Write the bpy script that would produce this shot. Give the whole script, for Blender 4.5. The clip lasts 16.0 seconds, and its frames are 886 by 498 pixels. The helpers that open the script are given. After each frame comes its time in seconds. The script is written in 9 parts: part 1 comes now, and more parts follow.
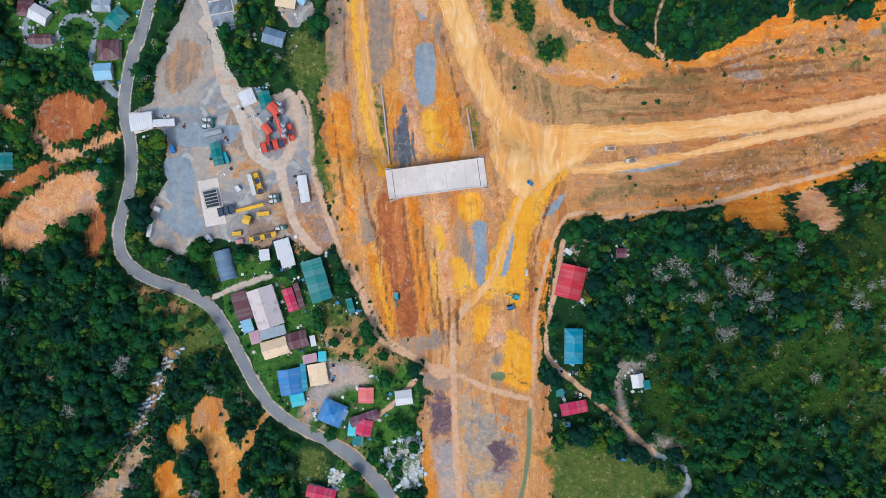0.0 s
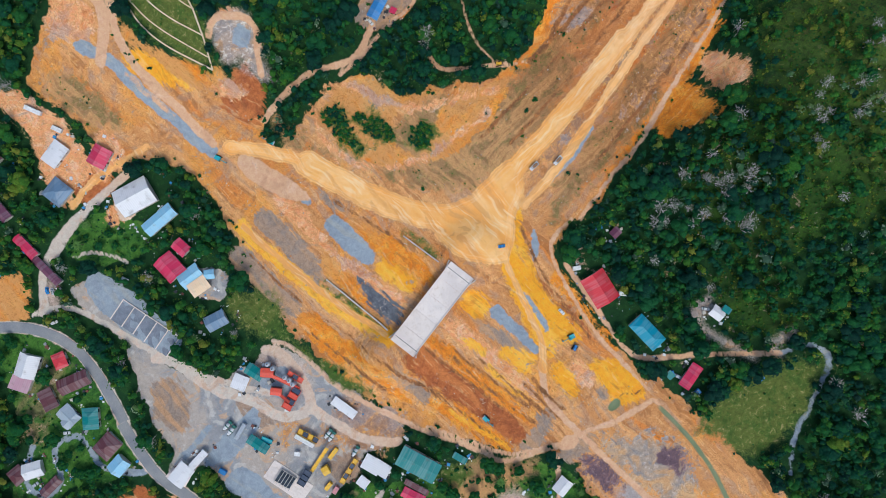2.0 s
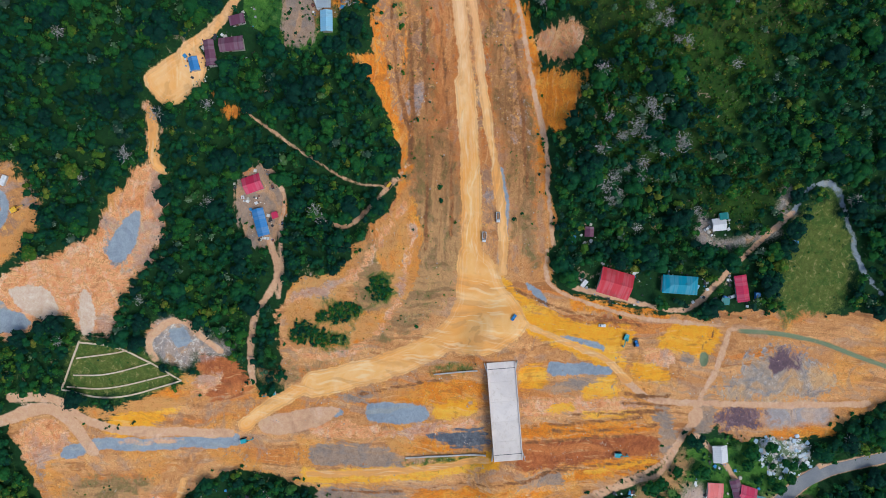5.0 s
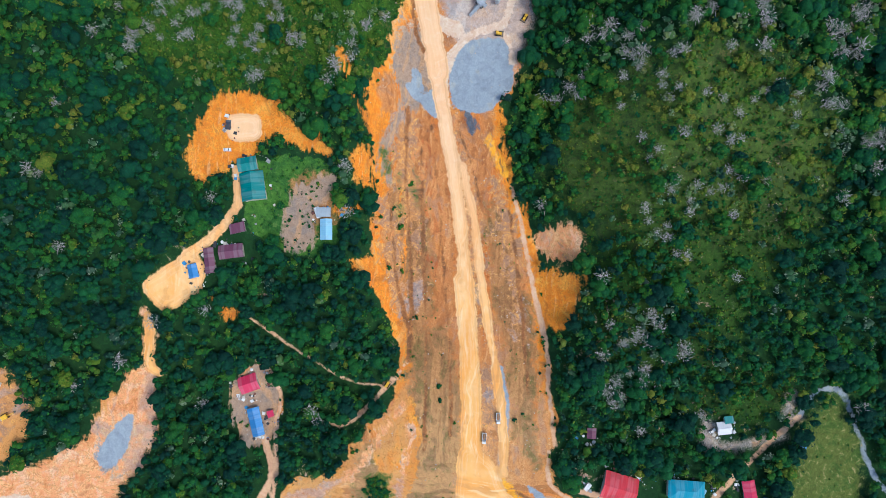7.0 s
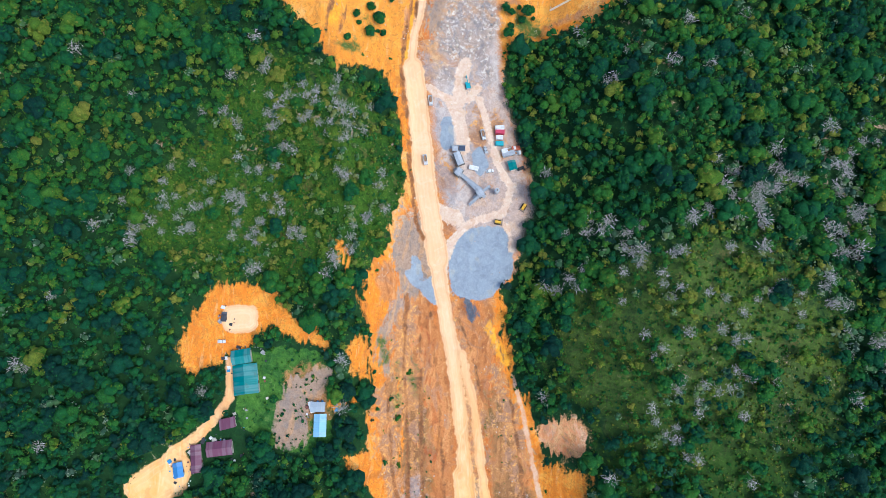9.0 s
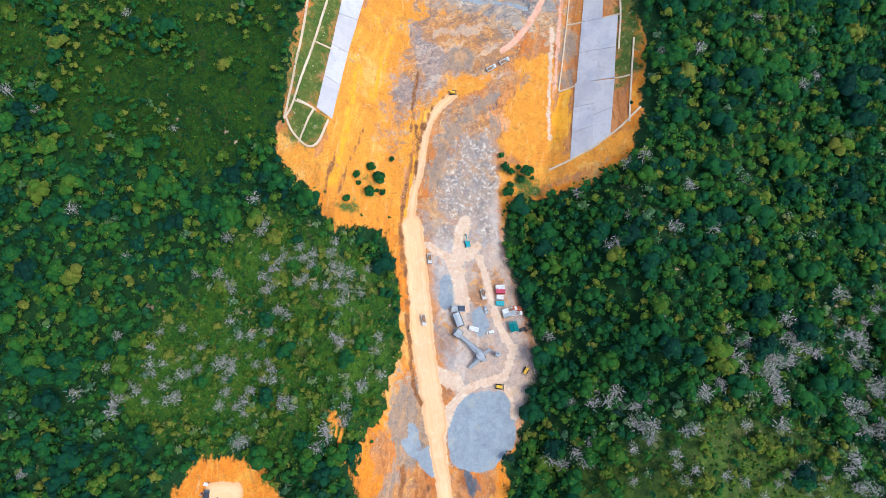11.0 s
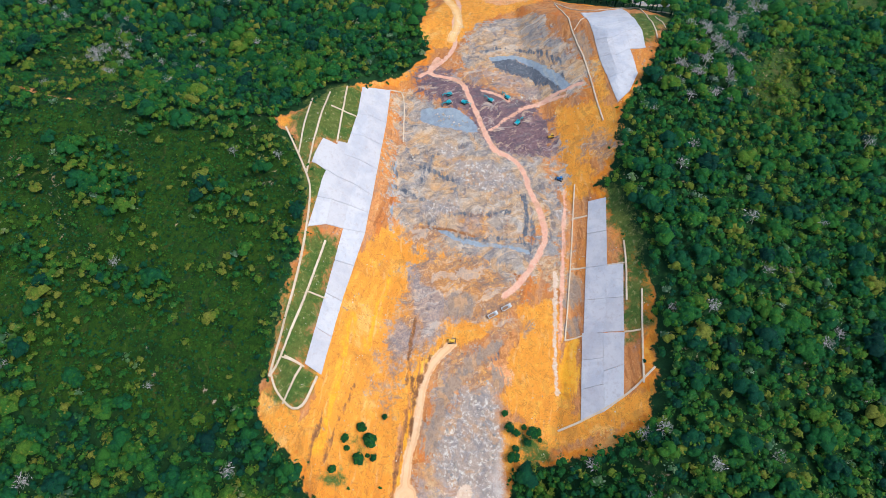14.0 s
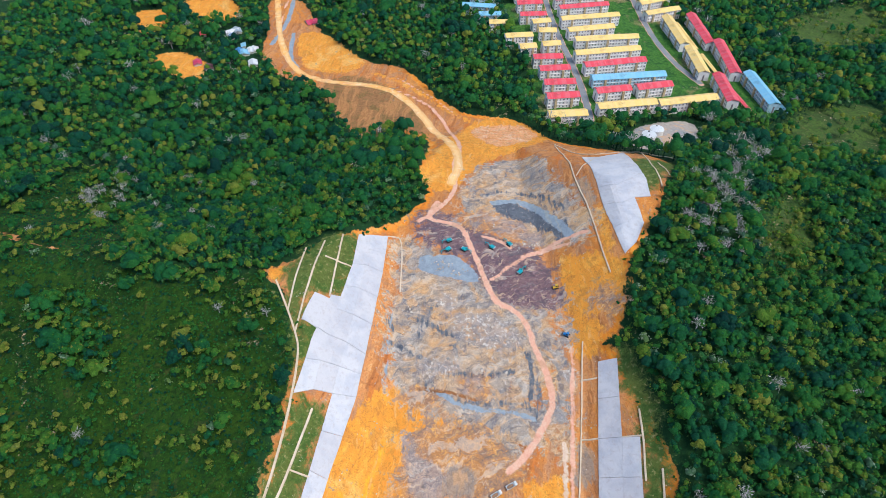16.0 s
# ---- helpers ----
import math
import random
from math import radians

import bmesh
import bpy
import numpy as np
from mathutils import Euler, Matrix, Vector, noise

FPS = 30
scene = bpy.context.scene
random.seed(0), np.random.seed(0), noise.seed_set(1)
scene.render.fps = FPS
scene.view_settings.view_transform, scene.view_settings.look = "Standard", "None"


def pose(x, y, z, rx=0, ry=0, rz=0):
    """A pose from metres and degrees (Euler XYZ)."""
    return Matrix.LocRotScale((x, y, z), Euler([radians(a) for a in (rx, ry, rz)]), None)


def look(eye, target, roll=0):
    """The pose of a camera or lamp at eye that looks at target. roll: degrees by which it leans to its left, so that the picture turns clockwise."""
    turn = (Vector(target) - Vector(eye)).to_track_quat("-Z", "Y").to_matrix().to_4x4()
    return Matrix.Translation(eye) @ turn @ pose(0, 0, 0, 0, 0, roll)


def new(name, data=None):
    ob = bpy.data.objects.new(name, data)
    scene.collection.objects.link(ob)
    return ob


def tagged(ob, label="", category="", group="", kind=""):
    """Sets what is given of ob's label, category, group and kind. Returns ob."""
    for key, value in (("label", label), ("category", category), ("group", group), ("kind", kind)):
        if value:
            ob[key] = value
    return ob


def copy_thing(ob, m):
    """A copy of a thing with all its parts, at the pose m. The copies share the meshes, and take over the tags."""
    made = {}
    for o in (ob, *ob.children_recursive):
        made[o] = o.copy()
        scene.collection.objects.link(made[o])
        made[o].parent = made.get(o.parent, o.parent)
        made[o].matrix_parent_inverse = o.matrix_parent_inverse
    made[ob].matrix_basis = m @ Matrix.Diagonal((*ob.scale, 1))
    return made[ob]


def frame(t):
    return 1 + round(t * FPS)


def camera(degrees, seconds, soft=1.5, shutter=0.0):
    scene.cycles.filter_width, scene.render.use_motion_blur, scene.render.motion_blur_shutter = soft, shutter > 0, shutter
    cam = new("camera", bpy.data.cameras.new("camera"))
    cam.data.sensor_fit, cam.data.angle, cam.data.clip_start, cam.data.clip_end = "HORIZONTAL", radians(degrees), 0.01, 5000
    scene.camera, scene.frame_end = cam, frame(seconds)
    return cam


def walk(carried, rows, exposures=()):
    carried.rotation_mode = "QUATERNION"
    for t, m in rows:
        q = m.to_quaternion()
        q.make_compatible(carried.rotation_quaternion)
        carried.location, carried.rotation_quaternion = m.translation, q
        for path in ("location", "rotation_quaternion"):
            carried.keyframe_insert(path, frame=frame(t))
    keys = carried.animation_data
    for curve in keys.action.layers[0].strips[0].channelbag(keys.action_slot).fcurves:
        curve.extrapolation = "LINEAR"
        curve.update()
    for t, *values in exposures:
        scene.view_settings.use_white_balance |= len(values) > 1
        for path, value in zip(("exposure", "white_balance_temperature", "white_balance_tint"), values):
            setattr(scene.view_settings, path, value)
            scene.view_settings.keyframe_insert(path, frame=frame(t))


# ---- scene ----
cam = camera(69.9, 16.0, soft=0.65)
METRES, EYE, TILT, LEAN, TURN = 280.0, 253.4, -90.0, 0.0, 0.0
ROWS = [
    (0.0, 0.0, 0.0, 0.0, -0.0, 0.0, 0.0),
    (0.5, 0.0015, -0.0004, 0.0389, -0.15, 0.02, 8.88),
    (1.0, 0.0098, -0.0013, 0.0764, -0.31, 0.16, 20.6),
    (1.5, 0.029, -0.0019, 0.1148, -0.32, 0.07, 32.07),
    (2.0, 0.0555, -0.0023, 0.1512, -0.5, -0.18, 44.75),
    (2.5, 0.0897, -0.0028, 0.1785, -0.68, -0.37, 60.92),
    (3.0, 0.1253, -0.0029, 0.1927, -0.89, -0.37, 77.13),
    (3.5, 0.1585, -0.0029, 0.1961, -1.01, -0.42, 86.58),
    (6.0, 0.2715, -0.0035, 0.202, -1.15, -0.78, 87.1),
    (6.5, 0.338, -0.004, 0.2049, -0.53, 0.78, 87.02),
    (7.0, 0.4069, -0.0043, 0.2073, 0.47, 6.06, 86.93),
    (7.5, 0.4556, -0.0053, 0.2093, 0.94, 9.11, 86.86),
    (8.0, 0.479, -0.0055, 0.2106, 0.25, 10.56, 86.81),
    (8.5, 0.5044, -0.0063, 0.2111, 0.82, 13.22, 86.76),
    (9.0, 0.5285, -0.0068, 0.2125, 0.28, 14.91, 86.72),
    (11.5, 0.6519, -0.0106, 0.2165, 0.6, 25.68, 86.49),
    (12.0, 0.6769, -0.0114, 0.2174, 0.38, 27.62, 86.43),
    (12.5, 0.7023, -0.0126, 0.2184, 0.05, 29.43, 86.37),
    (13.0, 0.7282, -0.0141, 0.2196, -0.33, 31.56, 86.31),
    (13.5, 0.753, -0.0155, 0.2202, -0.11, 34.27, 86.24),
    (14.0, 0.7783, -0.0169, 0.2211, -0.48, 36.48, 86.17),
    (14.5, 0.8035, -0.0183, 0.2215, -0.34, 39.07, 86.09),
    (15.0, 0.8281, -0.0193, 0.2226, -0.8, 41.03, 86.03),
    (15.5, 0.8524, -0.0201, 0.2232, -1.15, 43.13, 85.95),
    (16.0, 0.8764, -0.0212, 0.2243, -1.9, 44.5, 85.9),
]
# rows between which the camera starts to glide forward again, and even steps through its fastest stretch
ROWS[8:8] = [(3.7, 0.159, -0.0029, 0.1962, -1.01, -0.42, 86.6), (5.8, 0.2565, -0.0034, 0.2015, -1.15, -0.8, 87.1)]
for k in range(len(ROWS) - 1, 0, -1):
    if ROWS[k][0] in (6.5, 7.0):
        before, after = np.array(ROWS[k - 1]), np.array(ROWS[k])
        ROWS[k:k] = [tuple(before + (after - before) * i / 5) for i in range(1, 5)]
walk(cam, [(t, pose(0, 0, EYE, TILT, LEAN, TURN) @ pose(METRES * x, METRES * y, METRES * z, 90 + pitch, roll, yaw)) for t, x, y, z, yaw, pitch, roll in ROWS],
     [(0, 0.04, 5900, 3), (2.0, -0.02, 5900, 3), (3.5, -0.15, 5850, 3), (6.0, -0.14, 5850, 2), (7.0, 0.28, 5700, 2), (9.0, 0.52, 5600, 4), (12.5, 0.46, 6000, 4), (16, 0.36, 5850, 3)])

# ---- world and sun: bright overcast sky ----
world = bpy.data.worlds.new("sky")
scene.world = world
world.use_nodes = True
wn = world.node_tree.nodes
sky = wn.new("ShaderNodeTexSky")
sky.sky_type, sky.sun_disc = "NISHITA", False
sky.sun_elevation, sky.sun_rotation = radians(58), radians(212)
sky.air_density, sky.dust_density = 1.0, 2.4
wn["Background"].inputs[1].default_value = 0.16
world.node_tree.links.new(sky.outputs[0], wn["Background"].inputs[0])
sun = new("sun", bpy.data.lights.new("sun", "SUN"))
sun.data.energy, sun.data.angle, sun.data.color = 1.35, radians(22), (1.0, 0.94, 0.85)
sun.matrix_world = look((math.sin(radians(212)) * 50, math.cos(radians(212)) * 50, 80), (0, 0, 0))


# ---- node helpers ----
class Net:
    """A small wrapper to write node trees briefly."""
    def __init__(self, name):
        self.m = bpy.data.materials.new(name)
        self.m.use_nodes = True
        self.t = self.m.node_tree
        self.bsdf = self.t.nodes["Principled BSDF"]

    def put(self, socket, value):
        if isinstance(value, bpy.types.NodeSocket):
            self.t.links.new(value, socket)
        elif isinstance(value, tuple) and len(value) == 3 and socket.type == "RGBA":
            socket.default_value = (*value, 1)
        else:
            socket.default_value = value

    def math(self, op, a, b=0.0, clamp=False):
        n = self.t.nodes.new("ShaderNodeMath")
        n.operation, n.use_clamp = op, clamp
        self.put(n.inputs[0], a), self.put(n.inputs[1], b)
        return n.outputs[0]

    def mix(self, f, a, b, how="MIX"):
        n = self.t.nodes.new("ShaderNodeMixRGB")
        n.blend_type = how
        self.put(n.inputs[0], f), self.put(n.inputs[1], a), self.put(n.inputs[2], b)
        return n.outputs[0]

    def noise(self, scale, detail=3.0, rough=0.55, at=None, skew=0.0):
        n = self.t.nodes.new("ShaderNodeTexNoise")
        n.inputs["Scale"].default_value, n.inputs["Detail"].default_value, n.inputs["Roughness"].default_value = scale, detail, rough
        n.inputs["Distortion"].default_value = skew
        if at is not None:
            self.t.links.new(at, n.inputs["Vector"])
        return n.outputs[0]

    def coord(self, which="Object", scale=(1, 1, 1)):
        n, p = self.t.nodes.new("ShaderNodeTexCoord"), self.t.nodes.new("ShaderNodeMapping")
        p.inputs["Scale"].default_value = scale
        self.t.links.new(n.outputs[which], p.inputs[0])
        return p.outputs[0]

    def step(self, v, lo, hi):
        n = self.t.nodes.new("ShaderNodeMapRange")
        n.interpolation_type = "SMOOTHSTEP"
        self.put(n.inputs[0], v)
        n.inputs[1].default_value, n.inputs[2].default_value = lo, hi
        return n.outputs[0]

    def attr(self, name):
        n = self.t.nodes.new("ShaderNodeAttribute")
        n.attribute_name = name
        return n.outputs["Fac"]

    def island(self):
        return self.t.nodes.new("ShaderNodeNewGeometry").outputs["Random Per Island"]

    def rand(self):
        return self.t.nodes.new("ShaderNodeObjectInfo").outputs["Random"]

    def bump(self, h, strength=0.5, distance=0.1):
        n = self.t.nodes.new("ShaderNodeBump")
        n.inputs["Strength"].default_value, n.inputs["Distance"].default_value = strength, distance
        self.t.links.new(h, n.inputs["Height"])
        self.t.links.new(n.outputs[0], self.bsdf.inputs["Normal"])

    def done(self, colour, rough=0.85, metal=0.0, spec=0.25):
        self.put(self.bsdf.inputs["Base Color"], colour)
        self.put(self.bsdf.inputs["Roughness"], rough)
        self.bsdf.inputs["Metallic"].default_value = metal
        self.bsdf.inputs["Specular IOR Level"].default_value = spec
        return self.m


def lin(r, g, b):
    """Linear colour from 0..255 display values."""
    return tuple(((v / 255 + 0.055) / 1.055) ** 2.4 if v > 10 else v / 255 / 12.92 for v in (r, g, b))


MATS = {}


def surface(name, a, b=None, rough=0.8, scale=0.5, metal=0.0, spec=0.25, grit=0.15, bump=0.3):
    """Worn solid material: two tones over two scales, fine grain, slight differences between pieces."""
    if name in MATS:
        return MATS[name]
    n = Net(name)
    b = b or tuple(v * 0.7 for v in a)
    at = n.coord()
    big, fine = n.noise(scale, 4, 0.6, at), n.noise(scale * 9, 3, 0.6, at)
    c = n.mix(n.step(big, 0.35, 0.7), a, b)
    c = n.mix(grit, c, n.mix(fine, (0.02, 0.02, 0.02), (1, 1, 1)), "OVERLAY")
    c = n.mix(n.math("MULTIPLY", n.rand(), 0.12), c, (0.05, 0.05, 0.05))
    n.bump(fine, bump, 0.05)
    MATS[name] = n.done(c, rough, metal, spec)
    return MATS[name]


def roofing(name, a, rust=(0.16, 0.09, 0.06)):
    """Painted profiled sheet: ribs down the slope, sun-bleached bands, rust stains."""
    key = "roof_" + name
    if key in MATS:
        return MATS[key]
    n = Net(key)
    at = n.coord()
    sep = n.t.nodes.new("ShaderNodeSeparateXYZ")
    n.t.links.new(at, sep.inputs[0])
    rib = n.math("SINE", n.math("MULTIPLY", sep.outputs[0], 8.0))
    sheet = n.noise(1.0, 0, 0.5, n.coord("Object", (0.9, 0.05, 0.05)))
    stain = n.noise(0.35, 5, 0.65, at)
    pale = tuple(min(1, v * 0.75 + 0.16) for v in a)
    c = n.mix(n.step(sheet, 0.40, 0.62), a, n.mix(0.4, a, pale))
    c = n.mix(n.math("MULTIPLY", n.step(n.noise(0.16, 3, 0.6, at), 0.5, 0.62), 0.35), c, tuple(v * 0.62 for v in a))
    c = n.mix(n.math("MULTIPLY", n.step(stain, 0.52, 0.72), 0.6), c, n.mix(0.6, a, rust))
    c = n.mix(n.math("MULTIPLY", n.step(rib, 0.6, 1.0), 0.1), c, tuple(v * 0.5 for v in a))
    n.bump(rib, 0.4, 0.04)
    MATS[key] = n.done(c, 0.5, 0.0, 0.4)
    return MATS[key]


ROOF = dict(teal=lin(10, 120, 118), tealblue=lin(22, 140, 165), pale=lin(215, 196, 192), maroon=lin(98, 52, 58), plum=lin(110, 62, 84),
            sky=lin(140, 190, 215), blue=lin(62, 130, 190), rose=lin(195, 150, 160), cream=lin(240, 205, 165), white=lin(222, 218, 218),
            grey=lin(160, 170, 178), crimson=lin(205, 45, 85), red=lin(205, 50, 62), coral=lin(225, 105, 100), bluegrey=lin(105, 130, 155),
            cyan=lin(70, 195, 205), slate=lin(60, 62, 70), yellow=lin(235, 185, 85))


# ---- mesh helpers ----
def finish(name, bm, material, smooth=False):
    me = bpy.data.meshes.new(name)
    bmesh.ops.recalc_face_normals(bm, faces=bm.faces)
    bm.to_mesh(me)
    bm.free()
    me.materials.append(material)
    if smooth:
        me.shade_smooth()
    return me


def part(name, bm, material, parent=None, label="", smooth=False):
    """Links a bmesh as one mesh object, under a thing or a part where one is given."""
    ob = new(name, finish(name, bm, material, smooth))
    ob.parent = parent
    return tagged(ob, label)


def thing(name, m, label, category, group="", kind=""):
    ob = new(name)
    ob.empty_display_size = 0.2
    ob.matrix_world = m
    return tagged(ob, label, category, group, kind)


def box(bm, x, y, z, sx, sy, sz, turn=0.0, bevel=0.0, tilt=0.0):
    """A box on centre x, y with its underside at z."""
    m = Matrix.Translation((x, y, z + sz / 2)) @ Matrix.Rotation(radians(turn), 4, "Z") @ Matrix.Rotation(radians(tilt), 4, "Y")
    made = bmesh.ops.create_cube(bm, size=1, matrix=m @ Matrix.Diagonal((sx, sy, sz, 1)))
    if bevel:
        edges = {e for v in made["verts"] for e in v.link_edges}
        bmesh.ops.bevel(bm, geom=list(edges), offset=bevel, segments=1, affect="EDGES")
    return bm


def rod(bm, a, b, r, r2=None, sides=8):
    """A round bar from a to b."""
    a, b = Vector(a), Vector(b)
    m = Matrix.Translation((a + b) / 2) @ (b - a).to_track_quat("Z", "Y").to_matrix().to_4x4()
    bmesh.ops.create_cone(bm, cap_ends=True, segments=sides, radius1=r, radius2=r if r2 is None else r2, depth=(b - a).length, matrix=m)
    return bm


def prism(bm, outline, z0, z1):
    """An upright prism over a plan outline."""
    low = [bm.verts.new((x, y, z0)) for x, y in outline]
    top = [bm.verts.new((x, y, z1)) for x, y in outline]
    bm.faces.new(low[::-1]), bm.faces.new(top)
    for i in range(len(low)):
        j = (i + 1) % len(low)
        bm.faces.new((low[i], low[j], top[j], top[i]))
    return bm


def shell(bm, profile, half, thick):
    """A sheet bent along a profile of (y, z) points, 2 * half long in x, with thickness."""
    ends = []
    for x in (-half, half):
        ends.append([[bm.verts.new((x, y, z + dz)) for y, z in profile] for dz in (0, -thick)])
    (a, b), (c, d) = ends
    for i in range(len(profile) - 1):
        bm.faces.new((a[i], a[i + 1], c[i + 1], c[i])), bm.faces.new((b[i], b[i + 1], d[i + 1], d[i]))
        bm.faces.new((a[i], a[i + 1], b[i + 1], b[i])), bm.faces.new((c[i], c[i + 1], d[i + 1], d[i]))
    for i in (0, -1):
        bm.faces.new((a[i], b[i], d[i], c[i]))
    return bm


# ---- terrain: a coarse table of natural heights, cut by the highway's formation ----
TX = np.array([-294, -70, 70, 140, 210, 280, 350, 420, 490, 595, 805])
TY = np.array([-224, -84, -21, 126, 196, 308])
TZ = np.array([
    [0, 0, 14, 35, 42, 42, 42, 49, 56, 35, 21],
    [-3.5, -5.6, 7, 28, 42, 45.5, 54.6, 63, 70, 38.5, 30.8],
    [-3.5, -4.2, 2.8, 28, 46.2, 52.5, 63, 70, 78.4, 39.2, 33.6],
    [-7, -5.6, -1.4, 18.2, 31.5, 43.4, 64.4, 74.2, 63, 31.5, 26.6],
    [-3.5, 0, 12.6, 28, 35, 38.5, 59.5, 77, 46.2, 28, 21],
    [3.5, 14, 28, 35, 42, 49, 66.5, 75.6, 46.2, 28, 21]])
# formation: station x, floor height, its edge on the south side and on the north side
FORM = np.array([
    [42, 2.1, 14, 91],
    [74.2, 3.5, 14, 84],
    [105, 2.8, 19.6, 75.6],
    [140, 5.6, 22.4, 74.2],
    [175, 11.2, 26.6, 72.8],
    [221.2, 18.9, 29.4, 74.2],
    [273, 26.6, 35, 78.4],
    [301, 32.9, 28, 91],
    [350, 42.7, 19.6, 93.8],
    [392, 50.4, 17.5, 92.4],
    [434, 53.9, 25.2, 96.6],
    [483, 55.3, 35, 102.2],
    [525, 53.9, 42, 87.5],
    [574, 43.4, 42, 84]])


def lattice(x, y):
    """Natural height, smooth between the table's nodes."""
    def weights(v, nodes):
        v = np.clip(v, nodes[0], nodes[-1] - 1e-6)
        i = np.clip(np.searchsorted(nodes, v, side="right") - 1, 0, len(nodes) - 2)
        f = (v - nodes[i]) / (nodes[i + 1] - nodes[i])
        return i, f * f * (3 - 2 * f) * 0.5 + f * 0.5
    i, fx = weights(x, TX)
    j, fy = weights(y, TY)
    a = TZ[j, i] * (1 - fx) + TZ[j, i + 1] * fx
    b = TZ[j + 1, i] * (1 - fx) + TZ[j + 1, i + 1] * fx
    return a * (1 - fy) + b * fy


def height(x, y):
    x, y = np.asarray(x, float), np.asarray(y, float)
    z = lattice(x, y)
    floor, lo, hi = (np.interp(x, FORM[:, 0], FORM[:, k]) for k in (1, 2, 3))
    out = np.maximum(np.maximum(lo - y, y - hi), 0)
    cut = np.clip(z, floor - 0.5 * out, floor + 0.62 * out)
    blend = np.clip((x - 42) / 35, 0, 1) * np.clip((588 - x) / 42, 0, 1)
    return z * (1 - blend) + cut * blend


# the bridge's approach fills: x, y, radius, level
FILLS = ((-30, 25.5, 12, 3.0), (24, 31.5, 12, 3.1))


def ground_z(x, y):
    z = height(x, y)
    for fx, fy, r, top in FILLS:
        k = np.clip(1.45 - np.hypot(x - fx, y - fy) / r, 0, 1)
        z = z + np.maximum(top - z, 0) * k * k * (3 - 2 * k)
    return z


# ---- what covers the ground, as plan shapes ----
COVER = {}


def area(kind, *xy):
    COVER.setdefault(kind, []).append((np.array(xy, float).reshape(-1, 2), 0.0))


def track(kind, width, *xy):
    COVER.setdefault(kind, []).append((np.array(xy, float).reshape(-1, 2), width))


def smooth_line(p, n=3):
    """Corner cutting, ends kept."""
    for _ in range(n):
        q = np.empty((2 * len(p) - 2, 2))
        q[0::2], q[1::2] = 0.75 * p[:-1] + 0.25 * p[1:], 0.25 * p[:-1] + 0.75 * p[1:]
        p = np.vstack([p[:1], q, p[-1:]])
    return p


area("dirt", -46.6, 209.1, -16.5, 222.1, -11.2, 210.9, -10.9, 199.1, -19.4, 183.1, 0.5, 157, -2.4, 151, 5.4, 132.7, -4.1, 126.4, 1, 114.7, 20.2, 122.6, 44, 117.3, 46.8, 98, 61.2, 90.1, 75.4, 77.3, 99.9, 70.4, 113.8, 73, 125.3, 74.4, 147, 33.6, 126.6, 26.4, 104.3, 21.3, 76.3, 11.1, 51.8, 13.9, 42.7, 2.2, 37.9, -26.2, 38.7, -46, 36.3, -59.8, 42.7, -93.5, 45.3, -138, 25.7, -150, -9.4, -92.1, -3.5, -55, -18.8, -37.9, -40, -5.3, -48.5, 24.2, -50.6, 65.3, -42.7, 98.6, -32.4, 122.8, -36.1, 143.8, -43.6, 152.5, -59, 156.8, -50, 173.5, -51.2, 187.5, -54.7, 205.2)
area("dirt", -8.8, -99.8, -10, -54.2, 39.4, -44.5, 44.6, -79.6, 47.7, -97.4)
area("dirt", 90.6, 71.4, 110.1, 78.9, 131.4, 93, 132.6, 86, 150.5, 80.5, 168.4, 89.1, 174.6, 38.2, 160.3, 32.9, 139.5, 27, 120, 21.3, 104.5, 19.3, 84.5, 14, 53, 13.1, 43, 28.3, 32.7, 50.5, 31.3, 75.5, 68.2, 70.3)
area("dirt", 93.7, 68, 111.1, 72.3, 128.4, 79.7, 131.7, 90.1, 139.3, 80.3, 170.9, 83.7, 196.3, 90.8, 209.4, 81.4, 217.2, 83.8, 231.4, 79.4, 234.8, 32.8, 207.3, 34.4, 191.8, 43.3, 170.5, 37.6, 149.1, 27.4, 127.2, 21.8, 114.1, 17, 96.4, 18.2)
area("dirt", 116.9, 79.5, 133.1, 88.4, 155.5, 83.9, 195.4, 92.4, 212.5, 81.5, 233.1, 78.6, 257.2, 82.3, 276.1, 87.8, 285.1, 90.6, 271.8, 103.7, 284.1, 115.2, 296.4, 120.3, 301, -0.3, 301.5, 20.4, 299.7, 28.4, 292.1, 41.6, 276.3, 45.3, 260.8, 37.7, 236.3, 30.1, 220.6, 33.8, 201, 35, 194.3, 41.2, 169, 35.7, 152.6, 28.5, 136.5, 21.5, 120.2, 19)
area("dirt", 270.8, 83.5, 282.7, 88.8, 272.9, 109, 286.9, 116.1, 296.5, 131.1, 308.6, 132.5, 316.7, 129, 354.6, 127.3, 388.6, 126.3, 416.2, 142.2, 430.9, -1.8, 410.3, 2.9, 407.9, 9.3, 392.4, 5.2, 375.3, -2.4, 352.8, -8.2, 322, -5.5, 304.8, -2.9, 298.3, 8.1, 294.5, 21.3, 295.3, 42.1, 282.5, 43.8, 266.2, 41.2)
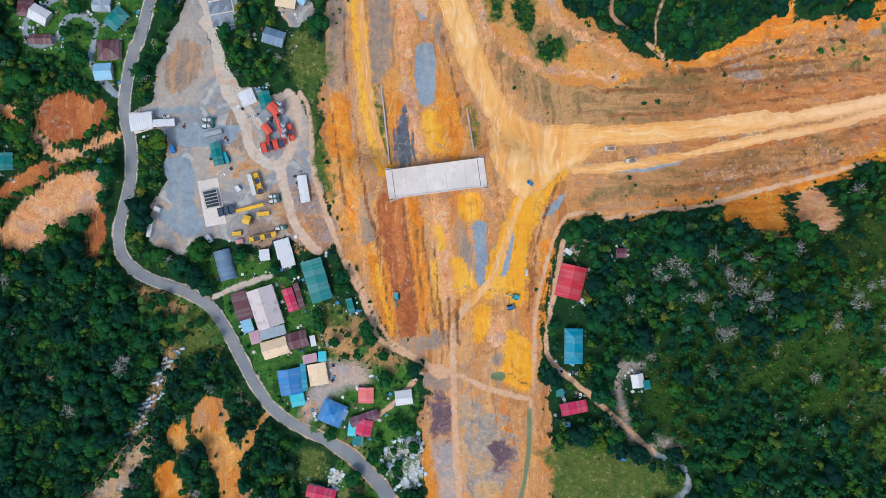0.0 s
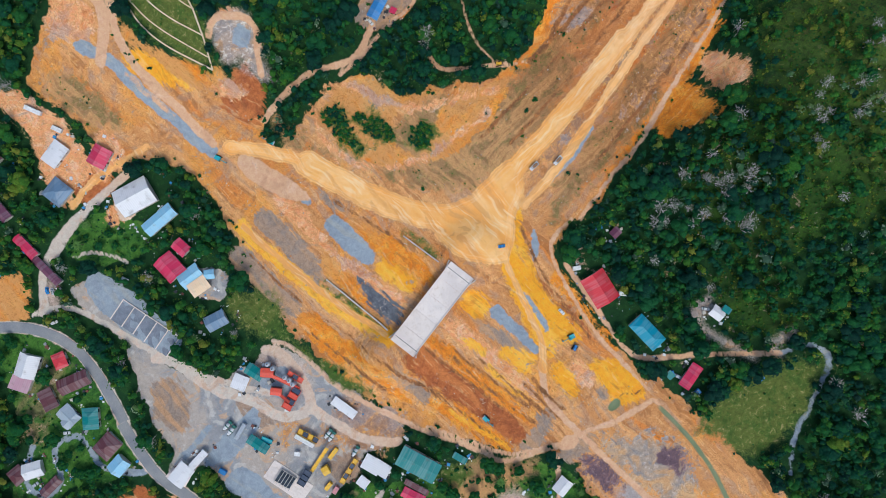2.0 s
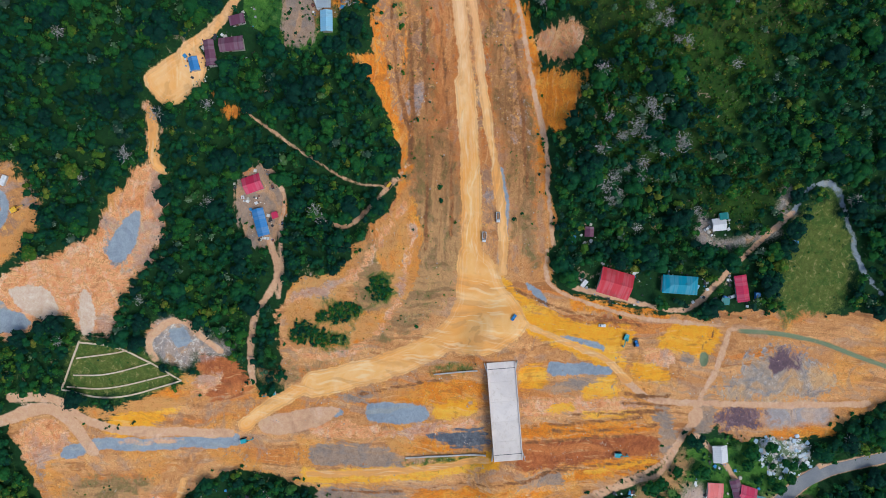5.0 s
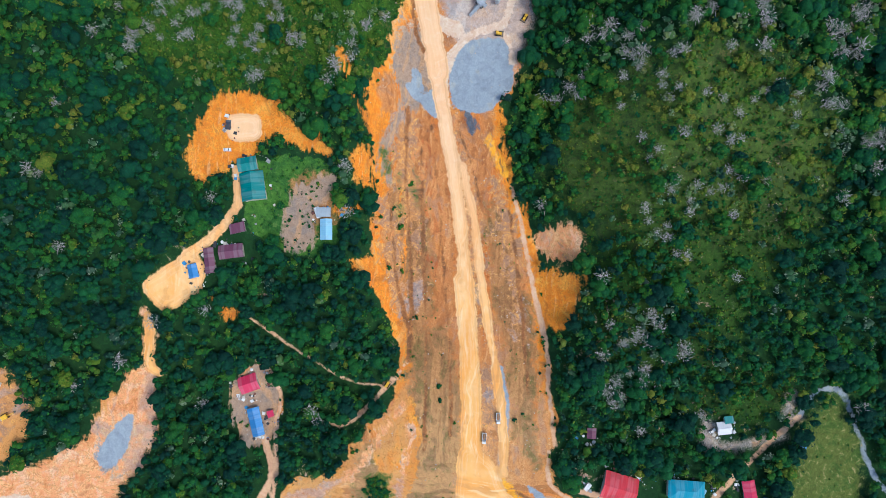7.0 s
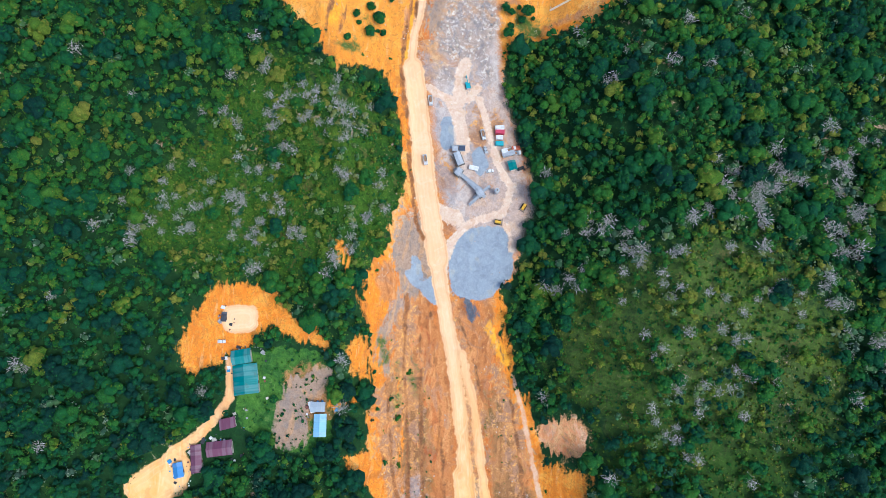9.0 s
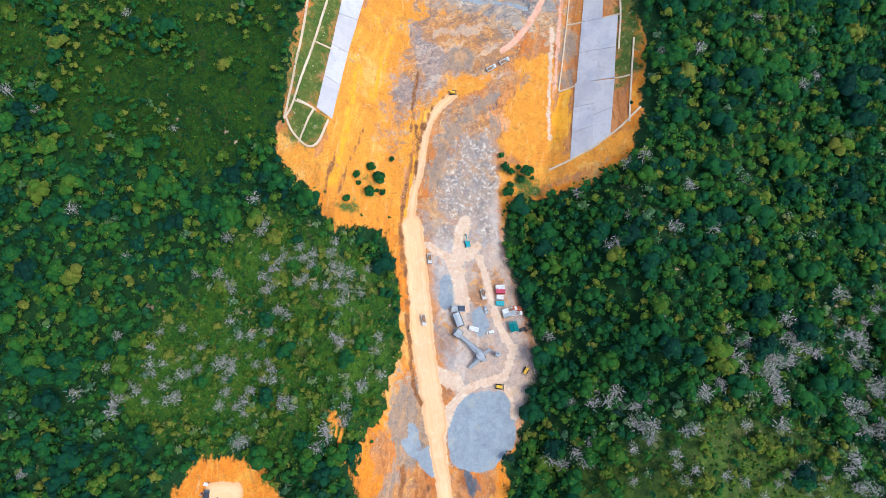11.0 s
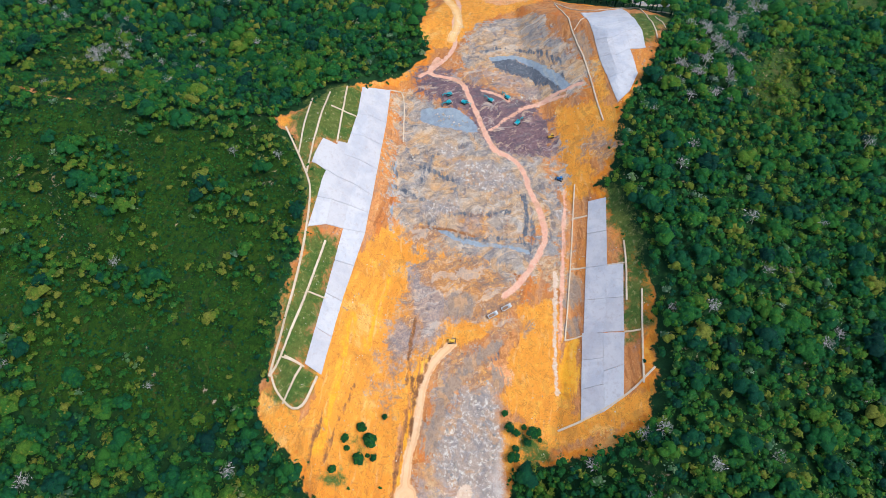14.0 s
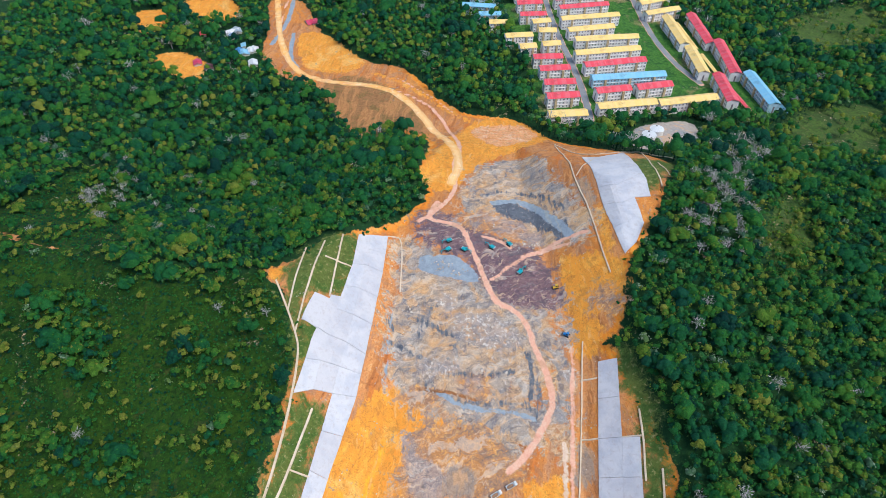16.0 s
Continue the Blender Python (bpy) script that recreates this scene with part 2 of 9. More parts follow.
area("dirt", 339.1, 127.3, 370.9, 124.9, 390.6, 126.9, 415.1, 141.3, 420.2, 149.6, 424.9, 141.6, 455.2, 119.5, 473.8, 101.8, 497.4, 87.3, 524.2, 95.8, 570.1, 90.4, 600.1, 126.4, 572.7, 136.4, 614.7, 159.5, 656.2, 184.5, 664, 211.8, 700.3, 239.5, 767.8, 249.2, 817.1, 268.1, 820.2, 231.7, 759.2, 207.6, 691.6, 156.9, 681.1, 120.7, 614.7, 82.7, 602.7, 34.3, 567, 19.2, 533.8, -13.1, 516.7, -38.1, 460.6, -13.5, 438.7, -1.4, 413.6, 2.8, 408.6, 9.1, 386.4, -0.5, 349.8, -8.1)
area("pink", -164.3, 25.5, -155.2, 30.2, -137.8, 32.4, -139.1, 16.3, -152.6, 10.6, -164.2, 1.4, -175.5, -0.9, -180, 0.2, -180.2, 10.6, -171.1, 16.3)
area("red", -180.4, 25.5, -166.7, 34.8, -152.8, 35.9, -164.5, 27.9, -180.4, 17.5)
area("red", -166.6, 56.8, -154.3, 65.5, -137, 59, -135.8, 52.1, -150.7, 42.9, -163.3, 44)
area("red", -143.5, 16.3, -139.4, 25.5, -136.6, 4.8, -139.9, -4.4, -144.6, -2.1)
area("orange", -132.8, 166.1, -111.3, 156.7, -111.2, 151.5, -121.3, 139.3, -132.5, 145.6, -139, 152.7)
area("orange", -7.4, 199.5, -10.5, 189.6, -8.2, 179, 0.5, 159.4, -6.7, 154, -12.9, 167.1, -14.5, 187.7, -11.7, 196.2)
area("ochre", -16.4, 185.8, -11.8, 183, -9.9, 166.3, -8.6, 155.1, -19.2, 173.8, -20.9, 181.3)
track("trail", 4.5, -19.8, 234.3, -15.5, 222.6, -10.3, 211.3, -10.5, 203, -16.8, 196.3, -27, 189.8)
track("slate", 4.9, -28.1, 199.5, -23.6, 188.3, -23.9, 179.8, -24.2, 169.1, -22.4, 154.2, -23.1, 142.9, -21.3, 135.9)
track("trail", 0.9, -23.3, 180.1, -23.7, 168.1, -22.1, 155.3)
track("trail", 0.7, -22.3, 178.4, -22.3, 167.1, -21.4, 154.8)
area("red", 6.9, 150.5, 12.3, 137.5, 4.6, 131.8, -1.4, 129.6, -6.2, 145.4, -0.5, 149.9)
area("pink", 0, 154.4, 4.9, 149.5, 5.6, 141.6, -1.1, 144.2, -4.4, 149.9)
area("rock", 16.1, 171.6, 24.7, 166.3, 28, 161, 22.6, 150, 18, 144.7, 18, 136.7, 11.9, 140.9, 13.4, 153.3, 6.3, 155.1, 11.4, 164.7)
area("weed", -42.4, 199.2, -36.7, 182.1, -39.5, 164.1, -49.1, 181.2, -50.5, 197.7)
area("pink", -20.5, 218.3, -13.2, 210, -17.9, 198.3, -24.9, 197.4, -33.4, 208.1, -30.5, 216.4)
area("orange", 131.4, 93, 134.5, 82, 121.3, 77.3, 108.7, 70.1, 99.6, 71.9, 107.9, 78.9, 122.5, 83.7)
area("orange", 171.1, 154.6, 189.9, 146, 190.2, 125.5, 180.6, 119, 172, 101.8, 166, 101.6, 173.5, 118.8, 174.1, 127.3, 166.8, 131.4, 162.2, 139.6, 155, 151.4, 160.9, 155.5)
area("pale", 118.5, 170.3, 129.9, 154.5, 128.3, 147.6, 115.6, 148.7, 107.4, 162.9, 112.4, 168.2)
area("dirt", 87.6, 137.1, 90.3, 129.1, 83.5, 123.2, 71.4, 117.5, 58, 124.8, 56.9, 135.3)
area("orange", 296.4, 120.3, 308, 87.9, 278.8, 81.5, 260.9, 84.6, 281, 88.2, 270.6, 103.6, 283.1, 114.1)
area("orange", 356.6, 113.2, 378.6, 95.5, 367.8, 70.6, 345, 62.2, 334.5, 75.4, 306.1, 82.3, 274.5, 85.9, 275, 109.3, 286.9, 116.1, 315.7, 113.7)
area("orange", 326.7, 47.6, 337.5, 25.1, 307.6, 19.1, 307.1, 29.2, 310.7, 44.8)
area("orange", 274.8, 84.9, 284.6, 80.6, 251.9, 75.8, 233, 73.3, 234.2, 78.3, 255.4, 79.1, 264.3, 84.9)
area("orange", 308.7, 132.1, 299.8, 114.7, 285.1, 116, 296.5, 131.1)
area("orange", 453.7, 24.3, 452.4, 8.2, 438.1, -2.4, 415.6, 1.7, 419.2, 10.5, 424.1, 25.4)
area("orange", 524.2, 95.8, 607.2, 71, 602.7, 34.3, 567, 19.2, 539.9, 56, 502.9, 76.1, 502, 87.7)
area("orange", 420.2, 149.6, 425.2, 140.5, 415.4, 140.3)
area("orange", 693.3, 325.6, 705.7, 305.4, 687.1, 275.7, 649.8, 270.9, 665.8, 298.5)
area("orange", 782.2, 376.7, 790.9, 354.3, 760.4, 336.8, 730.2, 343.9, 746.4, 360.8)
area("orange", 810.9, 346.2, 815.3, 294.3, 777.6, 279.8, 757.4, 300.7, 786.1, 331.5)
area("orange", 85, 233.2, 85.5, 224, 71.1, 210.6, 61.3, 208.9, 49, 216.6, 42.3, 226.9)
area("pink", 42.3, 226.9, 55.1, 191.6, 81.9, 176.8, 86.7, 173.4, 87.8, 169.8, 82.8, 166.3, 69, 164.1, 50.9, 167.6, 39.8, 177.2, 21.6, 181.9, 17.9, 193.4, 28.2, 199.2, 20.9, 212, 14.2, 222.8)
area("pink", -62.5, 211, -56.8, 199.7, -53.8, 185.6, -60.1, 161.3, -73.9, 163.6, -80.1, 159.1, -79.6, 169.9, -73, 181.7, -66.7, 193.7, -70, 209.8)
area("pink", 23.2, 171.1, 27.8, 162.1, 23.4, 149.5, 16.5, 147.3, 16.4, 161.9, 14.2, 168)
area("yard", -104.8, 101.8, -111.8, 88, -117.5, 71.8, -118.5, 57.8, -128.9, 55.6, -127.7, 49.8, -113.8, 48.6, -111.6, 41.7, -113.8, 25.6, -119.4, 14, -119.3, 2.5, -104.4, -3.2, -99.9, 6, -83.6, 2.5, -69.9, 1.4, -65.3, 4.8, -51.4, 0.2, -44.4, 2.5, -46.8, 14, -51.4, 34.7, -56.1, 57.8, -60.8, 62.4, -72.4, 64.8, -84, 66, -88.7, 74.1, -95.6, 83.4, -99.1, 101.9)
area("yard", -103, 138.3, -85.9, 131.3, -86, 99, -84.3, 91.3, -98.3, 88.4, -104.9, 127.4)
area("gravel", -50.3, -45.7, -30.6, -45.5, -28.3, -54.5, -42.2, -57.1, -51.5, -66.4, -58.6, -71.2, -54.9, -57.2, -47.9, -54.8)
area("slate", -110.2, 25.5, -103.4, 24.4, -100.9, 18.6, -97.5, 9.4, -104.4, 3.7, -109.2, 9.4, -106.8, 16.3)
area("yard", 27.5, 240.9, 33.8, 230.6, 29.7, 217.5, 20.9, 220.2, 18.4, 232.4)
area("shale", 52.3, 186.3, 65.1, 178.1, 62.1, 173.7, 47.9, 178.6, 44.5, 183.9)
area("gravel", 295.2, 68.9, 298.4, 48.7, 276.6, 43, 243.1, 32.5, 220.9, 30.4, 203.1, 37.3, 219.2, 62.3, 252.4, 68.7, 275.1, 72.3)
area("shale", 440.7, 101.5, 446.8, 25.1, 427.1, 23.8, 388.5, 37.6, 377.9, 27.8, 361.6, 39.4, 353, 53.3, 370.4, 70.7, 383.7, 95.9)
area("rock", 314.2, 65, 324.1, 49.8, 295.2, 45.3, 284, 54.6, 285.3, 67.7, 298, 70.7)
area("shale", 327.6, 71.5, 336, 52.5, 318.9, 60.8, 293.7, 68.2, 276.8, 69.2, 276.6, 75.7, 297.7, 75)
area("shale", 466.2, 100.8, 463.5, 84.4, 449.6, 72.8, 428.2, 51.9, 411.9, 37.7, 390.7, 40.3, 386.9, 64.5, 387.7, 86.7, 401.5, 95.1, 431.2, 96.5)
area("shale", 508.9, 67.5, 533.7, 46.6, 506.2, 19.4, 466, 9.5, 463.7, 31.2, 477.5, 58, 488.9, 78.1)
area("purple", 483.2, 91.7, 488.7, 80.9, 476.8, 66.2, 463.4, 33.8, 434.8, 22.7, 424.1, 25.4, 426.9, 47.1, 437.2, 57, 457.1, 73.3, 467, 90.1)
track("trail", 2, -58.6, 63.7, -54.4, 57.8, -53.1, 43.9, -53.3, 34.7, -50, 22, -45.6, 9.4, -41.4, -2.1, -37.1, -12.4, -32.9, -19.2, -29.5, -27.7, -26.4, -36.2, -21, -40.3, -14.1, -42.1, -5, -47.9)
area("olive", -52.5, 46.2, -50.1, 46.2, -47.7, 32.4, -44.1, 20.9, -45.6, 20.4, -50.3, 32.4)
area("olive", -56.2, 67, -52.5, 67.1, -50.4, 48.5, -52.4, 46.7, -53.4, 57.7)
track("trail", 4.2, -97.5, 92.7, -93.3, 88, -89.7, 67.1, -86.2, 61.3, -81.1, 52.1, -79.2, 41.7, -74.7, 36, -66.5, 32.9, -62, 39.4, -59.6, 50.9, -59.6, 59, -63.1, 63.6)
track("trail", 3.8, -66.5, 33.6, -64.7, 25.5, -61.1, 10.6, -54.8, 2.5, -51, -0.9)
area("slate", -110.2, 24.4, -102.2, 25.1, -101.7, 19.8, -107.2, 18.2, -110.4, 21)
area("slate", -109.4, 15.2, -101, 17.5, -97, 10.6, -99.9, 4.8, -106.4, 6, -109.5, 10.6)
area("slate", -116.4, 15.9, -113.6, 16.8, -110.9, 11.7, -112.4, 9.4, -115.9, 11.7)
area("slate", -123.1, 57.4, -101.1, 58.3, -99.1, 56.2, -118.5, 54.2)
area("rust", -88.4, 34.8, -77, 39.4, -74.2, 32.5, -83.9, 29.7)
area("rust", -70.4, 15.2, -65.3, 18.6, -63.5, 12.2, -67.6, 10.3)
area("rust", -60.7, 25.5, -51.5, 27.8, -44.4, 4.8, -51.4, 0.2, -58.4, 14)
area("pale", 181, 142, 182.8, 133.7, 181.9, 127.9, 173.1, 128.6, 171.2, 141.3)
area("weed", 161, 116.4, 162.8, 107.9, 157.9, 100.9, 143.4, 100.8, 138, 110.2, 142.7, 117.1, 153.3, 114.1)
track("slate", 3.5, 495.3, 54.4, 498.4, 39.8, 479.9, 26.8, 466, 19.7)
track("trail", 2.5, 356.6, 46.3, 364.6, 38.6, 378.5, 31.3, 384.9, 29.4, 395.8, 32.2, 407.1, 36.2, 416.3, 38.5, 425.6, 43, 428.2, 51.2, 434, 55, 456.7, 62.5, 475.9, 69.5, 478.5, 79, 480.1, 87.7, 493.4, 82.9)
area("gravel", 428.5, 57.1, 429.8, 53.3, 425.9, 51.2, 424.7, 55.7)
area("orange", 356.3, 110.9, 387.6, 95.3, 387.4, 78.7, 380, 68.8, 365, 72.4, 356.1, 62.9, 352.7, 45.1, 339, 51.3, 333.4, 74.5, 320.7, 81.8, 297.2, 83.5, 291.5, 108.5, 309.8, 111.6)
area("orange", 351.5, 44, 358.5, 25.3, 345.1, 23.4, 308.2, 24.5, 314.9, 44.4, 330.9, 46.8, 344.1, 38.5)
area("gravel", 386.6, 88.1, 395.8, 72.2, 403.4, 45.9, 389.2, 44.6, 380.8, 59.5, 384.8, 78.5)
area("gravel", 387.9, 88.3, 387.3, 76.3, 382.2, 68.9, 381.1, 75.9, 384.1, 86.7)
track("slate", 2.1, 384.8, 73.8, 379.3, 64.1, 378.9, 45.6, 377, 37.5)
track("yard", 11, 562, -32, 594, -49)
area("rust", 372.7, 81.8, 376.3, 61.7, 365.5, 45.8, 352.5, 39.2, 343.6, 49.6, 346.7, 66.7, 337.4, 78.6, 349.4, 88.3)
area("rust", 330.2, 69.8, 333.1, 53.5, 325.9, 45.1, 319.6, 53, 320.6, 67.1)
area("rust", 381.9, 91.9, 386.3, 78.4, 383.2, 68.9, 375.2, 82.1)
area("rust", 345.9, 92.6, 354.4, 76.8, 344.6, 69.2, 329.6, 79.7, 324.3, 88.4)
area("weed", 656.2, 184.5, 672.6, 153.7, 622.4, 106.2, 582.6, 95, 596.6, 122.2, 572.7, 136.4, 614.7, 159.5)
area("orange", 371.7, 59.3, 373.6, 45.9, 369.3, 44.7, 367.1, 56.9)
area("rust", 264.8, 49.2, 264, 43.5, 253.8, 39.7, 244.7, 43.7, 253.4, 47.5)
area("rust", 188.5, 80.4, 188.2, 71.9, 147.1, 65.3, 141.7, 78.2, 167.1, 81.5)
area("rust", 139, 82.3, 137.8, 73.8, 111.1, 73.4, 115.2, 79)
area("rust", 178.7, 44.8, 172.6, 37.8, 148.9, 29.7, 131.5, 24.2, 133.2, 33.3, 152.7, 41.1)
area("rust", 151.1, 86.6, 159.3, 78.8, 143.7, 74, 121.3, 77.3, 129, 82.8)
area("pink", 295, 71.2, 291.2, 64.1, 277.5, 70.2, 286, 72.9)
area("shale", 417.8, 97.2, 424, 23.1, 401.5, 27.8, 386.5, 33.8, 372.3, 46.8, 374.9, 72.4, 386.9, 93.3)
area("shale", 524.2, 71.2, 543.9, 37.1, 483.8, 10.8, 459.5, 10, 463.7, 31.2, 476.8, 66.2)
track("trail", 1.8, 457.4, 40.5, 464.8, 26.2, 464.1, 12)
area("orange", 424.1, 25.4, 419.2, 10.5, 403.6, 8.5, 401, 15.7, 407.2, 24)
area("shale", 443.6, 30.5, 437.4, 20.8, 368.2, 22.8, 358.3, 28.6, 382.4, 31.7)
area("dirt", 387, 62.3, 388.3, 40.3, 383.7, 42.5, 383.5, 59.9)
track("slate", 0.8, 420.9, 96.3, 398.8, 96.1, 386, 94.6)
track("trail", 1.4, 408.1, 21.1, 367, 23.2, 336.9, 24.7)
area("grass", -84.3, 154.9, -68.2, 149.6, -60.8, 131, -70.9, 125.4, -85.6, 133, -94.1, 148.7)
area("pink", -45.9, 173.2, -44.6, 163.9, -50.2, 155.1, -62.3, 157.8, -60.3, 168.6)
area("yard", -58.9, 108.4, -52, 96.2, -61.5, 89.6, -69.8, 99.6)
area("slate", -90.8, 137.8, -85.5, 125.4, -82.8, 89.7, -93.4, 87.7, -100.7, 117, -99, 133.4)
area("olive", -60.1, 91.8, -40.7, 76, -50.6, 65.3, -63.1, 68.9, -64.8, 81.2)
track("trail", 2.1, -75.5, 153.3, -85.8, 152.9, -95, 150.5, -106.4, 149.7, -117.1, 137.7)
area("red", -58.7, 172.8, -54.9, 158.9, -60.5, 149.9, -74.6, 156.4, -71.6, 170.1)
area("stone", -24.9, -79.6, -8.8, -72.3, -8.8, -97, -21.3, -95.2)
area("stone", -47.3, -89.8, -40.6, -89.6, -42.2, -97.8, -47.3, -95.1)
area("olive", 416.1, 141.9, 444, 133.9, 455.7, 115.8, 416.6, 115.9, 413.4, 125.8, 398.9, 128, 397.9, 122, 369.5, 124.7, 370.1, 118.3, 369.7, 111.8, 343.1, 115.6, 317.4, 118.3, 311.1, 129.3, 347.7, 125.4, 371.9, 125.2, 385.9, 125.9)
area("olive", 312.8, 128.7, 318.9, 123.9, 314.8, 113.7, 299.6, 116.6, 305.7, 125.3)
track("pale", 4.9, 830.7, 260.5, 742.5, 235.5, 702, 219.1, 673, 201.6, 659.1, 175.4, 654.1, 145.6, 643.8, 124.9, 620.2, 107.2, 592.1, 92.9, 552.9, 77.1, 528.3, 73.3, 510.9, 76.9)
track("slate", 3.5, 745.7, 223.8, 702.2, 216.5, 675.8, 201.9)
area("orange", 743.9, 222.9, 754.6, 202.6, 710.9, 168.4, 685.6, 150.7, 672.8, 168.3, 680.6, 200)
area("red", 719.8, 184.8, 691.6, 156.9, 674.5, 154, 693.4, 175)
track("red", 2.1, 654, 125.8, 622.1, 98.5, 588.2, 81.1, 596.5, 59.7)
track("orange", 2.8, 672, 145, 654.5, 117.7, 622.2, 90.8, 603.7, 70.9)
track("trail", 1.4, 662.9, 124.9, 633.5, 95.6, 614.7, 82.7)
area("orange", 747.3, 204.9, 730.6, 182.3, 691.6, 156.9, 673.5, 171, 693.7, 192.9)
area("weed", 637.6, 147.8, 630.1, 114.9, 603.8, 104.4, 600.1, 126.4, 614.6, 143.9)
area("pink", 597, 74.3, 599.2, 34.4, 574.4, 25.2, 552, 56.1)
track("trail", 2.1, -28.3, -69.4, -21.4, -63.6, -14.5, -56.6, -8.9, -49.7)
area("gravel", -56.2, -57.3, -42.2, -57.1, -49.2, -64.2, -55.1, -72.4, -58.6, -68.9)
area("gravel", 376.7, 63.9, 382.1, 46.9, 379.5, 37.2, 375.1, 40.4, 371.6, 59.4)
area("gravel", 490.1, 61.1, 490.7, 38.5, 478.8, 40.2, 474, 52.5, 479.1, 63.6)
area("gravel", 423.7, 97.9, 427.2, 86.1, 420.3, 80.6, 413.3, 94.3)
area("slate", 454.1, 88.8, 457.1, 73.3, 448.8, 62.5, 438.8, 59.6, 442.5, 74.9, 445.3, 87.9)
area("shale", 512.5, 52.8, 504.4, 30.1, 484.1, 20.6, 474.1, 24.7, 492, 38.5, 499.9, 52.7)
area("slate", 450.6, 83.3, 450.4, 67.7, 440.2, 59.6, 442.7, 72.4)
area("rock", 421, 71, 423.4, 54.3, 411.5, 40, 404.4, 47, 406.9, 65.5)
area("rock", 397.8, 85.5, 401.3, 69.8, 394, 64.9, 390.4, 80.3)
area("orange", 378.4, 102.7, 385.2, 86.5, 377, 76.9, 361.7, 79.8, 344.9, 90.2, 341.1, 104.9)
area("orange", 362, 75.6, 367.8, 50.9, 357.8, 46.6, 346.7, 62.4, 345.8, 78.3)
area("gravel", 374.8, 61.4, 378.4, 44.6, 376.2, 40.9, 371, 58.8)
area("slate", -113.7, 27.9, -102.3, 27.9, -99.9, 19.8, -111.4, 17.5)
area("slate", -75.9, 54.5, -70.1, 57.8, -61.9, 54.3, -61.9, 45.1, -72.4, 44)
area("weed", 108.8, 67.9, 109.5, 52.2, 42, 47.5, 36.5, 64.3, 31.4, 73.2, 68.2, 70.3)
area("weed", 58.2, 88, 67.9, 74.8, 50.2, 65, 31.4, 73.2, 30.4, 91.5)
area("weed", 6.5, 130.7, 1, 114.7, 12, 99.6, 18.5, 92.7, 21.1, 78.5, 34.4, 54.5, 50.6, 53.2, 46.3, 61.1, 31.5, 73.7, 12, 99.6)
area("olive", -29.6, 65.7, -25.7, 66.7, -21.5, 35.6, -24.7, 34.6)
area("olive", 9.6, 56, 12.3, 57.1, 15, 40.6, 12.7, 39.3)
track("slate", 4.2, -111.5, 47.5, -84, 48.7)
area("grass", -125.1, -18.2, -102, -17, -90.5, -27.3, -86.2, -38.9, -106.7, -37.7, -122.8, -23.9)
area("grass", -181.3, 92.7, -174.4, 97.4, -156, 102.1, -134.9, 101.9, -123.5, 97.4, -129.8, 78.8, -137, 64.8, -144.2, 69.5, -158, 78.8, -171.9, 81.1)
area("grass", -102.2, -3.2, -69.9, -2.1, -69.9, -11.3, -92.8, -18.2)
area("grass", -92.8, -18.2, -67.6, -9, -51.4, -20.4, -32.9, -27.2, -21.4, -38.5, -10, -54.2, -8.8, -76.8, -19.1, -97.4, -33, -82.2, -51.6, -73.4, -70.1, -64.4, -81.4, -38.9)
area("weed", -51.3, -23.8, -32.9, -27.2, -21.4, -38.5, -12.3, -47.5, -28.3, -47.7, -49.1, -41)
area("olive", -51.3, -22.7, -41, -19.2, -36.3, -31.8, -47.9, -33)
area("olive", -59, -80.4, -47.3, -80.2, -48.7, -94, -59.7, -94.3)
area("grass", -42.2, -82.3, -23.6, -97.5, -21.4, -100.2, -44.5, -101.1)
area("olive", 39.1, -79.7, 49.9, -77.1, 75.9, -80.9, 89.5, -90.2, 87.7, -95.2, 43.3, -97.4)
area("scrub", 93.8, -44, 98.7, -59.8, 93.2, -76, 82.4, -77.2, 77, -57.8, 80.7, -44.3)
area("olive", 82.9, -86.7, 79.2, -100.5, 52.9, -105.3, 43.6, -99.8, 40.3, -82.8, 53.6, -78.4)
area("grass", -140.2, 149.6, -123.4, 134.3, -115.7, 117.3, -124.7, 90.1, -127.1, 67.5, -145.5, 74.4, -156.3, 83.2, -165.3, 84.2)
area("grass", -91.2, 152.2, -70.7, 148.1, -71.1, 135.7, -77.7, 131.3, -94.1, 145.4)
area("olive", 15.8, 197, 16.2, 180.4, 9.5, 168.1, 2.8, 156.9, -6.5, 176.1, -3.5, 201.2)
area("grass", 164.4, 135.4, 169.5, 116.6, 166, 101.6, 133.1, 98.2, 132, 119.7, 141.7, 134.8)
area("weed", 48.8, 70.2, 93, 69.5, 112.8, 73.8, 164.8, 86.4, 170.2, 67.5, 115.1, 62.7, 48.8, 54.5, 33.1, 56.9)
area("grass", 811.8, 54.2, 739.2, 42.2, 687.6, 30.1, 595.7, 23.7, 592.5, -6, 609.8, -27.6, 620.6, -95.3, 614.9, -137.3, 682.6, -123.6, 758.1, -105.7, 818.2, -71.3)
area("yard", 598.7, -31.5, 610, -76.4, 569.9, -67.6, 537.3, -21.4)
area("scrub", 626.1, -137.4, 653.8, -215.4, 562.8, -172.1, 568.6, -119.9)
area("scrub", 812.2, -195.4, 861.7, -307.8, 749.1, -259.1, 736.7, -179.5)
area("olive", 418.3, 138.7, 442.9, 131.8, 458.7, 115.1, 427.5, 112.5, 412.9, 125.2, 395.8, 125.9, 390.6, 126.9)
area("olive", 415.1, 127.6, 406.1, 119.5, 341.1, 126.3, 329, 128.7, 314.9, 118, 332.7, 115.7, 332.7, 126.5, 386.2, 124.5, 406.8, 130.6)
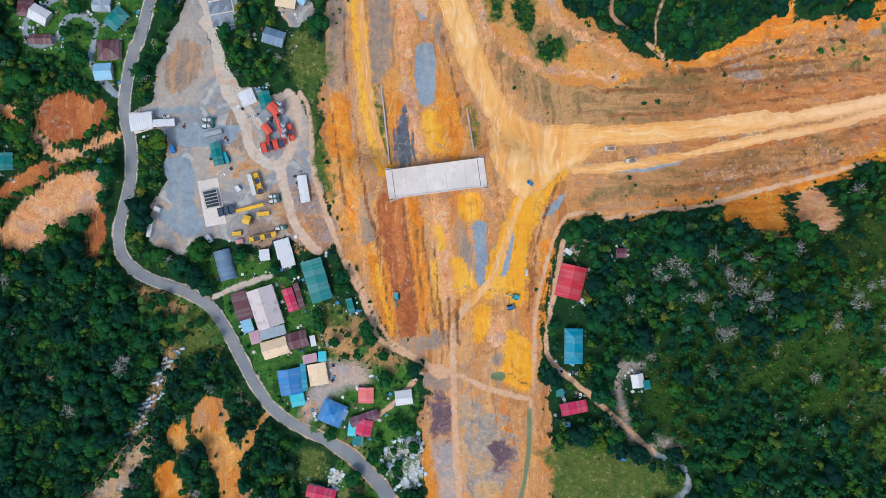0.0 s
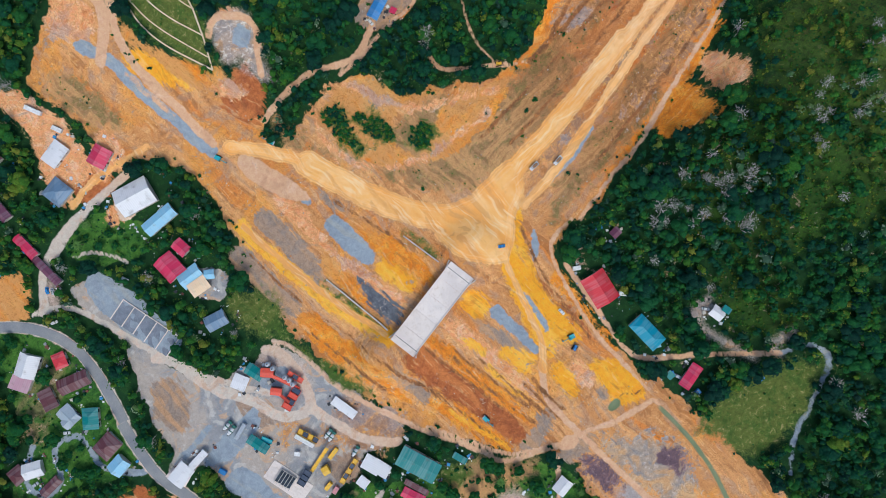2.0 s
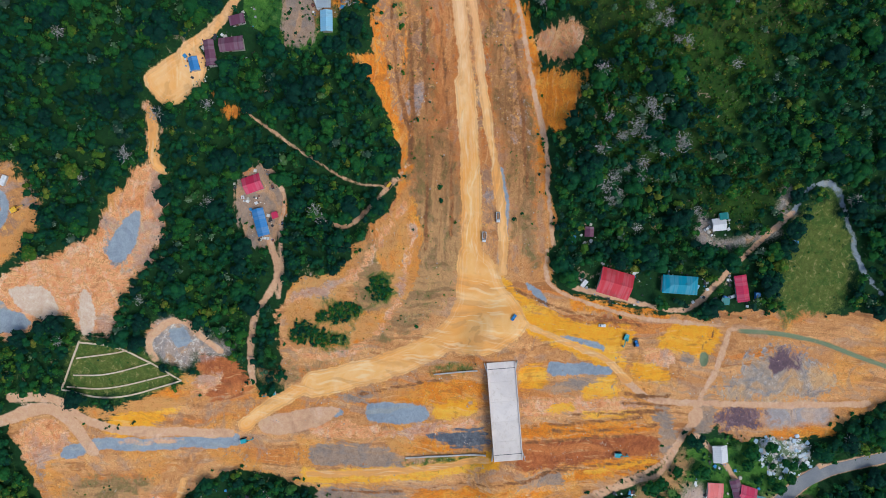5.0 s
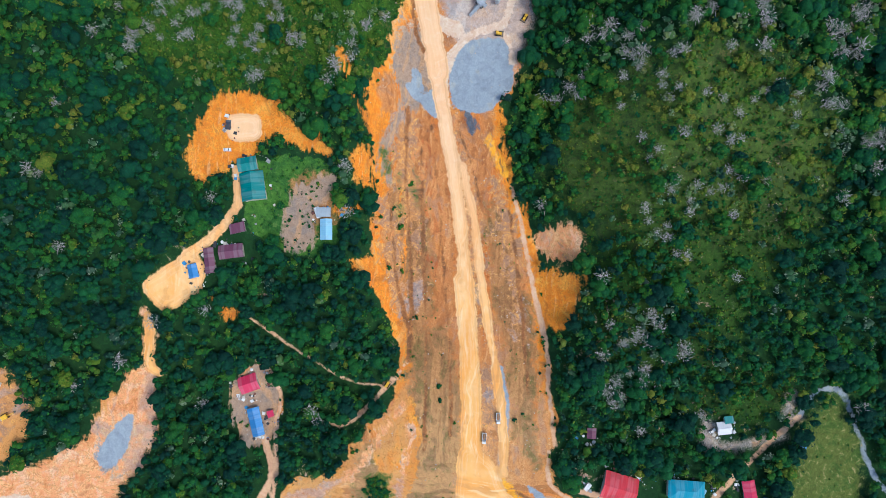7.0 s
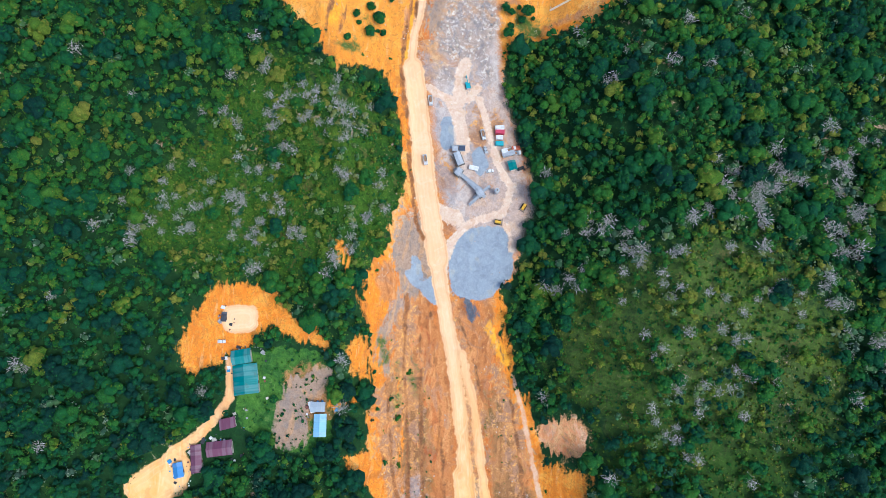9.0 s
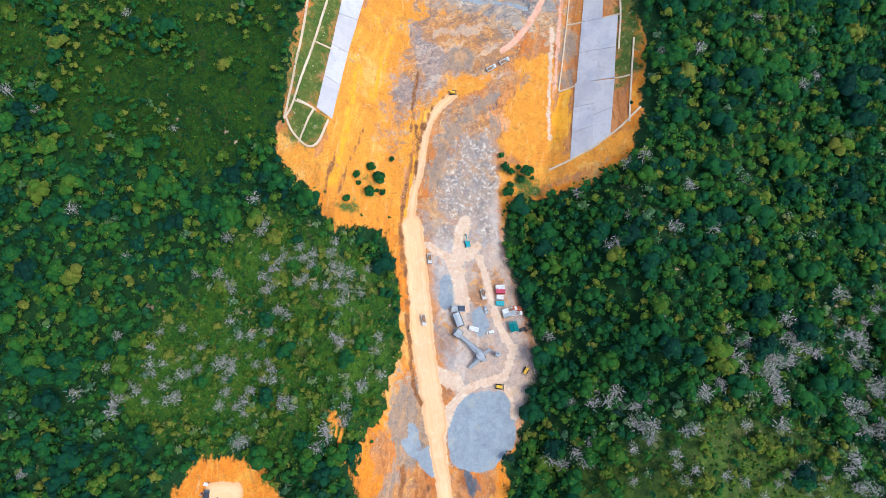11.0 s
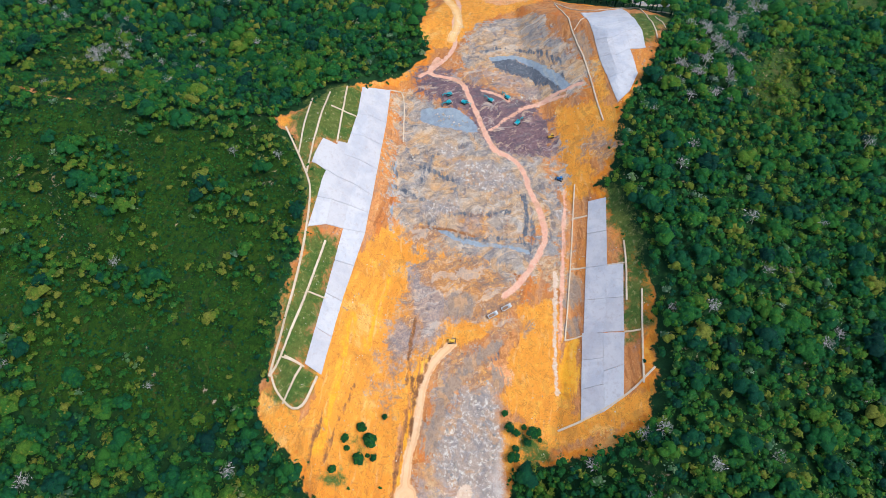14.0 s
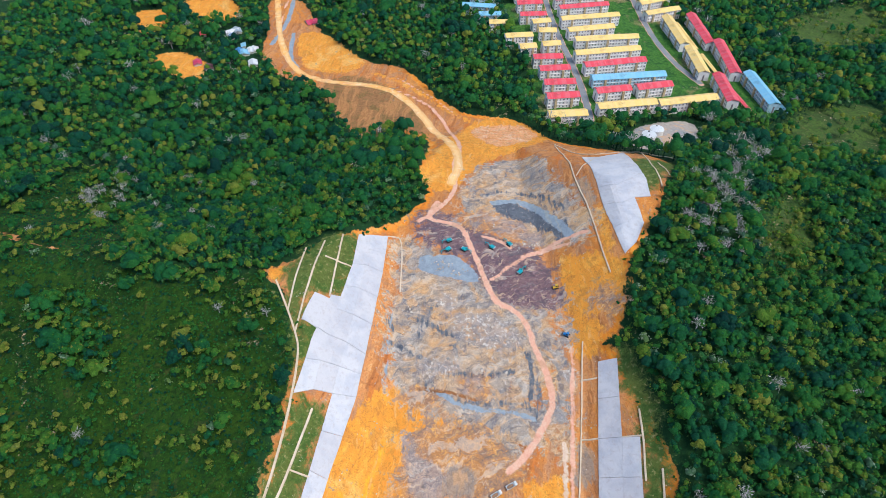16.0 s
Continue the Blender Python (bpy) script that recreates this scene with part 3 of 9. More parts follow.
area("olive", 405.1, 5.2, 400, -0.5, 371.5, -5.7, 340.1, -5.9, 331.5, 4.2, 380.5, 0, 387.5, 6.3)
area("olive", 520.3, -11.7, 516.7, -38.1, 496.6, -29.7, 481.2, -16.2, 485, -11.7)
track("pale", 5.6, 40.6, 29.4, 22.3, 53, 12.9, 79.1, 3.5, 105.5, -7.6, 123.2, -15.2, 132.1)
track("keep", 8.4, 581.8, -29.4, 601.3, -58.5)
area("water", 24.1, -48.7, 25.4, -50.3, 23.8, -52.4, 19.7, -52.2, 18.3, -50, 21.2, -48.5)
area("trail", -11.9, 128.5, -4.1, 90.9, -14.8, 100.7, -20, 124.3)
track("trail", 2.2, 478.3, 90.7, 483.8, 84.7, 503.5, 73.2, 530, 77.7, 554.9, 72.6, 614.7, 90.2, 641.7, 116.2, 654.8, 150.7, 665.3, 186.5, 682.7, 212.4, 745, 238.1, 818.8, 247.3)
track("slate", 3.5, 722.2, 236.5, 768.7, 234.5, 819.1, 242)
track("pink", 3.1, -180.8, 57.9, -166.8, 47.5, -155.2, 34.8, -131.2, 47.5)
track("slate", 2.2, -158.3, 102.1, -167.5, 97.4, -172.5, 90.4, -167.5, 82.3, -158.2, 84.6, -154.7, 95, -146.6, 96.2, -140.7, 91.5, -143, 83.4, -144.2, 74.2, -134.7, 63.7, -131.3, 62.5)
track("trail", 2.5, -119.8, 139.8, -107, 134, -100, 109, -92, 80.2, -80.7, 59.5, -74.8, 50.2)
track("trail", 2.8, 62.4, 127.6, 59.4, 125.5, 47.8, 121, 38.8, 124.5, 30.6, 129.8, 22, 131.5, 11.3, 130.9, 2.6, 130)
track("pink", 3.5, 107.1, 168.9, 96.2, 167.8, 82.3, 168.2)
track("trail", 1.8, 86.5, 76.1, 75.1, 85.5, 66.4, 94.5, 67.9, 100.2)
track("pale", 3.5, 106.1, 167.9, 86.8, 168.3, 84.7, 165.4)
track("pale", 3.5, 162.3, 137.5, 150, 136.2, 139, 142.8, 123.3, 160.4)
track("trail", 3.5, -6.4, 219.8, -5, 204, -15.3, 192.2, -18.7, 177.4, -18.6, 156.6, -19.1, 137.7)
track("pale", 2.8, -77.7, 159.7, -62.2, 160.9, -38.5, 155)
track("trail", 3.5, -116.6, 136.6, -107.3, 149, -84.8, 155.9, -51.8, 153.2)
track("trail", 2.1, -92.8, -19.3, -79.2, -13.6, -69.9, -10.8)
track("dirt", 2.1, 443.5, 277.3, 431.6, 254.8, 427.7, 239.4)
track("trail", 1.8, 34.3, -59.5, 17.8, -56.6, 8.2, -50.9)
track("water", 1.8, 34, -63.3, 34.1, -72.3, 33.8, -79.7, 32.6, -88.5, 31.6, -94.4, 29, -102.8, 26, -111.5, 23, -122.3, 19, -134.5)
track("trail", 1.7, 35.1, -62, 34.1, -58.8, 25.7, -57.5, 15.9, -54.6, 8.8, -51.2, 2.9, -48.8, -6.2, -46.1, -17, -39.8, -23.8, -34.2, -29.6, -21.8, -37.9, -5)
track("asphalt", 4.2, -170.8, 164, -139.5, 151, -129.1, 142.6, -122, 132.8, -117.7, 120.1, -118.3, 105.4, -124.7, 83.2)
track("asphalt", 4.2, -125.7, 83.4, -129, 69.4, -130.5, 55.6, -126.5, 41.7, -127.1, 25.6, -132.1, 9.4, -131.6, -2.1, -122.8, -11.3, -104.4, -17, -92.9, -23.9, -84.9, -38.9, -76.9, -55.1, -67.9, -67.9, -51.6, -75.7, -37.5, -82.2, -26, -93.2, -20.2, -100.2)
track("asphalt", 4.2, -46.4, -78.6, -33.7, -86.7, -20.9, -100.9, -13.1, -125.9, -8.4, -143.2)
track("asphalt", 4.2, 602, -7, 620.2, -6.9, 668.6, -3.6, 737.9, 6.2, 809.2, 11.8)
track("asphalt", 4.2, 659.8, -89.7, 694.6, -76.9, 746, -69.1, 817.5, -66.1)
area("grove", 360.7, 238.8, 357.7, 224.8, 337.4, 210.4, 325.4, 216.2, 328.4, 225.4)
area("grove", 445, -55.1, 446.1, -77.7, 422.6, -77.5, 413.8, -58.5)
# the works round the bridge and north of it
area("clay", -48.1, 101.6, -39.6, 101.4, -38.8, 78.3, -38.1, 64.5, -45.7, 63.4, -49.2, 80.8)
area("clay", -30.3, 105.9, -21.6, 105.8, -20.4, 87.3, -21.5, 73.5, -26.6, 66.7, -29.8, 66.7)
area("orange", -48, 63.4, -37.6, 64.5, -36, 41.5, -33.5, 21.4, -41.2, 21.7, -46.4, 41.5)
area("orange", -25, 73.6, -18.1, 75.8, -16.5, 62, -18.7, 48.2, -21, 43.7, -23.4, 62)
area("pink", -19.3, 105.8, -11.9, 105.7, -12.8, 84.9, -14.2, 71.1, -10.7, 57.3, -7.3, 37.8, -11.9, 36.2, -15.8, 55.1, -18.1, 78.1)
area("slate", -11.2, 82.6, -3.7, 83.4, -2.5, 68.7, -3.2, 59.5, -8.9, 56.8, -11.2, 68.8)
area("slate", -10.5, 98.7, -6.4, 99.1, -6.4, 92.7, -10.1, 92.7)
area("clay", -2.7, 96.3, -0.5, 87, 1.4, 80.1, -2.7, 81.3, -4.6, 94)
area("coal", -17.6, 57.4, -14.6, 57.8, -10.5, 35.5, -18.6, 31.5, -20.3, 43.6)
area("orange", -2.7, 79, 1.8, 70.9, 6.4, 59.4, 9.7, 37.6, 1.8, 36.1, -2, 48, -3.2, 57.2)
area("ochre", -8.9, 55.9, -2.1, 56.1, 0.7, 40, -4.3, 37.1, -7.7, 45.8)
area("orange", -36.2, 21.5, -34.7, 7.1, -37.5, 6.6, -38.7, 21.6)
area("clay", -32.6, 21.4, -28.6, 21.4, -26.5, 2.5, -32.9, 2.5)
area("red", -27.2, 21.4, -15.7, 21.8, -11.1, -8.9, -8.8, -36.1, -18, -36.2, -21.4, -13.4, -25.5, 2.5)
area("orange", -32.2, 1.4, -26.5, 2.5, -21.4, -13.4, -17.7, -35.7, -22.3, -36.2, -27.1, -22.6)
area("ochre", -28.3, -6.6, -25.5, -6.6, -19.1, -33.9, -21.4, -34.4)
area("orange", -15, 21.8, -9.6, 21.8, -6.8, -2, -4.5, -27, -8.4, -33.8, -11.8, -13.4, -14.1, 4.8)
area("pink", -6.6, 20.7, 1.8, 20.7, 4.1, 4.8, 4.1, -17.9, 1.8, -29.2, -1.6, -17.9, -3.6, 0.2)
area("ochre", -3.6, 11.6, 0.2, 9.3, 1.8, 0.2, -3.2, -0.2)
area("ochre", -5.9, -4.3, -2.7, -3.2, -0.5, -17.9, -2, -28.1)
area("ochre", 4.8, 21.8, 15.3, 21.6, 16.3, 13.8, 10.9, 10.4, 7, 11.6)
area("slate", 11.3, 10.9, 17.4, 12.7, 17.8, 0.2, 16.9, -13.3, 14, -14.7, 12.7, -4.3)
area("clay", 3.6, 9.7, 10, 8.1, 14, -11.5, 10.8, -11.1, 5.9, 0.2)
area("ochre", 3.6, -2.5, 10.9, -3.8, 14.4, -14.4, 12.6, -16.7, 5.4, -17.9, 3.6, -8.8)
area("ochre", 29.5, 9.2, 35.1, 9.7, 34.2, -6.5, 32.8, -23.4, 27.2, -22.3, 22.8, -15.5, 26.1, -4.3)
area("slate", 27.5, 7.4, 29.3, 7.4, 25.2, -11.5, 22.5, -11.5)
area("slate", 45.6, 20.5, 49.9, 22.7, 43.2, 13.3, 38.9, 12.8)
track("red", 1.8, 36, 8.1, 35.7, -6.5, 34.1, -24.5)
area("orange", 38.5, 4.7, 44.5, 4.7, 42.2, -13.2, 38.7, -35.6, 36.5, -35.6, 38.2, -13.3)
area("ochre", 12.6, -22.4, 19.8, -22.3, 18.5, -35.8, 11.3, -38.1)
area("ochre", 26.1, -31.2, 36.3, -35.6, 36.3, -56, 26.4, -56.1, 21.5, -49.1, 23.8, -40.2)
area("pink", 18.9, -26.8, 26.5, -26.8, 24.3, -38, 18.5, -38)
area("clay", 19.8, -41.4, 25.1, -41.3, 24.2, -47.3, 19.3, -47.4)
area("clay", -18, -36.2, -8.8, -36.1, 3.6, -30.3, 1.8, -38.7, -10, -42.2, -16.8, -40)
area("purple", -6.1, -56.3, 2.7, -55.7, 3.8, -71.8, -3.6, -74.7, -5.7, -67.6)
area("shale", 7, -58.3, 17, -62.5, 25.9, -66.8, 28.5, -77.7, 25.1, -93.7, 14.7, -100.3, 10.3, -94.3, 7, -76.2)
area("gravel", -3.6, -76.5, 4.1, -74, 7.6, -100.6, 0.2, -103.1, -3.2, -87.7)
area("orange", -7.7, -75.5, -4.7, -81, -1.3, -103.2, -7.7, -103.5)
area("pink", 7, -71.7, 14.8, -69.3, 19.7, -73.6, 10.3, -78.7)
area("orange", 23.2, -69, 27.4, -70.7, 26.3, -74.9, 22.3, -73.5)
area("purple", 18.3, -75.8, 25.9, -75.6, 27.4, -87, 21.4, -87.2)
area("clay", -8.2, -47.4, 7, -49.4, 7.7, -56.5, -6.8, -56.8)
area("trail", -7, -47.8, 0.2, -45.4, 2.9, -50.6, -2, -52.7)
track("gully", 1.0, -11.1, 9.3, -8.9, -17.9, -5.9, -33.8)
track("gully", 1.0, -16.4, 18.4, -13.4, -2, -10.4, -27)
track("gully", 1.0, -3.6, 0.2, -1.6, -22.4, 0.2, -36)
track("gully", 0.9, 6.3, -19, 5.4, -29.2, 6.3, -38.2)
track("gully", 0.9, 2.5, -20.1, 2.7, -31.4, 1.4, -45)
track("gully", 1.0, 7.7, 53.7, 3.6, 70.9, -0.5, 87)
track("gully", 1.0, -45, 55.3, -42.2, 36.9, -38.9, 18.3)
track("gully", 0.9, 22.7, -46.9, 27.1, -49.1, 30.4, -53.4, 35.9, -53.3)
area("slate", 48.1, 185.4, 54.4, 184.9, 65.3, 179, 70.6, 172.7, 60.7, 174, 48.9, 177.2)
area("orange", 74.2, 184.6, 77.7, 181, 73.8, 178.4, 61.6, 182.8, 51.5, 191.2, 53.4, 193.2, 62.9, 186.1)
area("orange", 62.8, 168.7, 66.7, 164.4, 63.3, 164.3, 53.2, 168.5, 55, 170.3)
area("red", 42.5, 204.7, 42.4, 198, 32.1, 194.7, 25.3, 198.3, 34.3, 204)
area("cream", 29.9, 194.8, 39.1, 193.2, 31.5, 188.3, 19.5, 189.9, 19.7, 194.6)
area("cream", 37, 221.9, 38.3, 205.7, 28.3, 201.5, 24.2, 207.6, 29.1, 216.6)
area("slate", 28.4, 228.6, 28.7, 216.6, 22.3, 211.1, 17.4, 227)
area("orange", -11.3, 188.1, 0.1, 157, -6.9, 155.3, -16, 186.2)
area("ochre", -15.8, 185.2, -12.8, 167.5, -18.2, 166.6, -20.4, 185.5)
area("red", 13.6, 148.8, 9.8, 134.8, 2.2, 135.1, 1.8, 147.6, 8.2, 152.1)
area("orange", 6.8, 158.3, 2.2, 147.7, -2, 145.8, -4.1, 155.2)
track("trail", 2.6, 10.6, 167, 17.2, 170.7, 24.7, 164.1, 27.6, 157.9, 20.2, 150.1, 14.5, 142.9)
area("slate", 22.9, 163.4, 24.3, 157.3, 17.3, 152.8, 14.5, 159.7)
area("rust", 81.7, 236.6, 86.6, 227.3, 84.1, 221.2, 77.2, 214.8, 69.7, 210.9, 58.9, 217.4, 48.1, 231.5)
track("slate", 3.2, 53.3, 232.3, 60.3, 223.7, 68.1, 221.1, 73.7, 224, 73.3, 230.8)
area("orange", 84.7, 221.2, 82.7, 217.4, 67.5, 210.9, 70.9, 214.5)
area("orange", 50.2, 231.8, 60.4, 217.7, 61.3, 209.7, 54.1, 216.6, 41.9, 230.6)
track("orange", 2.0, 37.5, 224.9, 42.1, 212.5, 42.6, 204.3)
# the rock cut between the faced slopes
area("coal", 493.2, 55.7, 497.4, 46.4, 489.9, 35, 478.1, 23.4, 466.6, 19.2, 462.3, 22.1, 473.5, 28.6, 480.4, 37.9, 485.8, 52.2)
area("rust", 482.5, 72.7, 489.2, 58, 478.5, 40.8, 468.2, 32, 465.3, 46.3, 474.9, 57.6, 474.1, 68.8)
area("rock", 453.3, 83.5, 452.8, 73.2, 445.2, 61.6, 442, 69.4, 446.9, 80.8)
area("rock", 433.2, 77.2, 430.3, 68.8, 424.5, 71.5, 424.8, 77.1)
area("rock", 464.9, 46.9, 472.8, 32.5, 464.6, 32.1, 459.1, 43.6)
area("rock", 398.7, 25.5, 396.1, 20.6, 391.6, 20.4, 392.5, 24.6)
track("trail", 1.8, 469.7, 59.7, 467, 51.9, 463.3, 45.8)
track("trail", 1.6, 460.9, 20.1, 462.2, 30, 456.5, 40.9, 449.9, 47.6, 441.9, 54.6)
track("coal", 1.7, 419.3, 86.4, 411.9, 73.2, 409.8, 58.3, 409.4, 46, 405.3, 38.6, 395.1, 37.3, 383, 39.8)
track("coal", 1.3, 406.3, 70.4, 408, 58.2, 406, 45.9)
track("coal", 1.5, 395.2, 80.5, 392.7, 69.6, 393, 55.3, 395.2, 44.6)
track("coal", 1.5, 380.2, 64.6, 381.9, 57.2, 382.1, 45.6, 381.2, 39.1)
track("coal", 1.5, 410.6, 84.3, 422.2, 82.8, 430.1, 71.8)
track("coal", 1.3, 387.1, 78.7, 382.5, 69, 380.6, 57.2)
track("coal", 1.4, 405.6, 94.9, 401.9, 87.2, 397.7, 78.3)
track("coal", 1.3, 417.1, 98.6, 411.4, 95.1)
track("coal", 1.3, 393.7, 36.3, 384.6, 34, 376.8, 37.5)
track("gravel", 1.6, 415.8, 82.3, 422.9, 71.4, 420.5, 58.6, 416.2, 46)
track("gravel", 1.3, 408.9, 78, 412.9, 63.3, 412.9, 48.5)
track("gravel", 1.5, 506.4, 55.4, 511.8, 37.5, 496.9, 24.2)
track("coal", 1.4, 500.8, 61.2, 507, 46.4, 497.2, 29.5, 482.8, 22.1)
area("orange", 405, 75.2, 404.9, 58.1, 402.1, 45.4, 398.3, 50.6, 399.1, 65.1, 401.6, 72.5)
area("rust", 391.7, 67.6, 391.3, 52.4, 382.8, 54.5, 383.5, 64.3)
area("pink", 377.2, 63.5, 379.5, 54.8, 380.7, 39.1, 376.3, 41.8, 374.1, 52.4, 370.8, 61.8)
track("clay", 5.0, 336.9, 49.1, 330.1, 57.3, 319.4, 66.1, 309.4, 70.5, 296.3, 72.5)
track("coal", 1.7, 333.8, 47.5, 325.7, 56.1, 316.3, 62.4, 306.9, 64.9)
track("ochre", 2.4, 340.9, 104.3, 317.1, 106.8, 301.4, 108.2, 289.6, 109.5)
track("ochre", 2.0, 363.6, 92.7, 343.9, 96.5, 329.9, 98.9)
track("ochre", 2.2, 332.5, 71.8, 322.8, 76.3, 308.9, 78.2, 295.8, 80.2)
track("gully", 1.0, 330.7, 74.2, 318.7, 77.9, 305, 79.5)
track("gully", 1.0, 345.8, 80.9, 332.7, 82.5, 320.4, 82.6)
area("ochre", 340.2, 23.6, 340.6, 17.6, 317.9, 18.7, 318, 25.3)
area("clay", 367.9, 22.4, 368.3, 16, 352.9, 16.8, 352.9, 23.3)
area("clay", 349.4, 22.5, 349.7, 16.7, 341.6, 17.1, 341.5, 23.1)
area("orange", 475, 9.5, 476.2, 5.6, 449.8, 2.8, 450.2, 6.4)
area("clay", 498.5, 15.8, 499.8, 11.7, 478, 7.4, 475.9, 10.9)
area("orange", 455.4, 23.9, 451.3, 13.3, 443.1, 2.4, 431.1, 2, 424.2, 12.1, 426.8, 21.1, 442.3, 24.2)
area("rust", 433.4, 12.9, 431.1, 2, 419.6, 2, 412.5, 6.1, 420, 12.3)
area("orange", 365.5, 61.1, 367.6, 47.6, 359.4, 45.2, 356.4, 56.2)
area("clay", 358, 67.5, 356.4, 56.2, 347.1, 60.2, 346.4, 71.1)
area("rust", 345.3, 53.6, 348.5, 36.3, 341.9, 37.4, 338.9, 51.3)
area("orange", 335, 45.8, 337.7, 36.3, 315.5, 34.3, 309.2, 43.3, 316.7, 46.5)
area("clay", 330.7, 47.9, 322.8, 44.6, 316.6, 48.5, 324.4, 51.2)
track("gully", 1.1, 385.6, 82.1, 385.6, 69.1, 382.5, 59.6)
area("ochre", 385.1, 95, 389.4, 83.6, 385.1, 69.1, 380.4, 61.8, 381.9, 78.3)
track("cream", 1.6, 367.7, 26.2, 349.2, 25.9, 336.2, 26.8, 320, 25.7)
# haul roads, the junction and the branches by the bridge
track("pale", 10.5, 2.5, 105.4, 7.8, 86.9, 14.1, 69.6, 21.8, 55.8, 29.6, 47.3, 40.9, 43.8, 57.5, 44.4)
track("pale", 7.8, 39.8, 43.8, 59.7, 44, 81.6, 45.5, 103.7, 47.6, 125.6, 50.6)
track("pale", 5.6, 103.7, 47.2, 130.1, 50.4, 147.7, 53, 165, 56.2, 182.2, 60, 195, 63.2, 211.9, 66.4)
track("pale", 8.2, 205.8, 64.9, 218.8, 67.8, 234.1, 71.6, 252, 74.4, 267.8, 76.8, 281.2, 79.4)
track("pale", 3.4, 267.8, 77.8, 281.2, 80.2, 294.6, 79.4, 308.3, 76.8, 325, 76, 336.4, 66.3)
track("pale", 3.6, 52.2, 31.4, 74, 32.6, 95.4, 36.8, 112.8, 40.9, 130.4, 44.4, 152.4, 48, 170.6, 53.7)
area("pale", 21.8, 54.7, 33, 48.9, 48.7, 46.4, 61.8, 43.2, 57.4, 35, 46.4, 30.6, 40.8, 25, 32.9, 19.4, 27.1, 22.6, 19.6, 33.7, 17.7, 45.5)
track("ochre", 9.5, 38.2, 33.7, 32.1, 18, 26.5, 2.5, 20.8, -12.2)
track("pale", 2.6, 37.2, 33.7, 30.6, 18, 24.8, 2.5, 19.8, -12.2, 11.5, -21.2)
track("ochre", 3.4, 52, 33.4, 45.3, 28, 36.5, 14, 31.5, -2, 26.5, -12, 18.3, -18.2)
track("trail", 2.4, 12.5, -19.6, 5.4, -27.5, 3.6, -35.7, 4.3, -53.9, 4.7, -71.8, 6.3, -98.9, 8, -115.9)
track("trail", 1.5, 61.7, 14.1, 51.8, 14.8, 45.2, 9.2, 40.7, -6.5, 37.3, -22.2, 36.1, -35.6, 35.9, -55.5)
track("trail", 1.6, 164, 34, 144.6, 27.6, 122.7, 22.9, 105.3, 17.2, 83.6, 15.4, 64.1, 12)
track("ochre", 6.5, -35.4, 106, -33.5, 82.9, -31.2, 64.4, -28.4, 48.3, -22.9, 31.7)
track("pale", 2.6, -34.4, 106, -32.5, 82.9, -30.2, 64.4, -27.4, 48.3, -23, 34)
track("slate", 2.6, 56.3, 32.4, 77.1, 31.2, 92.8, 34.8)
track("rust", 1.8, 55, 36.4, 82, 38.6, 104, 42.2, 130, 46.8, 152, 50.2, 168, 54.4)
track("gully", 1.3, 191.7, 75.9, 168.1, 75.6, 142.2, 72.9, 115.7, 70.7, 93.6, 70.8)
track("gully", 1.2, 177.4, 70.2, 146.9, 68, 120.4, 65.6, 94, 63.5, 59.1, 62.7)
track("gully", 1.3, 160.6, 81.2, 139.4, 79.2, 119.8, 76.1, 102.4, 70)
track("gully", 1.2, 178.9, 40.4, 159.6, 34.8, 137.8, 30.8, 113.6, 26.7, 83.1, 23.2)
track("rust", 1.6, 186, 57.6, 172, 51.6, 150, 45.6, 128, 41.6)
track("gully", 1.1, 66, 52.6, 96, 54.4, 128, 58.6, 160, 62.4, 186, 66.6)
track("gully", 1.2, 252, 79.6, 236, 76.8, 222, 75, 214, 71.4)
track("gully", 1.1, 300, 82.6, 284, 84, 266, 81.2, 250, 78)
track("gully", 1.0, 46, 26, 40, 12, 36, -6, 34, -24)
track("gully", 1.0, -24, 60, -22.4, 40, -20.6, 34)
track("gully", 1.0, -40.5, 96, -40, 70, -34.5, 44, -31.5, 24, -24.5, -6, -21, -30)
track("gully", 1.0, -9.6, 18, -6.4, -6, -3, -28)
track("orange", 3.6, 186, 84, 178.5, 86, 160, 83.6, 144.9, 85, 130, 83)
track("orange", 3.0, 236, 76.6, 221.5, 80, 205, 81.6, 193.3, 78.4)
track("orange", 2.2, 178, 86.5, 190, 95, 206, 100)
track("orange", 2.0, 150, 85, 152, 92, 149, 99)
track("orange", 2.0, 132, 83, 128, 92)
track("orange", 3.2, 195, 41.6, 187, 38.8, 179.5, 38.6, 166, 34)
track("orange", 2.6, 157, 28, 145, 29, 134, 25.2)
area("weed", 54, 17.5, 62, 27, 92.8, 32.5, 125.6, 40, 158, 46, 160, 38, 143, 31.8, 121.3, 25.6, 104.1, 20.8, 81.6, 18.5)
area("weed", 102.1, 66.4, 102.7, 54.6, 62, 52, 41.9, 51.9, 36.8, 59.8, 50.3, 63.8)
area("weed", 116, 77, 128, 80, 160, 81.5, 178, 80, 174, 71, 140, 68.5, 112, 66)
area("orange", 109.2, 16.1, 121.3, 24, 132.5, 21.2, 131.5, 12.1, 129, 4.5, 116, 7.1, 108.8, 11.6)
area("pink", 136.6, 21, 144.5, 24.6, 151.2, 15.7, 148.4, 6, 140.3, 5.8, 134.4, 9.6)
track("rust", 1.6, 147, 14, 141, 14.4, 136.4, 12)
track("pink", 1.5, 149.6, 18, 141.4, 18.4, 137, 17)
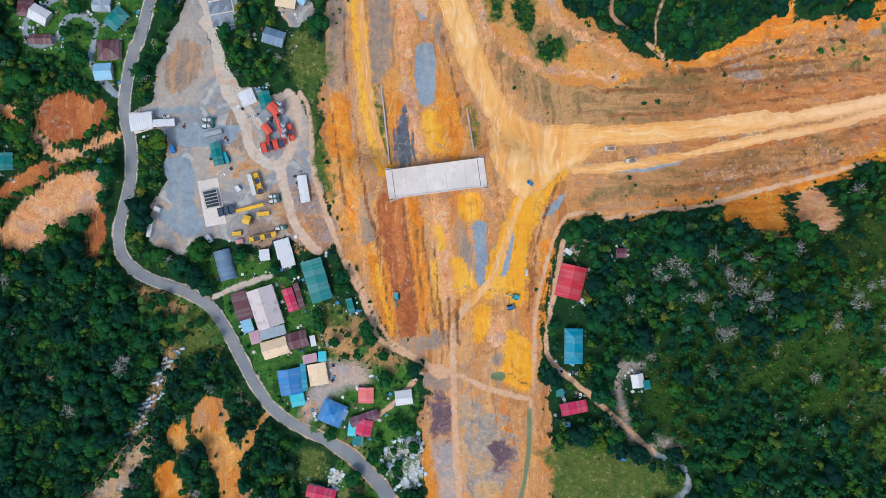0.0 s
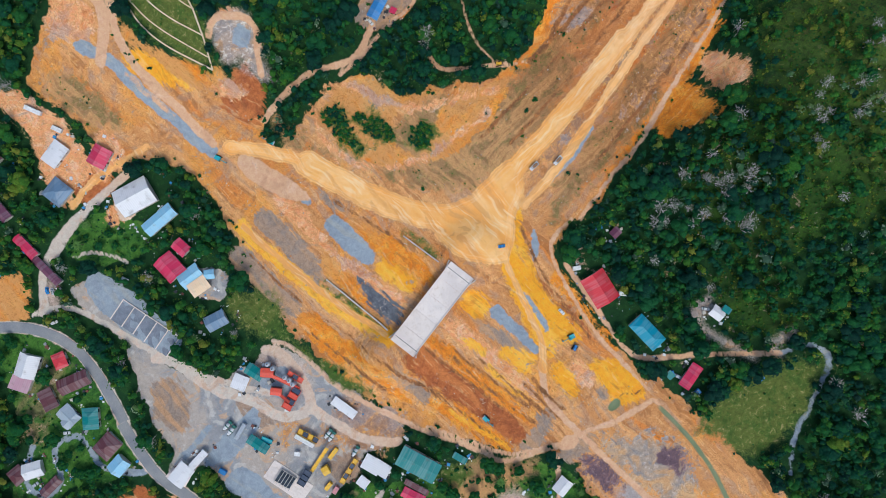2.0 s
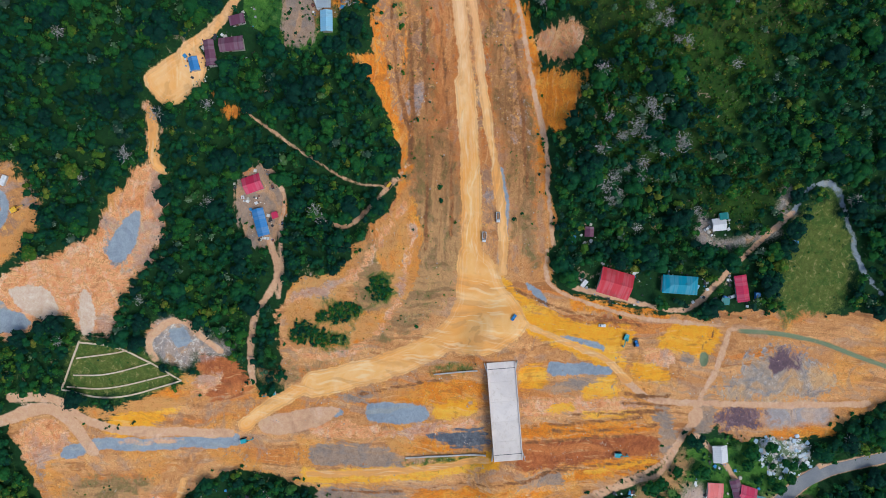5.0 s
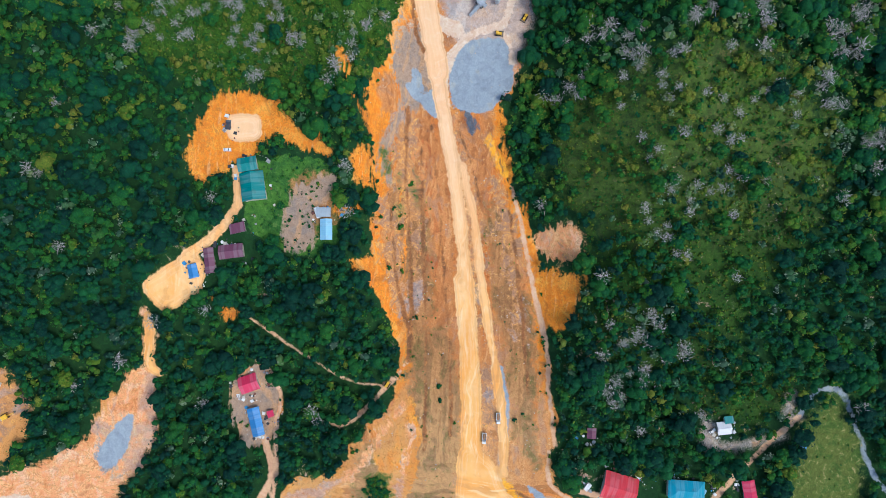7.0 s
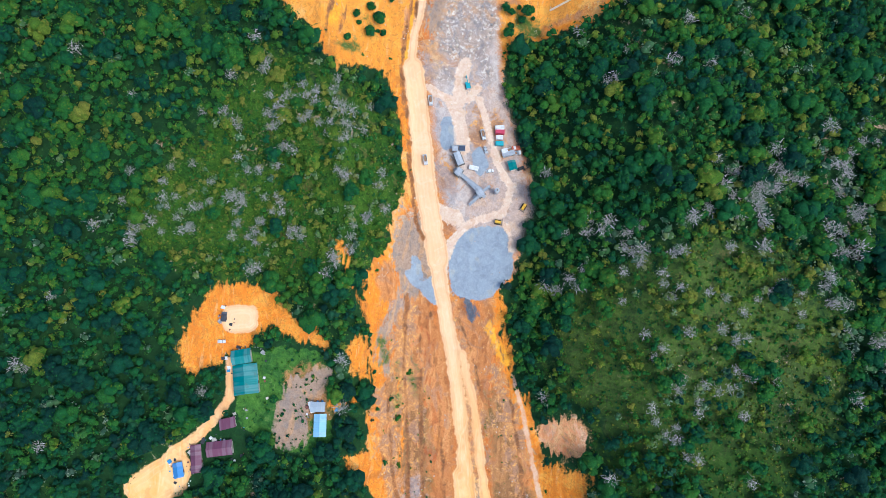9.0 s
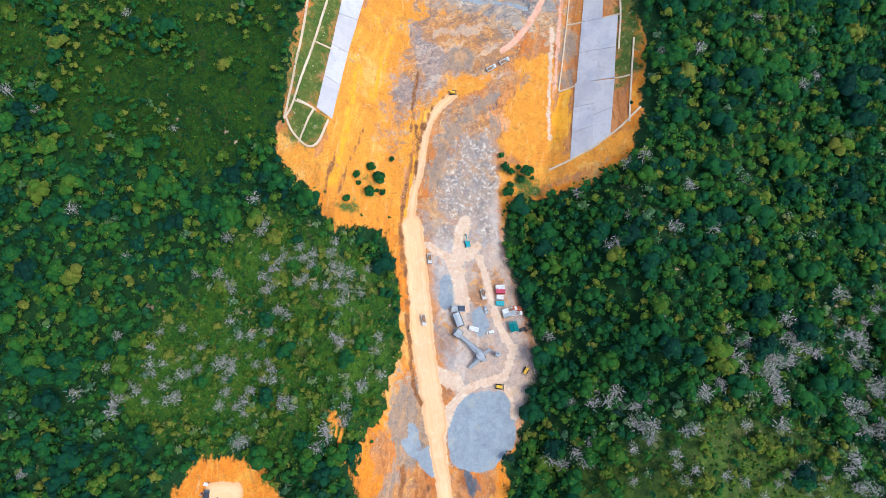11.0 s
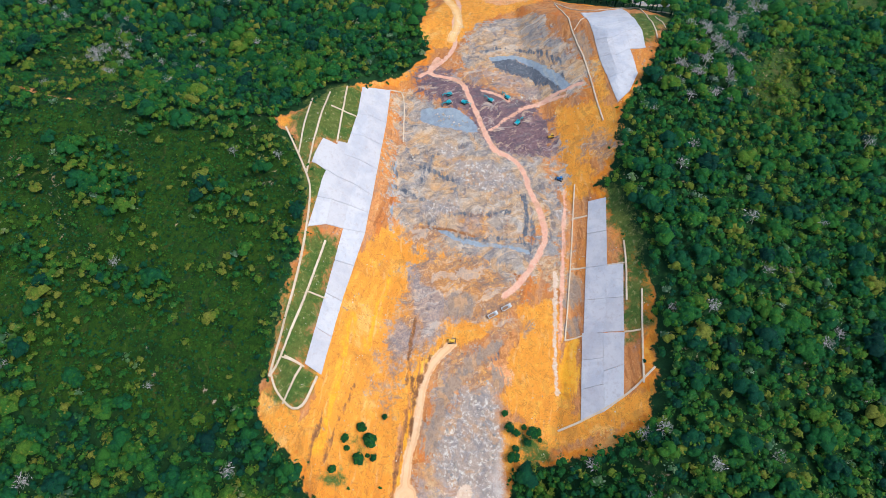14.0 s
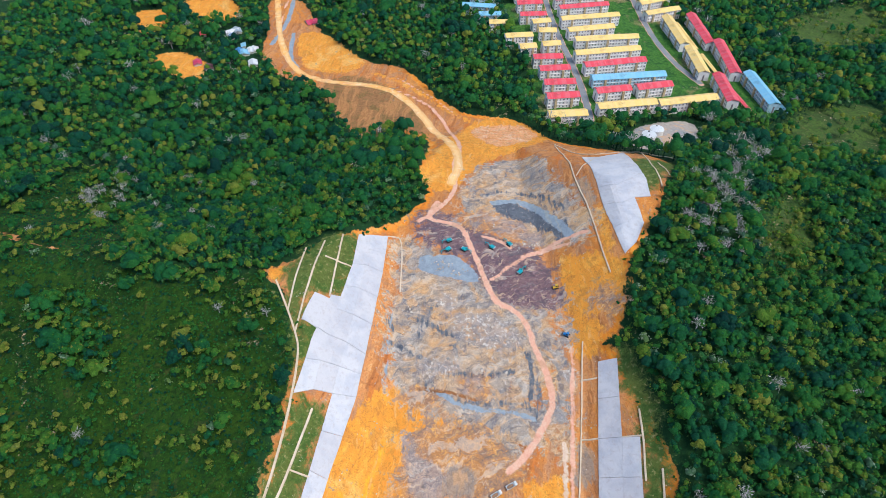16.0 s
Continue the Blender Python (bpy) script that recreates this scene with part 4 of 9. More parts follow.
area("orange", 62.9, 84.7, 76.9, 75.2, 86.1, 71.8, 70.7, 64.8, 52, 63.6, 38, 69, 33.4, 84, 38, 92, 48, 96, 44.5, 112, 36, 117.5, 22, 119, 21, 108, 15.9, 102.5, 19.3, 88.3, 30, 72)
track("pink", 2.8, 28.7, 121.5, 35.8, 117.4, 40.2, 105.7, 48.1, 88.6, 61, 82.6, 76, 72)
track("pink", 2.4, 19.7, 119.8, 14.4, 109, 13.6, 99.8, 18, 87.2, 31.5, 74.2, 50, 70.5, 68.3, 68.1)
area("olive", 37, 83.1, 42.7, 86.9, 48.4, 83.4, 47.7, 77.1, 42.6, 74.5, 37.2, 77.8)
area("olive", 31.5, 106.4, 36.6, 96.3, 37.2, 86, 30.7, 86.9, 27.5, 95.9, 27.4, 105.1)
area("olive", 23.4, 116.4, 28.9, 112, 26.3, 103.9, 23.5, 92.3, 18.9, 93.2, 18.2, 104.6, 18.9, 113.9)
# stockpile pad, crusher yard and the rock cut above it
area("gravel", 272.8, 69.9, 295.2, 66.6, 308.9, 65.1, 309.8, 47.1, 289.6, 44.9, 276.3, 45.3, 262.9, 39, 249.5, 36.1, 238.5, 31.2, 225.2, 29.6, 216.2, 34.7, 221, 47, 218.1, 60.1, 234.4, 65.8, 252.2, 68.7)
area("slate", 212.9, 60.2, 218.5, 53.6, 220.3, 44.9, 219.5, 38.5, 211.5, 36.2, 202.4, 35.2, 196.3, 39.8, 191.7, 45, 191.1, 51.2, 193.2, 57.7, 200, 61)
area("pink", 209.8, 40.9, 210.7, 36.6, 205.4, 34, 200.9, 36.1, 203.9, 40.6)
area("shale", 219, 79.7, 224.6, 74.7, 212, 69, 192.9, 67.1, 193.6, 72.7, 202, 78.7)
area("slate", 207, 76, 205.4, 71.6, 198, 70.4, 199.6, 74.4)
area("slate", 200, 77.4, 202.6, 73.6, 194.6, 69.6, 194.4, 74)
track("cream", 3.4, 197, 62.6, 203.7, 63, 214.4, 59.6, 221.6, 52, 223.6, 43.5, 226.5, 39.6, 236.3, 37.6)
track("cream", 2.2, 222.6, 42.6, 218.3, 37.4, 210.7, 36.1)
track("cream", 5.4, 222, 58, 224.4, 66, 228, 69.6)
track("cream", 3.0, 274, 72.6, 270.5, 66.9, 268.5, 60.9, 270.4, 55.4, 274.4, 53)
track("cream", 5.2, 268.5, 62.9, 261.9, 59.4, 250.1, 57.4)
track("cream", 3.0, 270, 52, 262.4, 48.9, 246.8, 44.8, 238.3, 40.1, 234.3, 36.1)
track("cream", 5.0, 284, 58.6, 276, 59.4, 268.5, 60.4)
area("rust", 262, 55.4, 268, 51.6, 258, 46.4, 250, 48.6, 252, 53.6)
area("rust", 244, 66, 246, 60.6, 236, 58.8, 232, 63.4)
area("slate", 246, 55, 252, 51, 244, 46.6, 238, 50.4)
area("slate", 262, 66.6, 262.6, 62.6, 250, 60.6, 248, 66.6)
track("orange", 2.0, 300, 66.6, 293, 67.8, 286, 69.6)
track("rust", 3.4, 272, 74.6, 282, 74.9, 297, 74.4, 312, 71)
track("orange", 5.5, 282, 88, 270, 84.4, 254, 79.4, 238, 76.6, 228, 76)
area("orange", 296.3, 119.1, 284, 115.2, 273.1, 105.7, 278.9, 98.3, 284.7, 88.4, 300, 84, 310, 100)
area("orange", 308.2, 45.9, 310, 30, 312, 14, 317.1, -5.1, 306, -1.7, 303.5, 11.6, 300.1, 27.1, 293.1, 42.1, 290, 46, 298, 48)
area("olive", 281.6, 106.2, 284.8, 102.4, 283, 98.7, 277.9, 103.8)
area("olive", 296, 99, 299, 96.8, 290.7, 93.7, 288, 96.6)
area("olive", 300.4, 40, 304, 36, 298, 28, 294, 36)
# the scars, paths and rubble south of the village and round the farm
area("dirt", -103.8, -66.4, -92.8, -57.8, -88.2, -66.5, -86.7, -79.1, -82, -83, -82.8, -91.6, -78.8, -99.4, -80.3, -105.6, -89.7, -105.5, -91.4, -91.6, -99.2, -79.1)
track("orange", 2.2, -96, -60, -92.5, -74, -87, -84, -84, -98)
track("dirt", 2.4, -72, -67.3, -77.3, -74.4, -80.5, -80.7, -83.6, -86.9, -85.1, -97.8)
area("orange", -118.5, -89.6, -109.8, -85.5, -107.4, -94.2, -103.4, -103.4, -114.8, -103.3)
track("weed", 3.0, -108.5, -40.7, -112, -49.2, -115.5, -57.3, -120.2, -65.4, -124.9, -74)
track("keep", 3.4, -108.5, -40.7, -112, -49.2, -115.5, -57.3, -120.2, -65.4, -124.9, -74)
area("olive", -109, -27.9, -98.8, -23.2, -94.9, -24.8, -88.7, -37.3, -90.3, -39.7, -98.9, -42, -105.2, -45.2, -106.7, -38.1)
area("weed", -128.4, -16.2, -122.2, -15.4, -111.3, -19.3, -98.8, -23.2, -109, -27.9, -117.5, -22.5)
area("shale", -142.7, -100.7, -133.5, -91.5, -121.1, -75.9, -119.6, -82.2, -127.3, -91.5, -130.2, -105.4, -142.7, -105.4)
area("orange", -113.3, -74.3, -105.4, -70.4, -102.4, -79, -107.9, -83.7)
track("trail", 2.1, 47.8, 3, 44.3, -16.6, 39.6, -39, 45, -47.4, 58, -57.3, 68.6, -67.3, 79.1, -76.6, 81.4, -78.3)
track("gravel", 2.0, 77, -45.6, 68, -45.4, 67.6, -52, 69.1, -60, 73.4, -73.2)
track("gravel", 1.6, 80.9, -78.6, 81.5, -72.6, 86.5, -76, 90.4, -74.4)
area("gravel", 77.6, -47.3, 67.4, -44.3, 67.2, -48.4, 71.5, -49.6)
track("slate", 1.6, 81.4, -78.3, 93.5, -84.1, 92.9, -92.7, 79.2, -100.2, 59.7, -107.9, 51.3, -116.2)
# rills and rock in the west half of the cutting
area("clay", 217.9, 80.7, 224.5, 68.2, 205.6, 64.4, 192.4, 64.1, 194.1, 71, 188.9, 76.8, 198.9, 80.9)
area("slate", 196.3, 71.8, 200.9, 64.8, 187.5, 61.7, 190, 68.2)
track("clay", 2.6, 192.4, 77.4, 181.8, 81.7, 172.6, 85, 161.7, 81.2)
track("rust", 3.2, 183.2, 75.5, 162, 73.2, 140.1, 70.5, 115.8, 68.5)
track("orange", 2.4, 175.8, 79.8, 159.1, 77.7, 139.8, 75.6, 119.9, 73.7)
track("rust", 2.6, 183.1, 43.3, 165.9, 39.6, 148.6, 35.7, 126.6, 31.8, 104.6, 28.5)
track("red", 1.6, 179.5, 71, 177.1, 66.9, 171.2, 63.9)
track("red", 1.4, 170.9, 69.9, 167.9, 65.3, 163.6, 62.8)
track("red", 1.4, 162.2, 68.7, 159.2, 64.1, 153.8, 61.2)
track("red", 1.4, 153.5, 67.8, 149.3, 63.6, 145, 61.2)
track("red", 1.5, 137.9, 70.4, 134.9, 64.6, 129.6, 59.9)
# erosion and tracks about the stockpile and the head of the cutting
track("clay", 3.0, 195.1, 76.6, 186.2, 78.7, 179.5, 81.4, 173.7, 85.5, 165.7, 84.2)
area("orange", 197.6, 91.5, 196.1, 88.5, 190.2, 86.5, 187.2, 89.5, 190.4, 91.3)
area("orange", 170, 96, 171.5, 90.8, 165.3, 87.5, 161.1, 84.7, 161.8, 88.3, 165.8, 92.4)
area("coal", 193.4, 56.1, 191.6, 49.8, 185.3, 47.8, 183.8, 50.5, 189.2, 54.1)
area("ochre", 185.5, 43.4, 179.3, 40.5, 171.1, 35.8, 166.5, 34.3, 167.5, 38.9, 173.8, 42.9, 179, 45.3)
area("orange", 192.5, 43.8, 196.8, 40.1, 189.9, 40.6)
area("shale", 210.9, 78.2, 218.4, 74.4, 216.5, 68.8, 203.6, 66.3, 192.8, 66.9, 194.6, 71.9, 198.3, 76.8)
track("gully", 1.1, 179, 45.3, 172.4, 41.9, 167.7, 39.1)
track("gully", 1.0, 183.8, 55.5, 172, 49.9, 157.9, 45.9)
track("gully", 1.1, 189.9, 75.4, 175, 75.6, 162.4, 75.6)
track("gully", 1.0, 164.9, 71.1, 154.5, 69, 142.1, 67.6)
track("olive", 1.8, 164.7, 77.6, 158.1, 76.8, 149.8, 77.2)
track("olive", 1.6, 169, 72, 160.7, 70.7, 154.4, 69.8)
track("olive", 1.8, 173.8, 84.7, 165.9, 82.6)
track("ochre", 2.2, 183.2, 77.1, 170.7, 75.9, 160.3, 76.1)
track("ochre", 2.4, 329.6, 76.2, 317.7, 78.8, 306.2, 80.1, 293, 80.8, 280.1, 81.9, 267.4, 80.2)
track("gully", 1.0, 322.3, 80.2, 306.1, 81.9, 292.8, 83, 284, 84.4, 262.8, 81.8)
track("gully", 1.0, 324.8, 77.5, 310.8, 79.3, 297.3, 79.8)
track("coal", 1.6, 332.3, 49.7, 325.8, 58.9, 317.3, 65.2, 309.1, 68.1)
area("orange", 306.9, 67.9, 307, 65.5, 293.8, 66.9, 284.6, 69.8, 287.1, 71.2, 297.9, 69.6)
area("rock", 323.3, 62.2, 324, 49.8, 312.6, 46.7, 302.8, 53.4, 306.8, 62.4)
area("rock", 294.5, 54.5, 286.3, 49.2, 278.1, 46.5, 277.4, 51.1, 286.1, 52.6)
area("rock", 281.9, 70, 281.2, 64, 274.6, 64.4, 275.3, 69.1)
area("pink", 327.3, 54.5, 331.8, 45.5, 324.5, 41.5, 319, 47.4)
area("coal", 297.1, 64.5, 298.9, 60.6, 294.2, 58.6, 293.2, 62.1)
area("coal", 291.5, 68.5, 294.4, 63.9, 287.7, 61.3, 286, 65.5)
area("coal", 292.5, 58.8, 289.3, 51.2, 286.7, 52.2, 287.9, 57.4)
track("gully", 1.0, 308, 109.8, 293.8, 110.9, 283, 112.5)
track("gully", 1.0, 316, 100.6, 300.8, 105.1, 285.9, 106.9)
track("rust", 1.8, 319.8, 96.8, 319.4, 90.2, 312.6, 87.3)
track("rust", 2.2, 328.8, 91, 319.5, 87.9, 307.9, 89.2)
# worn patches in the plant yard and by the north houses
area("cream", -64.4, 150, -58.2, 149.4, -61, 138.9, -68.4, 140.9)
track("trail", 1.6, -91.9, 144.7, -85.3, 142.4, -80.2, 133.9, -78.2, 128.6)
area("gravel", -107.4, 146.7, -103.8, 144, -110.6, 133.9, -115.2, 137.6)
area("pink", -63.3, 148.8, -62.6, 145.8, -64.5, 140.3, -71.5, 142.8, -72.2, 147.7)
area("clay", -115.1, 76.3, -104.7, 87.9, -97.3, 80.9, -98.2, 71.7, -106.9, 62.4, -113.8, 64.8)
area("rust", -69.9, 25.5, -60.6, 14, -51.4, 9.4, -51.3, 0.2, -60.6, 2.5, -67.6, 14)
area("slate", -111.4, 46.3, -101.1, 49.7, -83.8, 48.6, -83.8, 42.8, -104.5, 41.2)
area("slate", -114.8, 37, -104.5, 38.2, -99.8, 27.8, -102.1, 22.1, -111.3, 23.2)
area("slate", -111.3, 17.5, -100.9, 20.9, -99.3, 9.4, -106.6, 6, -113.5, 10.6)
area("clay", -88.5, 60.1, -76.9, 48.6, -79.1, 37, -88.4, 44)
area("clay", -79.1, 14, -65.2, 9.4, -69.8, 0.2, -81.3, 2.5)
area("gravel", -72.3, 63.6, -58.4, 61.2, -56.1, 46.2, -60.7, 39.3, -70, 44)
# the hill farm
area("clay", 157.3, 116.3, 164, 101.1, 153.7, 101.2, 148.9, 107, 134.7, 107.6, 131.6, 119.2, 142.4, 121.1)
area("clay", 78.8, 141.2, 89.2, 132.8, 90.6, 126.4, 77.5, 119.6, 61.8, 121, 54.8, 131.5, 63.4, 137.4)
track("trail", 1.8, 90.5, 129.6, 86.2, 124.2, 77.5, 119.6, 64, 122.3, 48.8, 119.6, 37.4, 121.5)
track("trail", 0.8, 108.9, 134.6, 103.9, 126.2, 98.8, 119.7, 91.8, 106.4, 84.6, 95.1, 83.4, 77.3, 93.6, 70.8)
area("orange", 115.6, 148.7, 112.8, 142.7, 106.4, 141.8, 107.8, 134.6, 110.7, 140.7)
area("orange", 175.4, 91.9, 168.1, 86.6, 157.5, 87.2, 158.9, 91.2, 167.3, 96.4)
area("orange", 131.6, 95, 129.9, 85.9, 119.4, 81.3, 119.1, 85.4, 127.4, 89.8)
# low growth on the hills: fern slopes, thickets in them, and stretches of bleached trees
area("scrub", 279.1, 132.1, 268.5, 113.9, 262.2, 86.8, 232.7, 79.6, 205.6, 83.1, 195.7, 108.3, 190.4, 133, 192.9, 155.4, 201.9, 172.4, 211.6, 183.9, 225.2, 173.6, 238.9, 160.6, 256.7, 147.3)
area("dryscrub", 279.1, 132.1, 268.5, 113.9, 262.2, 86.8, 232.7, 79.6, 205.6, 83.1, 195.7, 108.3, 190.4, 133, 192.9, 155.4, 201.9, 172.4, 211.6, 183.9, 225.2, 173.6, 238.9, 160.6, 256.7, 147.3)
area("scrub", 195.1, 16.3, 204.2, -1.2, 213.7, -36.6, 204.4, -63.4, 180.7, -76.6, 155.4, -74.2, 134.7, -62, 117.7, -48.4, 98.8, -50, 93.1, -28, 98.4, -6, 123.5, 0.3, 148.6, 3.7, 164, 18.1)
area("grove", 93, -28, 98, -6, 123, 0, 149, 4, 142, -14, 126, -30, 116, -44, 99, -50)
area("dryscrub", 225.3, -17.7, 237.4, -43.9, 263.2, -95.2, 216.6, -91.4, 203.6, -73.2, 213.1, -43.2, 215.4, -19.5)
area("dryscrub", 198.9, -61.2, 200.8, -90.5, 163, -91.8, 171.1, -68.6)
area("dryscrub", 205.4, 24.7, 219.4, 17.5, 221.2, -0.7, 215.4, -19.5, 192.5, -14.9, 194.1, 12.7)
area("dryscrub", 150, 0, 186, -8, 192, -40, 168, -56, 140, -44, 128, -20)
area("dryscrub", 195, 10, 210, -36, 200, -62, 180, -70, 176, -40, 188, -10)
area("dryscrub", 78, -2, 120, 0, 124, -26, 92, -34)
area("scrub", 418.3, 265.9, 425.1, 231.7, 410.3, 189, 417.7, 143, 387.7, 130.2, 340.1, 131.6, 306.9, 130.9, 288.4, 157.4, 300, 185, 297, 215.2, 340, 262)
area("grove", 402.1, 236.9, 403.6, 211, 377.9, 187.6, 368.1, 198.6, 375.5, 223.3)
area("grove", 385.6, 173.4, 387.7, 155.4, 374.4, 147.9, 372.7, 167.9)
area("grove", 346.1, 210.8, 352.4, 182.5, 339.5, 163.3, 331.1, 184.8)
area("grove", 320, 250, 326, 226, 306, 206, 298, 232)
area("scrub", 483.6, -70.9, 497.7, -91.8, 464.4, -90.7, 438, -69.1, 456.1, -61.2)
area("dryscrub", 477.8, -31.1, 589.4, -91.1, 558, -97.4, 451.8, -56.4, 440, -28.7)
area("scrub", 473.4, 308.5, 533.7, 288.7, 507.4, 249.5, 415.1, 204.9, 419.5, 241.2, 422.3, 268.2)
area("dryscrub", 505, 285, 520, 262, 480, 232, 462, 250)
track("keep", 11, -52, -5, -48, -19)
track("keep", 13, -73, -16, -68, -30)
track("keep", 9, -82, -17, -79, -27)
track("keep", 7, -79, -28, -78, -33)
track("keep", 7, -76, -33, -75, -37)
track("keep", 10, -72, -41, -63, -38)
track("keep", 9, -62, -37, -55, -35)
track("keep", 5, -52, -35, -52, -38)
track("keep", 7, -73, -34, -63, -32)
track("keep", 7, -62, -16, -59, -24)
track("keep", 5, -59, -14, -56, -23)
track("keep", 7, -67, 0, -62, 2)
track("keep", 7, -66, -2, -61, 0)
track("keep", 7, -65, -5, -60, -4)
track("keep", 7, -72, 0, -71, -4)
track("keep", 10, -89, -1, -86, -11)
track("keep", 5, -37, -20, -36, -25)
track("keep", 12, -62, -48, -60, -58)
track("keep", 5, -56, -46, -55, -56)
track("keep", 10, -50, -46, -49, -54)
track("keep", 6, -56, -44, -51, -43)
track("keep", 6, -48, -41, -48, -45)
track("keep", 8, -59, -58, -58, -63)
track("keep", 12, -48, -64, -40, -67)
track("keep", 5, -40, -68, -38, -64)
track("keep", 9, -30, -55, -30, -61)
track("keep", 7, -36, -69, -26, -66)
track("keep", 9, -32, -74, -30, -68)
track("keep", 6, -36, -74, -35, -68)
track("keep", 6, -36, -76, -32, -76)
track("keep", 8, -18, -59, -12, -58)
track("keep", 8, -54, -97, -43, -99)
track("keep", 13, 48, -18, 51, -7)
track("keep", 10, 50, -44, 51, -31)
track("keep", 7, 46, -62, 55, -61)
track("keep", 7, 75, -48, 75, -53)
track("keep", 5, 78, -50, 78, -53)
track("keep", 5, 45, -57, 45, -54)
track("keep", 6, 68, -1, 71, -1)
track("keep", 9, -166, 96, -160, 93)
track("keep", 9, -169, 94, -169, 100)
track("keep", 7, -167, 85, -158, 85)
track("keep", 9, -134, 90, -129, 96)
track("keep", 7, -142, 98, -135, 98)
track("keep", 11, -139, 80, -130, 80)
track("keep", 9, -140, 71, -134, 72)
track("keep", 7, -176, 37, -176, 31)
track("keep", 7, -91, 42, -90, 34)
track("keep", 10, -125, 50, -117, 51)
track("keep", 6, -116, 50, -108, 51)
track("keep", 7, -72, 63, -71, 56)
track("keep", 6, -57, 29, -55, 19)
track("keep", 9, -80, 63, -78, 58)
track("keep", 8, 700, 255, 708, 258)
track("keep", 8, 703, 247, 711, 250)
track("keep", 10, 680, 238, 688, 241)
track("keep", 11, 740, 269, 748, 274)
track("keep", 7, 713, 256, 719, 258)
track("keep", 8, 732, 296, 739, 299)
track("keep", 11, -139, 124, -131, 128)
track("keep", 8, -144, 126, -140, 119)
track("keep", 8, -125, 116, -123, 121)
track("keep", 9, -140, 107, -138, 114)
track("keep", 9, -132, 110, -121, 106)
track("keep", 9, -138, 104, -138, 96)
track("keep", 14, -64, 144, -50, 142)
track("keep", 8, -63, 133, -50, 129)
track("keep", 11, -66, 109, -66, 118)
track("keep", 8, -57, 119, -57, 113)
track("keep", 10, -67, 106, -58, 105)
track("keep", 9, -67, 101, -59, 99)
track("keep", 9, -72, 86, -64, 84)
track("keep", 7, -120, 163, -119, 167)
track("keep", 8, -176, 38, -176, 32)
track("keep", 10, -57, 163, -50, 165)
track("keep", 14, -62, 145, -49, 142)
track("keep", 9, -62, 131, -49, 130)
track("keep", 12, -76, 170, -75, 162)
track("keep", 10, -70, 176, -61, 178)
track("keep", 8, -84, 197, -84, 190)
track("keep", 9, 80, 135, 83, 129)
track("keep", 7, 62, 127, 71, 130)
track("keep", 5, 69, 124, 70, 122)
track("keep", 8, 163, 136, 164, 129)
track("keep", 11, 151, 129, 160, 131)
track("keep", 6, 123, 144, 132, 146)
track("keep", 8, 131, 142, 132, 133)
track("keep", 6, 139, 138, 141, 133)
track("keep", 6, 121, 150, 125, 152)
track("keep", 7, 138, 102, 145, 103)
track("keep", 6, 147, 106, 148, 101)
track("keep", 5, 175, 140, 179, 140)
track("keep", 9, 679, 281, 686, 284)
track("keep", 13, 740, 279, 745, 270)
track("keep", 12, 698, 251, 706, 254)
track("keep", 10, 705, 245, 712, 248)
track("keep", 13, 766, 217, 772, 210)
track("keep", 9, 728, 269, 736, 273)
track("keep", 9, 671, 269, 678, 272)
track("keep", 6, -101, 155, -100, 165)
track("keep", 6, -102, 141, -102, 154)
track("keep", 7, -97, 172, -97, 182)
track("keep", 6, -58, 102, -55, 99)
track("keep", 6, 241, 37, 245, 38)


COVER["trail"] += [(line, width + 0.9) for line, width in COVER["asphalt"]]


def rounded(p):
    """A closed outline with its corners cut."""
    for _ in range(2):
        nxt = np.roll(p, -1, 0)
        p = np.stack([0.8 * p + 0.2 * nxt, 0.2 * p + 0.8 * nxt], 1).reshape(-1, 2)
    return np.vstack([p, p[:1]])


def field(kind, x, y, reach=7.0):
    """Signed distance into the shapes of a kind (inside: plus), in metres, with wavering outlines."""
    if kind not in ("asphalt", "keep", "water"):
        k = {"pale": 0.35, "cream": 0.35, "slate": 0.4, "ochre": 0.6, "clay": 0.6, "trail": 0.35, "gully": 0.35, "dirt": 1.4, "scrub": 4.5, "dryscrub": 4.5, "grove": 2.0}.get(kind, 1.0)
        x, y = x + k * (1.0 * ripple(x, y, 13, 41) + 0.6 * ripple(x, y, 4.5, 42) + 0.35 * ripple(x, y, 2.2, 45)), y + k * (1.0 * ripple(x, y, 12, 43) + 0.6 * ripple(x, y, 5, 44) + 0.35 * ripple(x, y, 2.4, 46))
    best = np.full(x.shape, -reach)
    for p, width in COVER.get(kind, ()):
        line = smooth_line(p, 2) if width else rounded(p)
        lo, hi = line.min(0) - reach - width, line.max(0) + reach + width
        pick = np.nonzero((x > lo[0]) & (x < hi[0]) & (y > lo[1]) & (y < hi[1]))[0]
        if not len(pick):
            continue
        px, py = x[pick], y[pick]
        d2, inside = np.full(len(pick), 1e9), np.zeros(len(pick), bool)
        for (ax, ay), (bx, by) in zip(line[:-1], line[1:]):
            ex, ey = bx - ax, by - ay
            f = np.clip(((px - ax) * ex + (py - ay) * ey) / max(ex * ex + ey * ey, 1e-9), 0, 1)
            d2 = np.minimum(d2, (px - ax - f * ex) ** 2 + (py - ay - f * ey) ** 2)
            if not width and ay != by:
                inside ^= ((ay > py) != (by > py)) & (px < ax + (py - ay) * ex / ey)
        d = np.sqrt(d2)
        s = width / 2 - d if width else np.where(inside, d, -d)
        best[pick] = np.maximum(best[pick], np.clip(s, -reach, reach))
    return best


